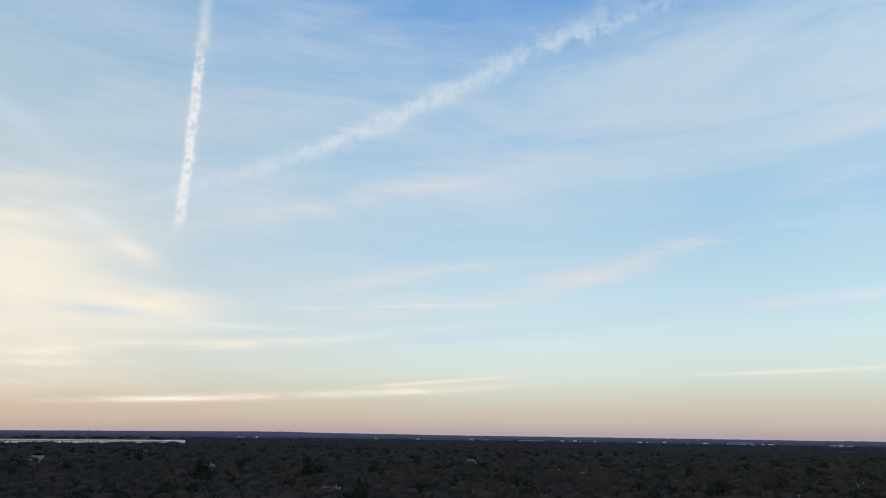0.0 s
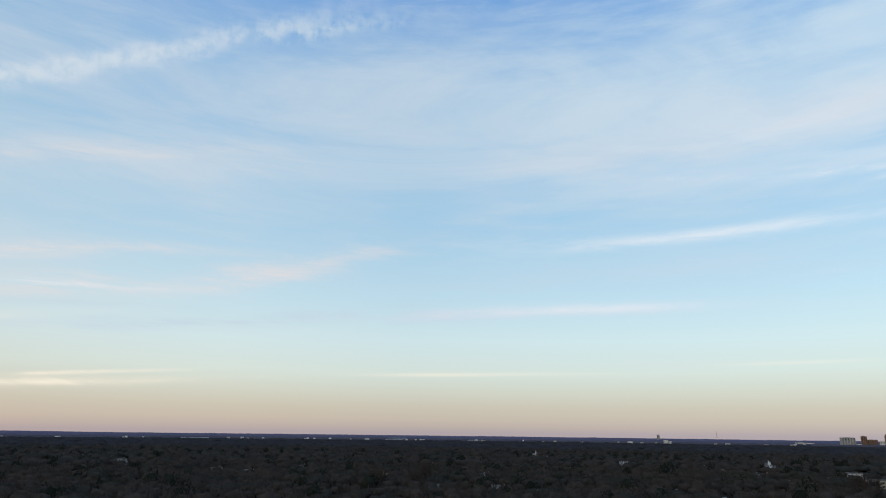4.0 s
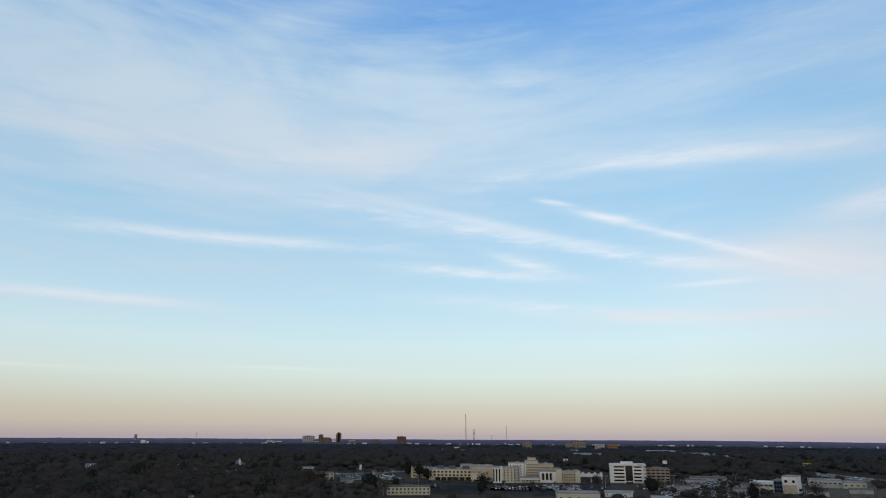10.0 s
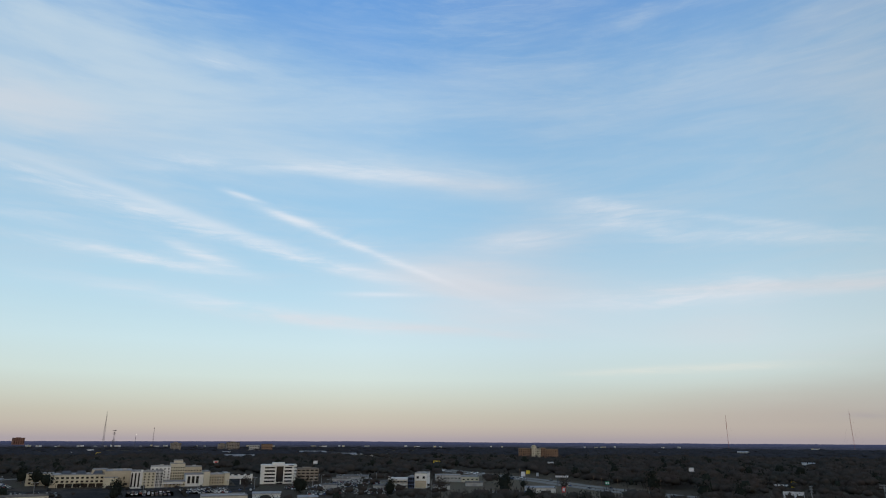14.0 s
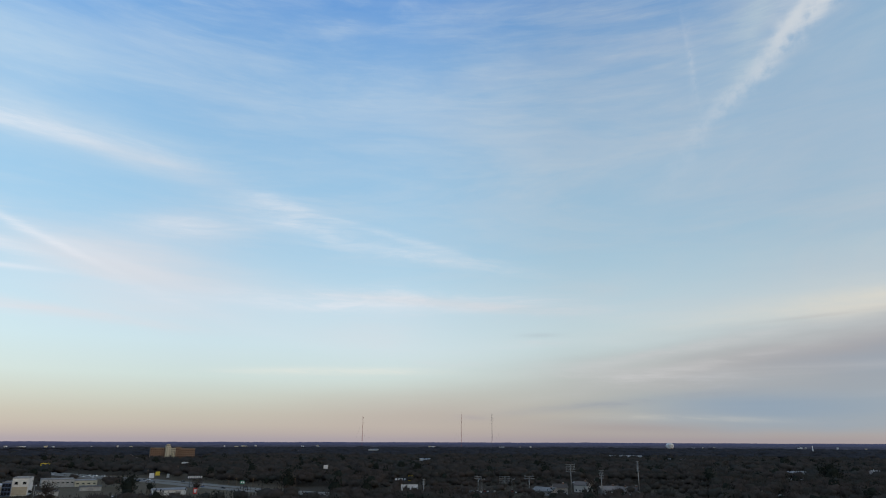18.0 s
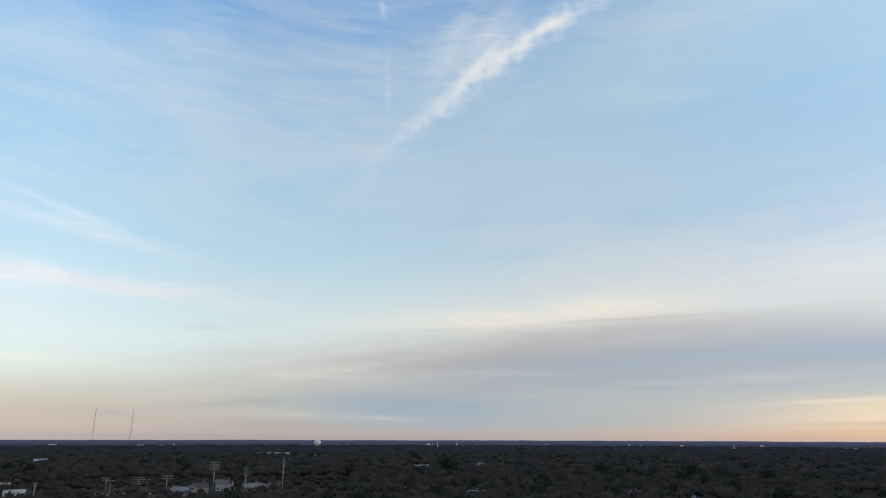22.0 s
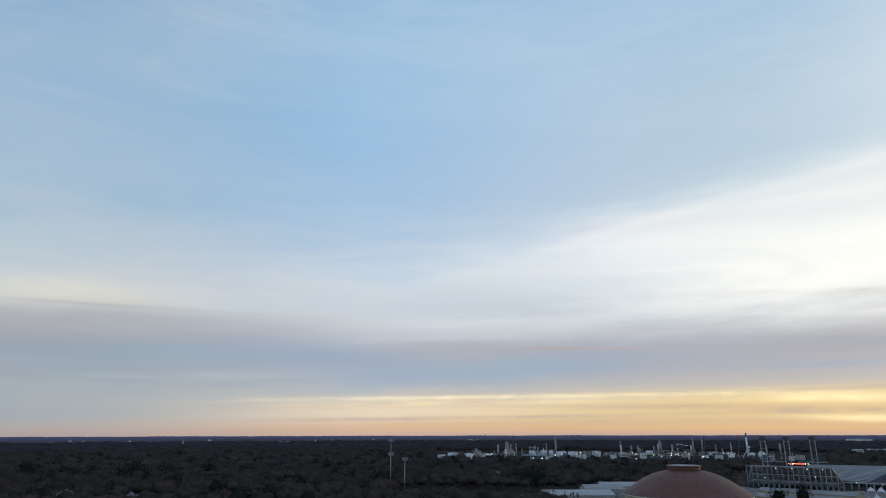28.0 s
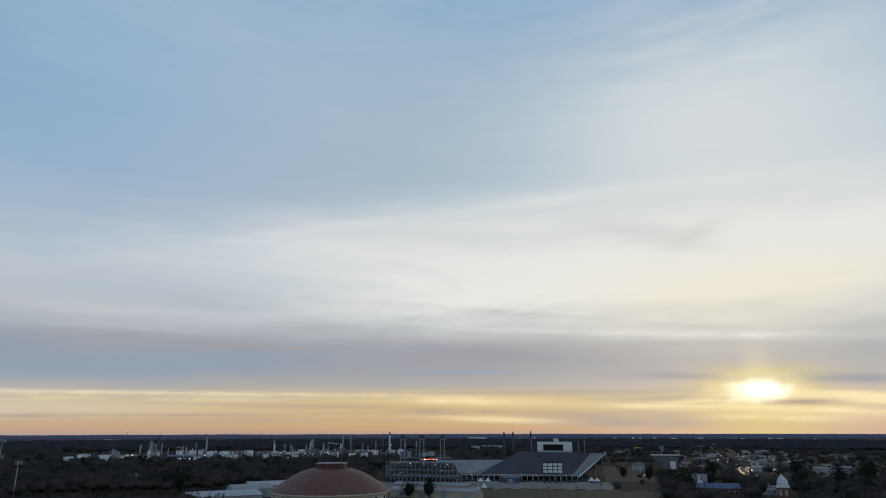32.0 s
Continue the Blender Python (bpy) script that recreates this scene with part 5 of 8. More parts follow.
def crown_tris(rng, n, rx, rz, zc, size, core, lumps=5, twiggy=False):
    """Points and triangles of a ragged crown: an uneven core and loose tufts round several lumps."""
    verts, tris = [], []
    centres = [np.array([rng.normal(0, rx * 0.42), rng.normal(0, rx * 0.42), zc + rng.normal(0, rz * 0.38)]) for _ in range(lumps)]
    if core:
        t = (1 + 5 ** 0.5) / 2
        ico = np.array([(-1, t, 0), (1, t, 0), (-1, -t, 0), (1, -t, 0), (0, -1, t), (0, 1, t), (0, -1, -t), (0, 1, -t), (t, 0, -1), (t, 0, 1), (-t, 0, -1), (-t, 0, 1)]) / 1.9
        faces = ((0, 11, 5), (0, 5, 1), (0, 1, 7), (0, 7, 10), (0, 10, 11), (1, 5, 9), (5, 11, 4), (11, 10, 2), (10, 7, 6), (7, 1, 8), (3, 9, 4), (3, 4, 2), (3, 2, 6), (3, 6, 8), (3, 8, 9), (4, 9, 5), (2, 4, 11), (6, 2, 10), (8, 6, 7), (9, 8, 1))
        pts = ico * np.array([rx, rx, rz]) * core * rng.uniform(0.7, 1.2, (12, 1)) + np.array([0, 0, zc])
        verts.extend(pts)
        tris.extend(faces)
    for _ in range(n):
        c = centres[rng.integers(lumps)]
        v = rng.normal(0, 1, 3)
        v /= np.linalg.norm(v)
        p = c + v * np.array([rx, rx, rz]) * rng.uniform(0.35, 0.72)
        s = size * rng.uniform(0.5, 1.3)
        k = len(verts)
        if twiggy:
            out = np.array([v[0], v[1], abs(v[2]) + 0.9]) + rng.normal(0, 0.25, 3)
            side = np.cross(out, rng.normal(0, 1, 3))
            side *= s * 0.34 / np.linalg.norm(side)
            verts.extend([p - side, p + side, p + out * s])
        else:
            a, b = rng.normal(0, 1, 3), rng.normal(0, 1, 3)
            verts.extend([p + a * s * 0.5, p + b * s * 0.5, p - (a + b) * s * 0.35])
        tris.append((k, k + 1, k + 2))
    return np.array(verts), np.array(tris)


def trunk_mesh(rng, h, r, material, limbs=6, spread=3.0, start=0.35):
    """A tapered trunk with rising limbs."""
    bm = bmesh.new()
    tube(bm, 0, 0, 0, h, r, r * 0.25, 7)
    for i in range(limbs):
        f = start + (0.9 - start) * i / limbs
        a = rng.uniform(0, 6.28)
        base = Vector((0, 0, h * f))
        mid = base + Vector((math.cos(a), math.sin(a), 0.7)) * spread * rng.uniform(0.5, 0.9)
        rod(bm, base, mid, r * 0.4 * (1 - f * 0.6), 5)
        for k in range(2):
            b = a + rng.uniform(-0.9, 0.9)
            rod(bm, mid, mid + Vector((math.cos(b), math.sin(b), 0.9)) * spread * rng.uniform(0.4, 0.8), r * 0.2 * (1 - f * 0.5), 4)
    me = bpy.data.meshes.new("trunk")
    bm.to_mesh(me)
    bm.free()
    me.materials.append(material)
    return me


tree_rng = np.random.default_rng(21)
EVERGREEN = []
for k in range(4):
    ev, et = crown_tris(tree_rng, 620, 4.8, 6.2, 6.9, 0.8, 0.85, 9)
    EVERGREEN.append((trunk_mesh(tree_rng, 11.0, 0.38, BARK, 7, 3.0), mesh_from("crown", ev, et, [NEEDLES])))
BARE = []
for k in range(3):
    ev, et = crown_tris(tree_rng, 520, 4.6, 4.6, 8.5, 0.8, 0.0, 10, True)
    BARE.append((trunk_mesh(tree_rng, 10.5, 0.36, PALE_BARK if k == 2 else BARK, 14, 4.2, 0.25), mesh_from("crown", ev, et, [TWIGS])))
tree_count = 0


def tree(az, d, size=1.0, bare=False):
    """A tree that stands out from the woods; size 1 is 13 m high."""
    global tree_count
    kinds = BARE if bare else EVERGREEN
    trunk, crown = kinds[tree_count % len(kinds)]
    tree_count += 1
    label = "bare pale-limbed winter tree with fine twigs" if bare else "dense dark evergreen tree with a ragged round crown"
    base = thing("tree", label, "tree", az, d, 0, tree_count * 77.0, "single trees")
    base.scale = (size, size, size)
    for nm, me in (("trunk", trunk), ("crown", crown)):
        shared(nm, me, base, Matrix())


# ---- roads, lots, water ----
CLEARINGS = [(318, 339.5, 1720, 2760), (66.5, 82.5, 440, 790), (83, 88.5, 470, 730), (60.5, 68, 560, 830), (76, 84, 430, 640), (88.4, 92.2, 590, 720), (225, 249, 250, 740),
             (212, 227, 250, 470), (198, 216, 430, 500), (244.3, 248.5, 560, 860), (201.5, 232, 915, 1460), (250.8, 254.6, 440, 540), (256.6, 258.2, 400, 510), (249, 251.5, 740, 900), (139, 146, 455, 530), (104.5, 109, 480, 640), (99.5, 119.5, 455, 640), (198, 212, 400, 470)]
TOWN = [(60, 100, 300, 760), (124, 150, 450, 700), (244, 268, 560, 1500), (66, 100, 1900, 2700)]
highway = [spot(*p) for p in ((90, 1750), (94, 1290), (97.8, 1020), (100.7, 895), (103.3, 825), (107.3, 728), (110.3, 655), (113.5, 602), (117, 565), (122, 530))]
bank = [spot(*p) for p in ((100.5, 830), (103.3, 755), (107.3, 668), (110.3, 600), (113.5, 556), (117, 520))]
avenue = [spot(*p) for p in ((253.2, 1500), (253.4, 1250), (254.0, 980), (255.0, 740), (257.5, 600))]
street = [spot(*p) for p in ((82.6, 520), (83.0, 640), (82.2, 780), (80.5, 950))]
farm_road = [spot(*p) for p in ((199, 465), (205, 470), (210, 480), (215, 520))]
crossway = [spot(*p) for p in ((52, 760), (57, 765), (62, 790), (68, 860), (74, 930))]
ROAD_LINES = []
for line, half in ((highway, 26), (bank, 34), (avenue, 20), (street, 16), (farm_road, 14), (crossway, 12)):
    ROAD_LINES += [((a.x, a.y), (b.x, b.y), half) for a, b in zip(line, line[1:])]
patch("grass_bank", 98.5, 116.5, 470, 890, 0.02, DRY_GRASS, "dry winter grass on the bank of the motorway", "grass")
strip("road", highway, 32, 0.30, CONCRETE_ROAD, "pale divided motorway curving between woods", "road")
strip("median", highway, 4, 0.34, DRY_GRASS, "grass median strip of the motorway", "median")
strip("road", avenue, 22, 0.14, ASPHALT, "wide avenue lined with shops and lamps", "road")
strip("road", street, 16, 0.14, ASPHALT, "dark street between the hospital and the offices", "road")
strip("road", farm_road, 8, 0.14, CONCRETE_ROAD, "pale narrow road through bare woods", "road")
strip("road", crossway, 14, 0.14, CONCRETE_ROAD, "pale road running past the car park", "road")
patch("field", 226, 248.8, 300, 516, 0.02, DRY_GRASS, "brown winter grass field before the stadium", "grass")
patch("field", 244.4, 248.3, 604, 850, 0.02, DRY_GRASS, "brown winter grass field beside the stadium", "grass")
patch("forecourt", 225.4, 245, 520, 588, 0.06, CONCRETE_ROAD, "worn pale paving round the stadium", "pavement")
patch("forecourt", 226, 243, 592, 735, 0.06, ASPHALT, "dark ground inside the stadium", "pavement")
patch("yard", 201.6, 232, 935, 1455, 0.03, ASPHALT, "bare gravel yard of the refinery", "yard")
patch("yard", 66.4, 83, 520, 655, 0.05, ASPHALT, "asphalt forecourts of the hospital", "car park")
patch("lake", 316, 339.6, 1570, 2740, 0.25, LAKE, "still grey lake reflecting the evening sky", "water")
rng_road = random.Random(4)
for line, n in ((highway, 26), (avenue, 34), (street, 10), (crossway, 6)):
    for i in range(n):
        k = rng_road.randrange(len(line) - 1)
        f, side = rng_road.random(), rng_road.choice((-1, 1))
        p = line[k].lerp(line[k + 1], f)
        along = (line[k + 1] - line[k]).normalized()
        wide = 9.5 if line is highway else 4.5
        q = p + Vector((along.y, -along.x, 0)) * side * wide * rng_road.uniform(0.6, 1.1)
        car(q.x, q.y, math.degrees(math.atan2(along.y, along.x)) + (0 if side > 0 else 180), rng_road.randrange(2))
car_lot(64.3, 680, 66, 95, 4, 9, 0.85)
car_lot(68.3, 580, 34, 30, 0, 3, 0.75)
car_lot(80.2, 572, 40, 52, 6, 5, 0.85)
car_lot(75.9, 560, 34, 44, 0, 4, 0.7)
car_lot(90.0, 628, 44, 70, -20, 6, 0.75)
car_lot(92.7, 660, 36, 66, 10, 6, 0.7)
car_lot(87.3, 600, 30, 30, 0, 3, 0.6)
car_lot(256.3, 800, 60, 40, 0, 3, 0.6)
car_lot(251.4, 860, 44, 36, 0, 3, 0.6)
car_lot(132.5, 560, 50, 18, 0, 2, 0.4)
car_lot(104.5, 560, 30, 16, 0, 2, 0.7)
car_lot(91.7, 545, 58, 52, -8, 6, 0.9)
car_lot(89.2, 540, 26, 40, 4, 4, 0.8)


def joined_cars(places):
    """The remaining parked cars, as one object."""
    bm = bmesh.new()
    for x, y, heading in places:
        n = len(bm.verts)
        box(bm, -2.2, 2.2, -0.9, 0.9, 0.3, 1.0)
        box(bm, -1.3, 1.1, -0.8, 0.8, 1.0, 1.5, 1)
        box(bm, -1.1, 0.8, -0.75, 0.75, 1.5, 1.56)
        bm.verts.ensure_lookup_table()
        bmesh.ops.transform(bm, matrix=pose(x, y, 0.06, 0, 0, heading), verts=bm.verts[n:])
    tagged(part("parked_cars", bm, [CAR_PAINT_MANY, GLASS]), "many parked cars packed on distant car parks", "cars", kind="stuff")


joined_cars(spare_cars)


def bridge():
    base = thing("bridge", "long low concrete bridge on many piers across the lake", "bridge", 329, 2150, 0, -9)
    bm = bmesh.new()
    box(bm, -420, 330, -6, 6, 4.2, 5.4)
    part("deck", bm, GREY_WALL, base)
    for y in (-6.1, 5.8):
        bm = bmesh.new()
        box(bm, -420, 330, y, y + 0.3, 5.4, 6.3)
        part("parapet", bm, GREY_WALL, base)
    bm = bmesh.new()
    box(bm, -1.4, 1.4, -6.5, 6.5, 3.0, 4.2)
    for y in (-4.5, 0, 4.5):
        tube(bm, 0, y, -1, 3.0, 0.9, 0.9, 8)
    me = bpy.data.meshes.new("pier")
    bm.to_mesh(me)
    bm.free()
    me.materials.append(GREY_WALL)
    for i in range(36):
        shared("pier", me, base, pose(-415 + i * 21, 0, 0))


bridge()


# ---- the hospital and the offices ----
def hospital():
    base = thing("hospital", "cream and white hospital of several joined wings", "hospital", 74.9, 656)
    base.scale = (0.975, 1.0, 0.79)
    keep_open(75, 660, 90, 90, 90)
    wing(base, -94, -74, 58, 80, 13, CREAM_WALL, PALE_ROOF, 3, 3, 2.0, 2.0, 2.0, 3.8)
    bm = bmesh.new()
    box(bm, -73.9, -71.4, 48, 66, 0, 12.5)
    part("glass_stair_tower", bm, GLASS, base, "dark glass stair tower")
    wing(base, -71.3, -27.8, 26, 62, 13.0, CREAM_WALL, PALE_ROOF, 2, 11, 2.2, 2.0, 5.2, 3.9)
    # thin dark sheet painted in for the shade behind the ground-floor columns
    bm = bmesh.new()
    box(bm, -66, -28, 25.85, 25.97, 0.1, 3.9)
    part("undercroft", bm, GLASS, base, "dark sheet standing for the shaded open ground floor")
    for i in range(7):
        bm = bmesh.new()
        box(bm, -65.5 + i * 6.2, -64.7 + i * 6.2, 24.6, 25.4, 0, 4.4)
        part("column", bm, CREAM_WALL, base)
    bm = bmesh.new()
    box(bm, -66.5, -28, 24.2, 25.9, 4.4, 4.9)
    part("canopy", bm, CREAM_WALL, base)
    for x in (-64, -52, -38):
        bm = bmesh.new()
        vs = [bm.verts.new(p) for p in ((x, 30, 13.9), (x + 8, 30, 13.9), (x + 8, 44, 13.9), (x, 44, 13.9), (x + 1, 37, 17.2), (x + 7, 37, 17.2))]
        for f in ((0, 1, 5, 4), (2, 3, 4, 5), (3, 0, 4), (1, 2, 5)):
            bm.faces.new([vs[i] for i in f])
        part("skylight", bm, DARK_STEEL, base)
    wing(base, -40, -27.9, 44, 70, 17.4, TAN_WALL, PALE_ROOF, z0=13.2)
    wing(base, -27.6, -5.9, 18, 60, 17.0, TAN_WALL, PALE_ROOF, 1, 2, 1.2, 3.0, 8.0, 3.0)
    wing(base, -27.5, -16.3, 9, 17.9, 10.5, CREAM_WALL, PALE_ROOF)
    wing(base, -5.6, 4.0, -6, 20, 17.6, WHITE_WALL, PALE_ROOF)
    for x in (-5.2, -2.4, 0.4):
        bm = bmesh.new()
        box(bm, x, x + 1.3, -6.15, -5.97, 1.5, 16.0)
        part("window_slot", bm, GLASS, base, "dark window slot")
    bm = bmesh.new()
    box(bm, 2.0, 4.0, -7.0, -6.01, 0, 19.2)
    part("pilaster", bm, WHITE_WALL, base)
    wing(base, 4.1, 14.4, -4, 22, 16.6, CREAM_WALL, PALE_ROOF, 5, 3, 1.3, 1.4, 2.2, 2.95)
    wing(base, 14.5, 21.0, -2, 22, 17.4, GREY_WALL, PALE_ROOF, 5, 3, 1.3, 1.7, 2.0, 3.0)
    for x in (14.6, 17.6, 20.5):
        bm = bmesh.new()
        box(bm, x, x + 0.5, -2.8, -2.01, 0, 17.4)
        part("fin", bm, WHITE_WALL, base)
    wing(base, 10.5, 28.0, 25, 46, 21.0, WHITE_WALL, PALE_ROOF, 6, 5, 1.2, 1.5, 2.0, 3.1)
    wing(base, 28.1, 41.0, 34, 60, 23.6, CREAM_WALL, PALE_ROOF, 5, 6, 1.2, 1.5, 6.0, 3.1)
    wing(base, 41.1, 57.0, 38, 60, 19.6, TAN_WALL, PALE_ROOF, 4, 6, 1.2, 1.5, 5.5, 3.1)
    wing(base, 31, 39, 40, 52, 27.0, CREAM_WALL, PALE_ROOF, z0=24.4)
    wing(base, 21.2, 40.8, 2, 24, 5.4, CREAM_WALL, PALE_ROOF, 1, 7, 1.4, 1.4, 2.0, 3.0)
    wing(base, 41, 56.6, 6, 33, 12.6, WHITE_WALL, PALE_ROOF)
    for x in (42.6, 46.4, 50.2):
        bm = bmesh.new()
        box(bm, x, x + 2.4, 5.82, 5.97, 3.2, 11.0)
        part("tall_window", bm, GLASS, base, "tall dark window")
    wing(base, 56.7, 62.0, 4, 30, 15.6, CREAM_WALL, PALE_ROOF)
    wing(base, 62.1, 76.0, 12, 36, 12.0, TAN_WALL, PALE_ROOF, 3, 6, 1.0, 1.5, 2.2, 3.0)
    wing(base, 76.1, 80.5, 10, 34, 13.2, CREAM_WALL, PALE_ROOF)
    for i in range(5):
        bm = bmesh.new()
        tube(bm, 22 + i * 3.6, -3.5, 0, 4.0, 0.3, 0.3, 8)
        part("canopy_post", bm, WHITE_WALL, base)
    bm = bmesh.new()
    box(bm, 20.5, 38, -5, 1.8, 4.0, 4.7)
    part("entrance_canopy", bm, WHITE_WALL, base)
    bm = bmesh.new()
    box(bm, 80.7, 103, 16, 20, 6.6, 7.2)
    box(bm, 80.7, 103, 16, 16.25, 7.2, 9.6)
    box(bm, 80.7, 103, 19.75, 20, 7.2, 9.6)
    box(bm, 80.7, 103, 15.8, 20.2, 9.6, 10.1)
    part("footbridge", bm, WHITE_WALL, base, "white covered footbridge over the street")
    for x in (84, 90, 96, 102):
        bm = bmesh.new()
        box(bm, x - 0.9, x + 0.9, 15.6, 20.4, 10.1, 11.6)
        part("footbridge_rib", bm, WHITE_WALL, base)
    for x in (92, 102.5):
        bm = bmesh.new()
        box(bm, x - 0.4, x + 0.4, 17.4, 18.6, 0, 6.6)
        part("footbridge_pier", bm, WHITE_WALL, base)
    for x, y, z in ((-60, 50, 13.2), (-12, 40, 17.2), (8, 10, 16.8), (20, 36, 21.2), (50, 48, 19.8), (70, 24, 12.2), (34, 50, 23.8), (-20, 30, 17.2)):
        bm = bmesh.new()
        box(bm, x - 1.6, x + 1.6, y - 1.2, y + 1.2, z, z + 1.7)
        part("roof_unit", bm, STEEL, base)


def office():
    base = thing("office_building", "white five-storey office block with dark ribbon windows", "office", 85.43, 678, 0, 3)
    base.scale = (1.0, 1.0, 0.79)
    keep_open(85.43, 678, 26, 70, 30)
    bm = bmesh.new()
    box(bm, -14.5, 14.5, 1.2, 24, 0, 19.6)
    part("core", bm, GLASS, base, "dark recessed glazing")
    for k in range(6):
        z = 0.2 + k * 3.95
        w = 16.7 if k else 15.0
        if k == 5:
            z -= 0.3
        for x0, x1 in ((-w, -2.6), (4.6, w)):
            bm = bmesh.new()
            box(bm, x0, x1, 0, 1.4, z, z + 1.9)
            part("spandrel", bm, WHITE_WALL, base)
        for x in (-w, w - 1.4):
            bm = bmesh.new()
            box(bm, x, x + 1.4, 1.45, 24.5, z, z + 1.9)
            part("side_spandrel", bm, WHITE_WALL, base)
    for x0, x1 in ((-16.9, -13.2), (-3.4, -2.3), (4.3, 5.4), (12.6, 14.2)):
        bm = bmesh.new()
        box(bm, x0, x1, -0.15, 1.1, 0, 20.4)
        part("pier", bm, WHITE_WALL, base)
    bm = bmesh.new()
    box(bm, -16.9, 16.9, -0.3, 25, 20.45, 22.1)
    part("parapet", bm, WHITE_WALL, base)
    bm = bmesh.new()
    box(bm, -6, 5.5, 6, 16, 22.1, 24.6)
    part("penthouse", bm, WHITE_WALL, base)
    bm = bmesh.new()
    box(bm, -15.5, 15.5, -1.2, -0.4, 1.7, 2.4)
    part("canopy", bm, WHITE_WALL, base)
    bm = bmesh.new()
    box(bm, 9, 14, -0.42, -0.32, 20.9, 21.7)
    part("lettering_bar", bm, DARK_STEEL, base)


hospital()
office()
building("office_block", "tan four-storey office with dark window bands", "office", 87.75, 716, 22, 20, 12.0, FAR_TAN, GRAVEL_ROOF, 4, 5, 6, "", 3.2, 1.3, 2.9, 1.5)
building("clinic_annex", "long two-storey cream building with small windows", "building", 67.4, 512, 32, 13, 5.6, CREAM_WALL, GRAVEL_ROOF, 2, 11, 3, "", 1.3, 1.1, 2.4)
building("low_block", "flat-roofed cream block beside car parks", "building", 81.4, 476, 29, 20, 5.2, CREAM_WALL, PALE_ROOF, 1, 5, 4, "", 1.6, 1.6)
building("apartment_block", "low tan flats among bare reddish trees", "building", 59.3, 690, 46, 14, 6.6, TAN_WALL, GRAVEL_ROOF, 2, 12, 8, "", 1.5, 1.4, 3.0, 0, 0.25)
building("low_block", "long low cream building in bare woods", "building", 55.2, 655, 30, 14, 4.6, TAN_WALL, GRAVEL_ROOF, 1, 8, -6, "", 1.5, 1.4, 3.4, 0, 0.4)
building("low_block", "pale single-storey building by the road", "building", 58.8, 830, 22, 12, 5.5, WHITE_WALL, PALE_ROOF, 1, 5, 0)
hall(91.4, 740, 34, 14, 3.2, GRAVEL_ROOF, "long dark-roofed car dealership", -6)
hall(87.9, 478, 13, 10, 3.6, PALE_ROOF, "small pale-roofed building at the street", 5, TAN_WALL)
hall(84.6, 520, 20, 10, 3.2, PALE_ROOF, "low pale carport beside the street", 0, WHITE_WALL)


for az, d, w, turn in ((89.6, 606, 13, 8), (93.9, 592, 16, -12), (94.3, 655, 12, 5), (90.5, 700, 18, -5), (98.9, 596, 14, 10), (101.6, 640, 16, 4), (86.4, 800, 18, 6), (79.2, 880, 20, -8), (64.9, 790, 15, 6), (62.2, 640, 12, -10)):
    hall(az, d, w, 9, 3.3, GRAVEL_ROOF, "small dark-roofed shop among parked cars and bare trees", turn, GREY_WALL, 0.7, "small shops")


def make_lamp_post():
    """A car-park lamp, unlit: base, pole, arm and flat head."""
    base = new("lamp_post")
    bm = bmesh.new()
    tube(bm, 0, 0, 0, 0.8, 0.35, 0.35, 8)
    part("base", bm, GREY_WALL, base)
    bm = bmesh.new()
    tube(bm, 0, 0, 0.8, 10.0, 0.16, 0.11, 6)
    part("pole", bm, STEEL, base)
    bm = bmesh.new()
    box(bm, -1.6, 1.6, -0.06, 0.06, 9.9, 10.05)
    part("arm", bm, STEEL, base)
    for x in (-1.9, 1.9):
        bm = bmesh.new()
        box(bm, x - 0.45, x + 0.45, -0.25, 0.25, 9.85, 10.12)
        part("lamp_head", bm, WHITE_PAINT, base)
    return tagged(base, "unlit steel car-park lamp with two flat heads", "lamp", "car-park lamps")


first_post = None
for az, d in ((63.2, 700), (64.6, 730), (66.0, 690), (68.2, 590), (75.4, 575), (77.0, 590), (79.3, 590), (80.8, 600), (81.5, 570), (83.6, 610), (86.6, 640), (88.2, 600), (88.9, 640), (89.6, 570), (90.6, 640),
              (91.2, 590), (92.0, 650), (92.8, 580), (93.4, 690), (94.6, 610), (98.0, 560), (250.6, 800), (251.6, 900), (255.9, 820), (256.8, 860), (132.0, 575), (134.5, 580)):
    post_at = Matrix.Translation(spot(az, d)) @ Matrix.Rotation(radians(7 * az), 4, "Z")
    if first_post is None:
        first_post = make_lamp_post()
        first_post.matrix_world = post_at
    else:
        copy_thing(first_post, post_at)


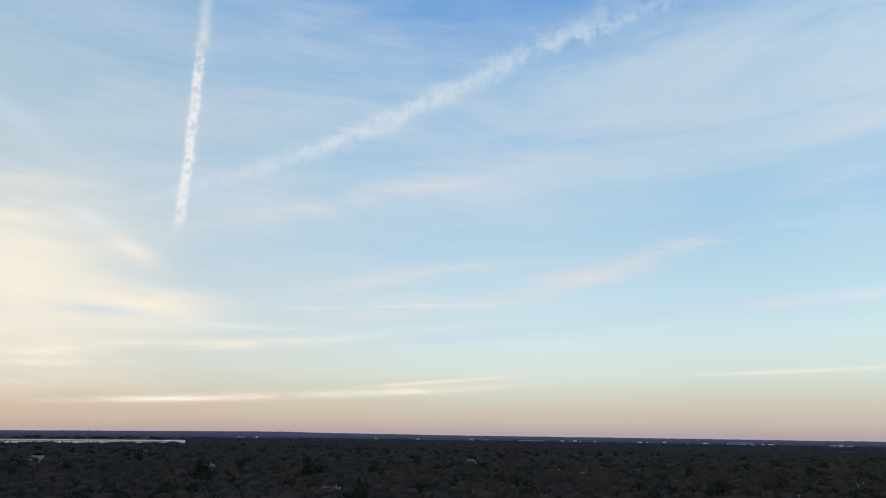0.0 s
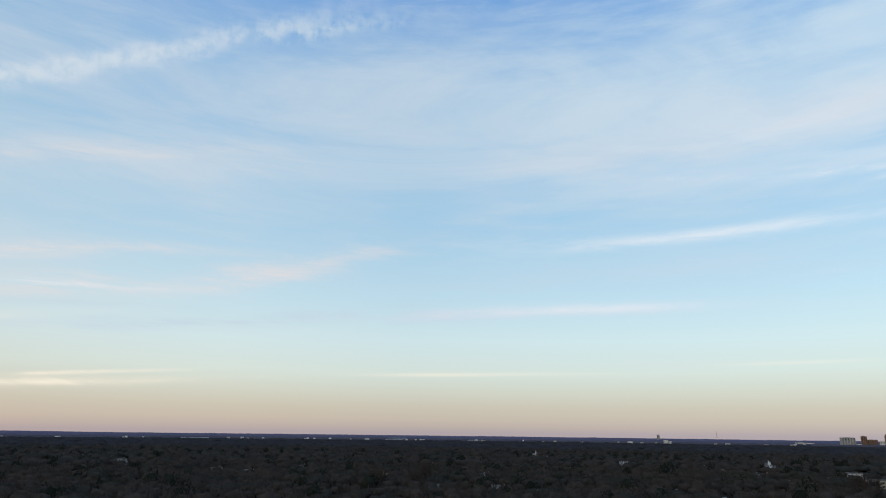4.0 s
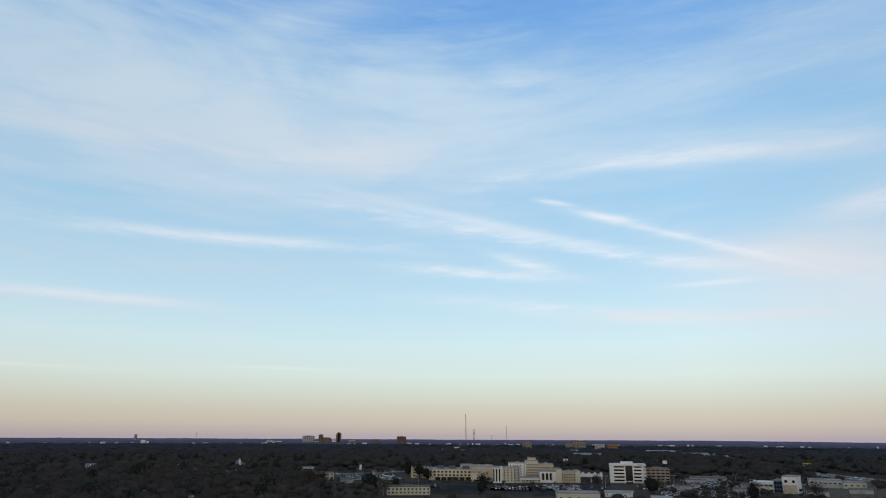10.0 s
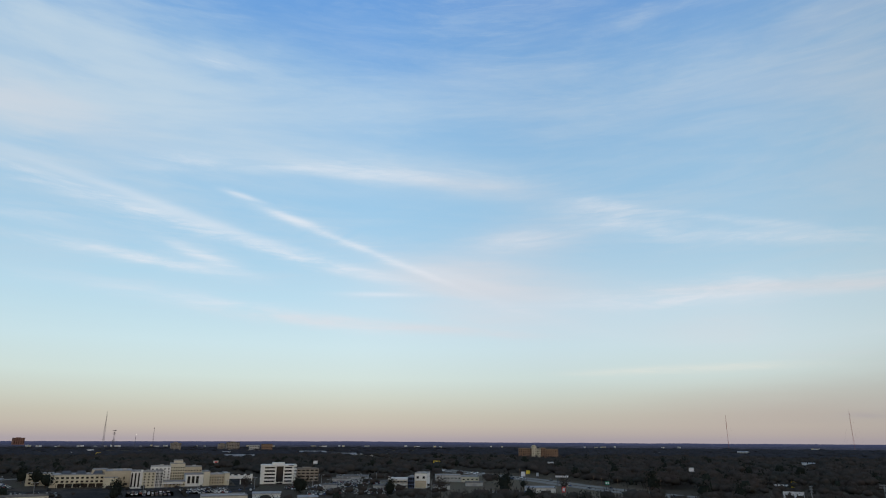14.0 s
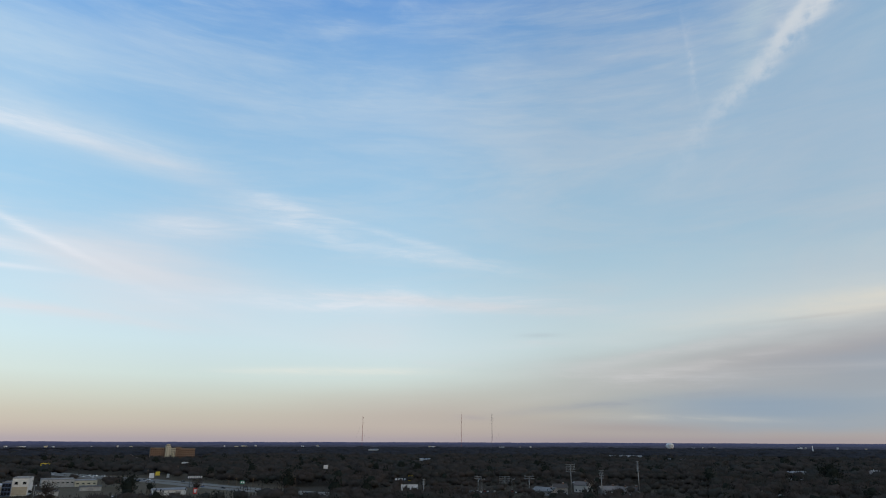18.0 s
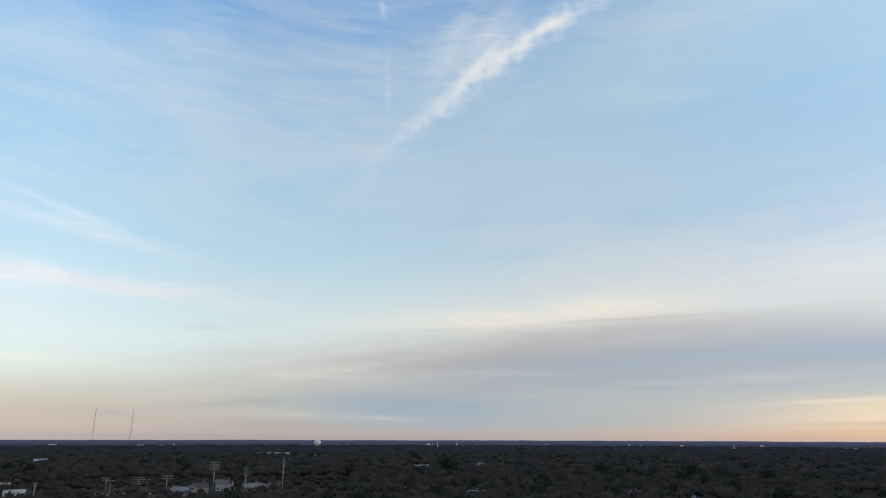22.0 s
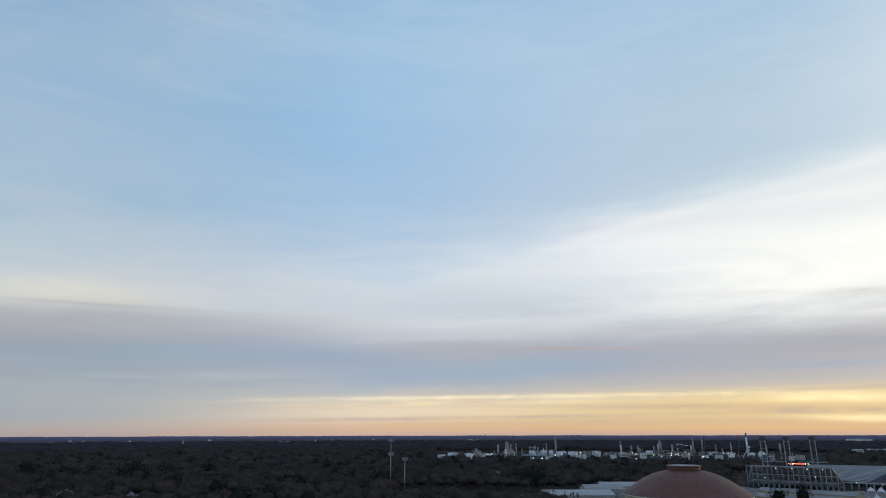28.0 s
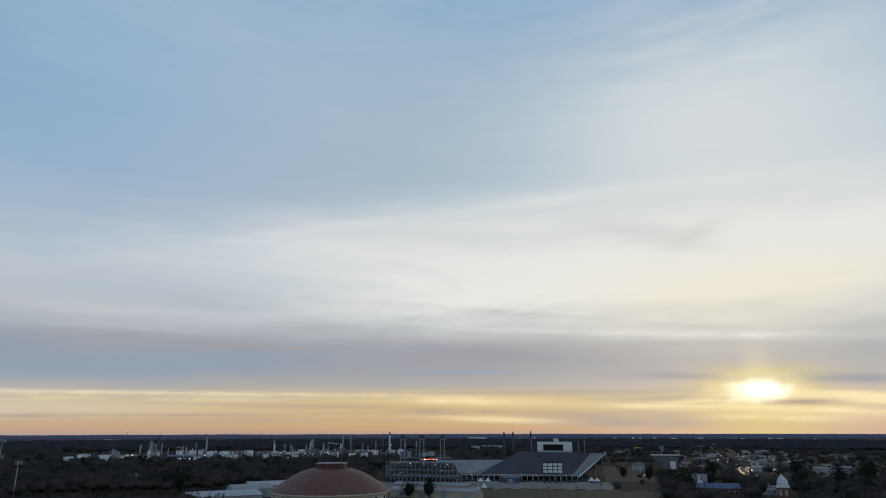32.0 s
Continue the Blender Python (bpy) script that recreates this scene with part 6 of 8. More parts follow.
def clinic():
    base = thing("clinic", "white and tan banded clinic with a glazed corner", "clinic", 96.4, 612, 0, -8)
    base.scale = (1.0, 1.0, 0.86)
    keep_open(96.4, 612, 28, 70, 40)
    for k, (z0, z1, wall) in enumerate(((0, 3.0, TAN_WALL), (3.0, 4.6, WHITE_WALL), (4.6, 7.6, TAN_WALL), (7.6, 9.4, WHITE_WALL))):
        bm = bmesh.new()
        box(bm, -22, -4, k * 0.05, 22, z0, z1 - 0.02)
        part("wall_band", bm, wall, base)
    for z in (1.2, 5.6):
        for i in range(5):
            shared("window", window_mesh(2.4, 1.3, WHITE_PAINT), base, pose(-20 + i * 3.4, -0.05, z))
    wing(base, -3.9, 2.0, -1.5, 20, 11.0, BLUE_STEEL, PALE_ROOF, 3, 3, 1.7, 2.6, 0.8, 3.4)
    wing(base, 2.1, 13, 0, 24, 14.5, WHITE_WALL, PALE_ROOF, 1, 2, 2.2, 2.2, 9.5, 3)
    bm = bmesh.new()
    box(bm, 2.6, 12.5, -0.2, -0.02, 0.5, 7.5)
    part("tan_panel", bm, TAN_WALL, base)
    hall_base = thing("warehouse", "long pale-roofed warehouse with tan walls", "warehouse", 100.0, 700, 0, 4)
    hall_base.scale = (1.0, 1.0, 0.75)
    keep_open(100, 700, 30, 80, 40)
    wing(hall_base, -20, 6, 0, 24, 8.5, GREY_WALL, PALE_ROOF, 1, 7, 2.0, 1.2, 4.5)
    wing(hall_base, 6.1, 24, -2, 22, 6.8, CREAM_WALL, PALE_ROOF, 1, 4, 2.0, 1.2, 3.0)
    hall(107.1, 572, 24, 12, 3.6, PALE_ROOF, "low white-roofed motel building", 10, WHITE_WALL)


clinic()


def hotel():
    base = thing("hotel", "tan and brown mid-rise hotel tower over the woods", "hotel", 107.0, 1440, 0, 6)
    keep_open(107, 1440, 60, 130, 40)
    wing(base, -41, -14, 8, 26, 24, BROWN_WALL, GRAVEL_ROOF, 6, 7, 1.8, 1.4, 3, 3.5)
    wing(base, -13.9, -4.5, 0, 24, 28, CREAM_WALL, GRAVEL_ROOF, 7, 2, 1.4, 1.4, 3, 3.5)
    wing(base, -4.4, 4.5, 2, 24, 23.4, CREAM_WALL, GRAVEL_ROOF, 6, 3, 1.8, 2.0, 3, 3.4)
    wing(base, 4.6, 15, 4, 24, 25, BROWN_WALL, GRAVEL_ROOF, 6, 3, 1.8, 1.4, 3, 3.5)
    wing(base, 15.1, 42, 8, 24, 22.6, BROWN_WALL, GRAVEL_ROOF, 5, 7, 1.8, 1.4, 3, 3.7)
    bm = bmesh.new()
    box(bm, -12, -6, 6, 14, 28.9, 30.8)
    part("lift_house", bm, CREAM_WALL, base)


hotel()

# ---- the domed arena, the stadium, the right-hand town ----
def arena():
    base = thing("arena", "round arena with a rust-red shallow dome and pale drum", "arena", 221.75, 404)
    keep_open(221.75, 404, 46, 110, 60)
    R = 34.4
    bm = bmesh.new()
    tube(bm, 0, 0, 0, 8.2, R - 1.2, R - 1.2, 64)
    part("drum", bm, CREAM_WALL, base)
    bm = bmesh.new()
    tube(bm, 0, 0, 8.2, 9.0, R, R, 64)
    part("eaves_ring", bm, CREAM_WALL, base)
    bm = bmesh.new()
    prev = None
    for k in range(15):
        f = k / 14
        r, z = R * (1 - f) + 8.7 * f, 9.0 + 12.3 * math.sin(f * math.pi / 2 * 0.92) / math.sin(math.pi / 2 * 0.92)
        ring = [bm.verts.new((r * math.cos(2 * math.pi * i / 64), r * math.sin(2 * math.pi * i / 64), z + (0.10 if i % 2 else 0))) for i in range(64)]
        if prev:
            for i in range(64):
                bm.faces.new((prev[i], prev[(i + 1) % 64], ring[(i + 1) % 64], ring[i]))
        prev = ring
    bm.faces.new(prev)
    part("dome", bm, RUST_ROOF, base, "rust-red ribbed metal dome")
    bm = bmesh.new()
    tube(bm, 0, 0, 21.0, 23.2, 8.5, 8.9, 40)
    tube(bm, 0, 0, 23.2, 23.9, 9.3, 9.1, 40)
    part("cupola", bm, RUST_ROOF, base)
    bm = bmesh.new()
    tube(bm, 0, 0, 23.9, 24.1, 8.7, 8.7, 40)
    part("cupola_roof", bm, PALE_ROOF, base)
    for i in range(44):
        if i % 4 == 3:
            continue
        a = 2 * math.pi * i / 44
        shared("window", window_mesh(2.2, 1.6, GREY_WALL), base, Matrix.Rotation(a, 4, "Z") @ pose(0, -(R - 1.2) - 0.02, 5.2))
    for az, d, w, dep, h, mat, lab in ((213.6, 430, 42, 26, 4.6, STEEL_ROOF, "grey ridged exhibition barn beside the arena"), (215.6, 470, 26, 24, 5.2, PALE_ROOF, "white-roofed barn beside the arena"), (217.0, 500, 30, 22, 5.0, STEEL_ROOF, "pale barn behind the arena")):
        hall(az, d, w, dep, h, mat, lab, 12, GREY_WALL, 2.2)
    for az, d, w, lab in ((230.2, 446, 60, "long white-roofed open livestock barn"), (230.0, 492, 58, "second long white-roofed barn by the stadium")):
        hall(az, d, w, 14, 4.4, PALE_ROOF, lab, -20, TAN_WALL, 1.6)


arena()


def stand(parent, front_l, front_r, back_l, back_r, rows, material, name="terrace_step"):
    """A raked stand: stepped rows of benches between a low front line and a high back line."""
    for k in range(rows):
        f0, f1 = k / rows, (k + 1) / rows
        a, b = front_l.lerp(back_l, f0), front_r.lerp(back_r, f0)
        c, e = front_r.lerp(back_r, f1), front_l.lerp(back_l, f1)
        zt = front_l.z + (back_l.z - front_l.z) * f1
        bm = bmesh.new()
        top = [bm.verts.new((p.x, p.y, p.z + (front_l.z + (back_l.z - front_l.z) * f1 - (front_l.z + (back_l.z - front_l.z) * q))) ) for p, q in ((a, f0), (b, f0), (c, f1), (e, f1))]
        low = [bm.verts.new(v.co - Vector((0, 0, 1.1))) for v in top]
        bm.faces.new(top)
        bm.faces.new(low[::-1])
        for i in range(4):
            j = (i + 1) % 4
            bm.faces.new((low[i], low[j], top[j], top[i]))
        bmesh.ops.recalc_face_normals(bm, faces=bm.faces)
        part(name, bm, material, parent)


def stadium():
    base = tagged(new("stadium"), "open-air stadium with steel-framed grandstands and a press box", "stadium")
    # far grandstand, behind the pitch
    stand(base, spot(233.8, 612, 3), spot(241.6, 612, 3), spot(237.6, 700, 21.4), spot(243.3, 690, 20.6), 24, PURPLE_SEATS)
    stand(base, spot(241.7, 612, 3), spot(242.4, 616, 4), spot(243.4, 690, 20.6), spot(244.6, 680, 20.2), 24, SEATS)
    # curved end stand
    stand(base, spot(231.2, 668, 3.6), spot(233.6, 640, 3.2), spot(230.4, 720, 12.5), spot(236.4, 706, 13), 14, SEATS)
    stand(base, spot(233.7, 640, 3.2), spot(234.6, 636, 3.2), spot(236.5, 706, 13), spot(237.5, 704, 20.8), 14, SEATS)
    # near stand, seen from behind: benches slope away, frame in front
    stand(base, spot(226.4, 640, 3.5), spot(232.6, 618, 3.5), spot(226.6, 604, 16.0), spot(232.0, 582, 16.4), 16, SEATS)
    for i in range(19):
        f = i / 18
        az = 226.3 + 6.3 * f
        d = 602 - 24 * f
        h = 16.0 if f < 0.9 else 16.0 - 7 * (f - 0.9) / 0.1
        bm = bmesh.new()
        p, q, r = spot(az, d), spot(az, d + 14), spot(az, d + 27)
        rod(bm, p, p + Vector((0, 0, h)), 0.32)
        rod(bm, q, q + Vector((0, 0, h * 0.68)), 0.3)
        rod(bm, r, r + Vector((0, 0, h * 0.4)), 0.3)
        rod(bm, p + Vector((0, 0, h * 0.97)), r + Vector((0, 0, h * 0.4)), 0.3)
        part("raker_frame", bm, STEEL, base)
        if i < 18:
            az2, d2 = 226.3 + 6.3 * (i + 1) / 18, 602 - 24 * (i + 1) / 18
            p2 = spot(az2, d2)
            bm = bmesh.new()
            bm.free()
            bars = [(p + Vector((0, 0, z)), p2 + Vector((0, 0, z)), 0.2, "rail") for z in (4.5, 8.5, 12.5, 15.4) if f < 0.85]
            bars += [(p, p2 + Vector((0, 0, 8.5)), 0.16, "brace"), (p + Vector((0, 0, 8.5)), p2, 0.16, "brace")]
            for a, b, r, bar_name in bars:
                bm = bmesh.new()
                rod(bm, a, b, r)
                part(bar_name, bm, STEEL, base)
    for z in (5.0, 9.5):
        bm = bmesh.new()
        a, b = spot(226.6, 606), spot(232.3, 584)
        n = Vector((b.y - a.y, a.x - b.x, 0)).normalized() * -7
        vs = [bm.verts.new(v) for v in (a + Vector((0, 0, z)), b + Vector((0, 0, z)), b + n + Vector((0, 0, z)), a + n + Vector((0, 0, z)))]
        lo = [bm.verts.new(v.co - Vector((0, 0, 0.4))) for v in vs]
        bm.faces.new(vs)
        bm.faces.new(lo[::-1])
        for i in range(4):
            bm.faces.new((lo[i], lo[(i + 1) % 4], vs[(i + 1) % 4], vs[i]))
        bmesh.ops.recalc_face_normals(bm, faces=bm.faces)
        part("concourse", bm, GREY_WALL, base)
    # wall under the far stand with its lit doorways
    for i in range(22):
        az = 232.6 + 9.6 * i / 21
        bm = bmesh.new()
        p = spot(az, 605)
        rod(bm, p, p + Vector((0, 0, 4.4)), 0.4)
        part("concourse_post", bm, GREY_WALL, base)
    bm = bmesh.new()
    a, b = spot(232.6, 606), spot(242.2, 606)
    rod(bm, a + Vector((0, 0, 4.6)), b + Vector((0, 0, 4.6)), 0.6)
    part("concourse_beam", bm, GREY_WALL, base)
    # back frame of the far stand on its open end
    for k in range(4):
        bm = bmesh.new()
        az, d = 242.6 + 0.55 * k, 618 + 20 * k
        rod(bm, spot(az, d), spot(az, d, 4 + 5.2 * k), 0.35)
        part("end_post", bm, STEEL, base)
    bm = bmesh.new()
    rod(bm, spot(242.3, 610, 3), spot(244.6, 684, 20.8), 0.5)
    part("end_raker", bm, WHITE_PAINT, base)
    # press box on top of the far stand
    box_base = spot(240.45, 694)
    m = Matrix.Translation(box_base) @ Matrix.Rotation(radians(-240.45), 4, "Z")
    for x0, x1, z0, z1, mat, nm in ((-17.5, 17.5, 20.5, 22.6, GREY_WALL, "press_box_base"), (-17.5, 17.5, 28.6, 31.0, WHITE_WALL, "press_box_fascia"), (-17.5, -11.5, 22.6, 28.6, WHITE_WALL, "press_box_end"), (8.5, 17.5, 22.6, 28.6, WHITE_WALL, "press_box_end"), (-11.5, 8.5, 22.7, 28.5, GLASS, "press_box_glazing"), (-1, 4, 31.0, 34.2, WHITE_WALL, "press_box_cabin")):
        bm = bmesh.new()
        y0 = 0.5 if mat is GLASS else 0
        box(bm, x0, x1, y0, 8, z0, z1)
        part(nm, bm, mat, base).matrix_local = m
    for x in (-9, 9):
        bm = bmesh.new()
        box(bm, x - 0.6, x + 0.6, 3, 4.2, 0, 20.5)
        part("press_box_support", bm, GREY_WALL, base).matrix_local = m
    # score board by the near end
    m = Matrix.Translation(spot(240.2, 568)) @ Matrix.Rotation(radians(-240.2), 4, "Z")
    for x in (-7.2, -2.5, 2.5, 7.2):
        bm = bmesh.new()
        box(bm, x - 0.35, x + 0.35, 0.5, 1.3, 0, 17)
        part("board_post", bm, DARK_STEEL, base).matrix_local = m
    bm = bmesh.new()
    box(bm, -8.9, 8.9, 0.1, 0.5, 7.6, 17.9)
    part("board_frame", bm, DARK_STEEL, base).matrix_local = m
    for r in range(3):
        for c in range(4):
            bm = bmesh.new()
            x, z = -8 + c * 4.05, 8.5 + r * 2.7
            box(bm, x + 0.3, x + 3.7, -0.1, 0.1, z + 0.2, z + 2.2)
            part("board_panel", bm, WHITE_WALL, base).matrix_local = m


stadium()
for az in (227.65, 229.26, 231.0):
    base = thing("light_tower", "tall two-legged steel stadium light tower", "floodlight", az, 640, group="stadium light towers")
    for x in (-1.9, 1.9):
        bm = bmesh.new()
        tube(bm, x, 0, 0, 38, 0.42, 0.32, 8)
        part("leg", bm, STEEL, base)
    for z in (12, 20, 28, 34):
        bm = bmesh.new()
        rod(bm, (-1.9, 0, z), (1.9, 0, z), 0.16)
        part("rung", bm, STEEL, base)
    bm = bmesh.new()
    box(bm, -2.3, 2.3, -0.4, 0.4, 35.2, 38.2)
    part("lamp_rack", bm, DARK_STEEL, base)
for az, d, h in ((238.55, 760, 33), (239.1, 740, 31), (242.4, 704, 32), (242.9, 704, 32)):
    base = thing("light_pole", "slim steel floodlight pole behind the grandstand", "floodlight", az, d, group="stadium light towers")
    bm = bmesh.new()
    tube(bm, 0, 0, 0, h, 0.4, 0.28, 8)
    part("pole", bm, STEEL, base)
    bm = bmesh.new()
    box(bm, -2.0, 2.0, -0.3, 0.3, h - 0.6, h + 0.4)
    part("lamp_rack", bm, DARK_STEEL, base)
for az, h in ((236.25, 40), (237.0, 40.4), (238.5, 40.8)):
    stack(az, 900, 2.6, h, DARK_STEEL, None, "tall dark brick-red chimney stack behind the stadium")
for az, d, r in ((234.2, 560, 2.5), (234.8, 560, 2.4), (234.0, 470, 2.8), (243.3, 575, 2.5), (243.75, 572, 2.5), (234.5, 500, 1.9)):
    base = thing("event_tent", "white peaked event tent beside the stadium", "tent", az, d, group="event tents")
    bm = bmesh.new()
    vs = [bm.verts.new(p) for p in ((-r, -r, 2.4), (r, -r, 2.4), (r, r, 2.4), (-r, r, 2.4))]
    peak = bm.verts.new((0, 0, 5.2))
    for i in range(4):
        bm.faces.new((vs[i], vs[(i + 1) % 4], peak))
    bm.faces.new(vs[::-1])
    part("canopy", bm, WHITE_PAINT, base)
    for x, y in ((-r, -r), (r, -r), (r, r), (-r, r)):
        bm = bmesh.new()
        tube(bm, x * 0.97, y * 0.97, 0, 2.4, 0.07, 0.07, 5)
        part("tent_pole", bm, WHITE_PAINT, base)
hall(236.7, 575, 15, 8, 4.2, BLUE_STEEL, "small blue pavilion under the grandstand", 0, BLUE_STEEL)
hall(229.6, 900, 70, 18, 7.0, GRAVEL_ROOF, "long dark-fronted grandstand roof behind the stadium", 0, DARK_STEEL, 1.0)
base = thing("lit_sign", "red and white lit advertising strip behind the stadium", "sign", 230.0, 800)
for i, (x0, x1, mat) in enumerate(((-17, -9, LAMP_RED), (-8.8, -5.5, LAMP_WHITE), (-5, 4, LAMP_RED), (4.5, 9, LAMP_WHITE), (9.5, 16, LAMP_RED))):
    bm = bmesh.new()
    box(bm, x0, x1, -0.3, 0, 9.2, 10.2)
    part("lit_panel", bm, mat, base)
for x in (-14, 0, 14):
    bm = bmesh.new()
    box(bm, x - 0.2, x + 0.2, 0, 0.3, 0, 10.0)
    part("sign_post", bm, DARK_STEEL, base)
stadium_lamps = ((227.2, 601, 14.0), (228.3, 597, 14.2), (229.4, 592, 14.3), (230.4, 588, 14.3), (231.4, 584, 14.3), (233.4, 600, 4.8), (235.0, 600, 4.6), (236.0, 600, 4.8), (237.5, 600, 4.6), (238.8, 600, 4.8), (227.5, 598, 7.0), (230.9, 585, 9.0))
for az, d, h in stadium_lamps:
    yard_lamp(az, d - 2, h, 0.24)


def chapel():
    base = thing("domed_tower", "brick tower with an arched belfry and white dome", "tower", 257.41, 468)
    keep_open(257.4, 468, 12, 80, 12)
    bm = bmesh.new()
    box(bm, -3.2, 3.2, 0, 6.4, 0, 8.2)
    part("shaft", bm, RED_WALL, base)
    bm = bmesh.new()
    box(bm, -3.7, 3.7, -0.5, 6.9, 8.2, 8.9)
    part("cornice", bm, WHITE_WALL, base)
    for x in (-1.6, 1.6):
        bm = bmesh.new()
        box(bm, x - 0.7, x + 0.7, -0.12, 0.05, 3.6, 6.6)
        tube(bm, x, 0, 6.55, 6.6, 0.7, 0.7, 12)
        part("arched_window", bm, GREY_WALL, base)
    bm = bmesh.new()
    tube(bm, 0, 3.2, 8.9, 9.6, 3.3, 3.2, 20)
    prof = [(3.1, 9.6), (3.2, 10.6), (2.9, 12.0), (2.2, 13.4), (1.2, 14.6), (0.5, 15.2), (0.18, 15.6), (0.05, 17.0)]
    for (r0, z0), (r1, z1) in zip(prof, prof[1:]):
        tube(bm, 0, 3.2, z0, z1, r0, r1, 20)
    part("dome", bm, WHITE_PAINT, base, "white painted dome with a finial")
    base = thing("school", "long brick building with a slate-blue ridged roof", "building", 252.8, 488, 0, 4)
    keep_open(252.8, 488, 16, 70, 16)
    bm = bmesh.new()
    gable_wall(bm, -12, 14, 0, 12, 0, 5.2, 2.6)
    part("wall", bm, RED_WALL, base)
    bm = bmesh.new()
    gable(bm, -12, 14, 0, 12, 5.23, 2.6, 0.6, 0.3)
    part("roof", bm, BLUE_STEEL, base)
    for i in range(7):
        shared("window", window_mesh(1.6, 2.0, WHITE_PAINT), base, pose(-10 + i * 3.6, -0.04, 1.4))
    base = thing("civic_hall", "tall grey angular grandstand hall with a broad roof", "building", 249.4, 820)
    keep_open(249.4, 820, 20, 110, 30)
    bm = bmesh.new()
    vs = [bm.verts.new(p) for p in ((-6, 0, 0), (8, 0, 0), (8, 18, 0), (-6, 18, 0), (-18, 0, 14), (13, 0, 14), (13, 18, 14), (-18, 18, 14))]
    for f in ((0, 3, 2, 1), (4, 5, 6, 7), (0, 1, 5, 4), (1, 2, 6, 5), (2, 3, 7, 6), (3, 0, 4, 7)):
        bm.faces.new([vs[i] for i in f])
    part("grandstand_body", bm, GRAVEL_ROOF, base)
    bm = bmesh.new()
    box(bm, -19, 14, -1.5, 19, 14.03, 14.9)
    part("roof", bm, GREY_WALL, base)
    bm = bmesh.new()
    box(bm, 2, 8, -2.5, -0.05, 0, 8)
    part("porch", bm, WHITE_WALL, base)


chapel()

shop_rng = random.Random(17)
for i in range(34):
    az, d = 249.5 + 13 * shop_rng.random(), shop_rng.uniform(780, 1450)
    if abs(az - 253.8) < 1.1:
        az += 2.4
    hall(round(az, 2), round(d), shop_rng.uniform(8, 14), shop_rng.uniform(8, 12), shop_rng.uniform(3.4, 4.6), shop_rng.choice((PALE_ROOF, HOUSE_ROOF, GRAVEL_ROOF, HOUSE_ROOF)), "low flat shop along the avenue with a plain front", shop_rng.uniform(-15, 15), shop_rng.choice((HOUSE_WALL, BROWN_WALL, GREY_WALL)))
for i in range(16):
    p = avenue[0].lerp(avenue[3], (i + 0.5) / 16)
    d, az = p.length, math.degrees(math.atan2(p.x, p.y)) % 360
    yard_lamp(az + (0.8 if i % 2 else -0.8) * 900 / d, d, 8.5, 0.32, LAMP_WARM if i % 3 else LAMP_WHITE)
# ---- skyline, masts, churches ----
building('skyline_block', 'grey office slab of the far skyline', 'building', 59.0, 3700, 57.6, 40.3, 40.5, GREY_WALL, GRAVEL_ROOF, 8, 5, 12, 'far skyline', 6.34, 2.28, 4.94, 2.4)
building('skyline_block', 'slim brown tower of the far skyline', 'building', 59.98, 3700, 22.7, 15.9, 46.8, BROWN_WALL, GRAVEL_ROOF, 9, 3, 12, 'far skyline', 4.16, 2.34, 5.09, 2.8)
building('skyline_block', 'broad brown block of the far skyline', 'building', 60.47, 3700, 41.3, 28.9, 32.1, BROWN_WALL, GRAVEL_ROOF, 7, 5, 12, 'far skyline', 4.54, 2.06, 4.44, 1.9)
building('skyline_block', 'low pale block of the far skyline', 'building', 61.07, 3700, 19.6, 13.7, 26.4, WHITE_WALL, GRAVEL_ROOF, 4, 3, 12, 'far skyline', 3.59, 2.97, 6.35, 1.6)
building('skyline_block', 'white low hall at the foot of the skyline', 'building', 59.69, 3700, 24.7, 17.3, 12.0, WHITE_WALL, GRAVEL_ROOF, 2, 4, 12, 'far skyline', 3.4, 2.7, 5.5, 0.7)
building('skyline_block', 'tan block of the far skyline', 'building', 62.56, 3700, 33.1, 23.2, 21.0, TAN_WALL, GRAVEL_ROOF, 4, 4, 12, 'far skyline', 4.55, 2.36, 5.0, 1.3)
building('skyline_block', 'brown block of the far skyline', 'building', 64.54, 3700, 31.0, 21.7, 20.8, BROWN_WALL, GRAVEL_ROOF, 5, 4, 12, 'far skyline', 4.26, 1.87, 3.96, 1.2)
building('skyline_block', 'red-brown hospital tower on the far skyline', 'building', 66.76, 3700, 45.3, 31.7, 39.6, RED_WALL, GRAVEL_ROOF, 7, 5, 12, 'far skyline', 4.98, 2.55, 5.51, 2.4)
building('skyline_block', 'white block beside the far skyline', 'building', 55.88, 3700, 35.6, 24.9, 15.5, WHITE_WALL, GRAVEL_ROOF, 3, 4, 12, 'far skyline', 4.9, 2.33, 4.83, 0.9)
building('skyline_block', 'low white block beside the far skyline', 'building', 56.43, 3700, 35.7, 25.0, 6.9, WHITE_WALL, GRAVEL_ROOF, 2, 4, 12, 'far skyline', 4.91, 1.55, 2.95, 0.4)
ROUND_TOWER = (61.43, 3700, 28.9, 61.3)
building('skyline_block', 'lone dark tower rising over far woods', 'building', 45.69, 4050, 13.9, 12, 43.9, GREY_WALL, GRAVEL_ROOF, 8, 2, 5, '', 4, 3, 5)
building('skyline_block', 'small pale tower over far woods', 'building', 46.57, 3300, 12, 12, 15.8, WHITE_WALL, GRAVEL_ROOF, 5, 2, 5)
# distant blocks: wall colours muted and darkened to carry the haze
building('distant_block', 'stepped tan office block in the distance', 'building', 77.37, 2600, 35.5, 17.8, 24.0, FAR_TAN, GRAVEL_ROOF, 6, 8, 8, '', 2.22, 2.09, 4.47, 4)
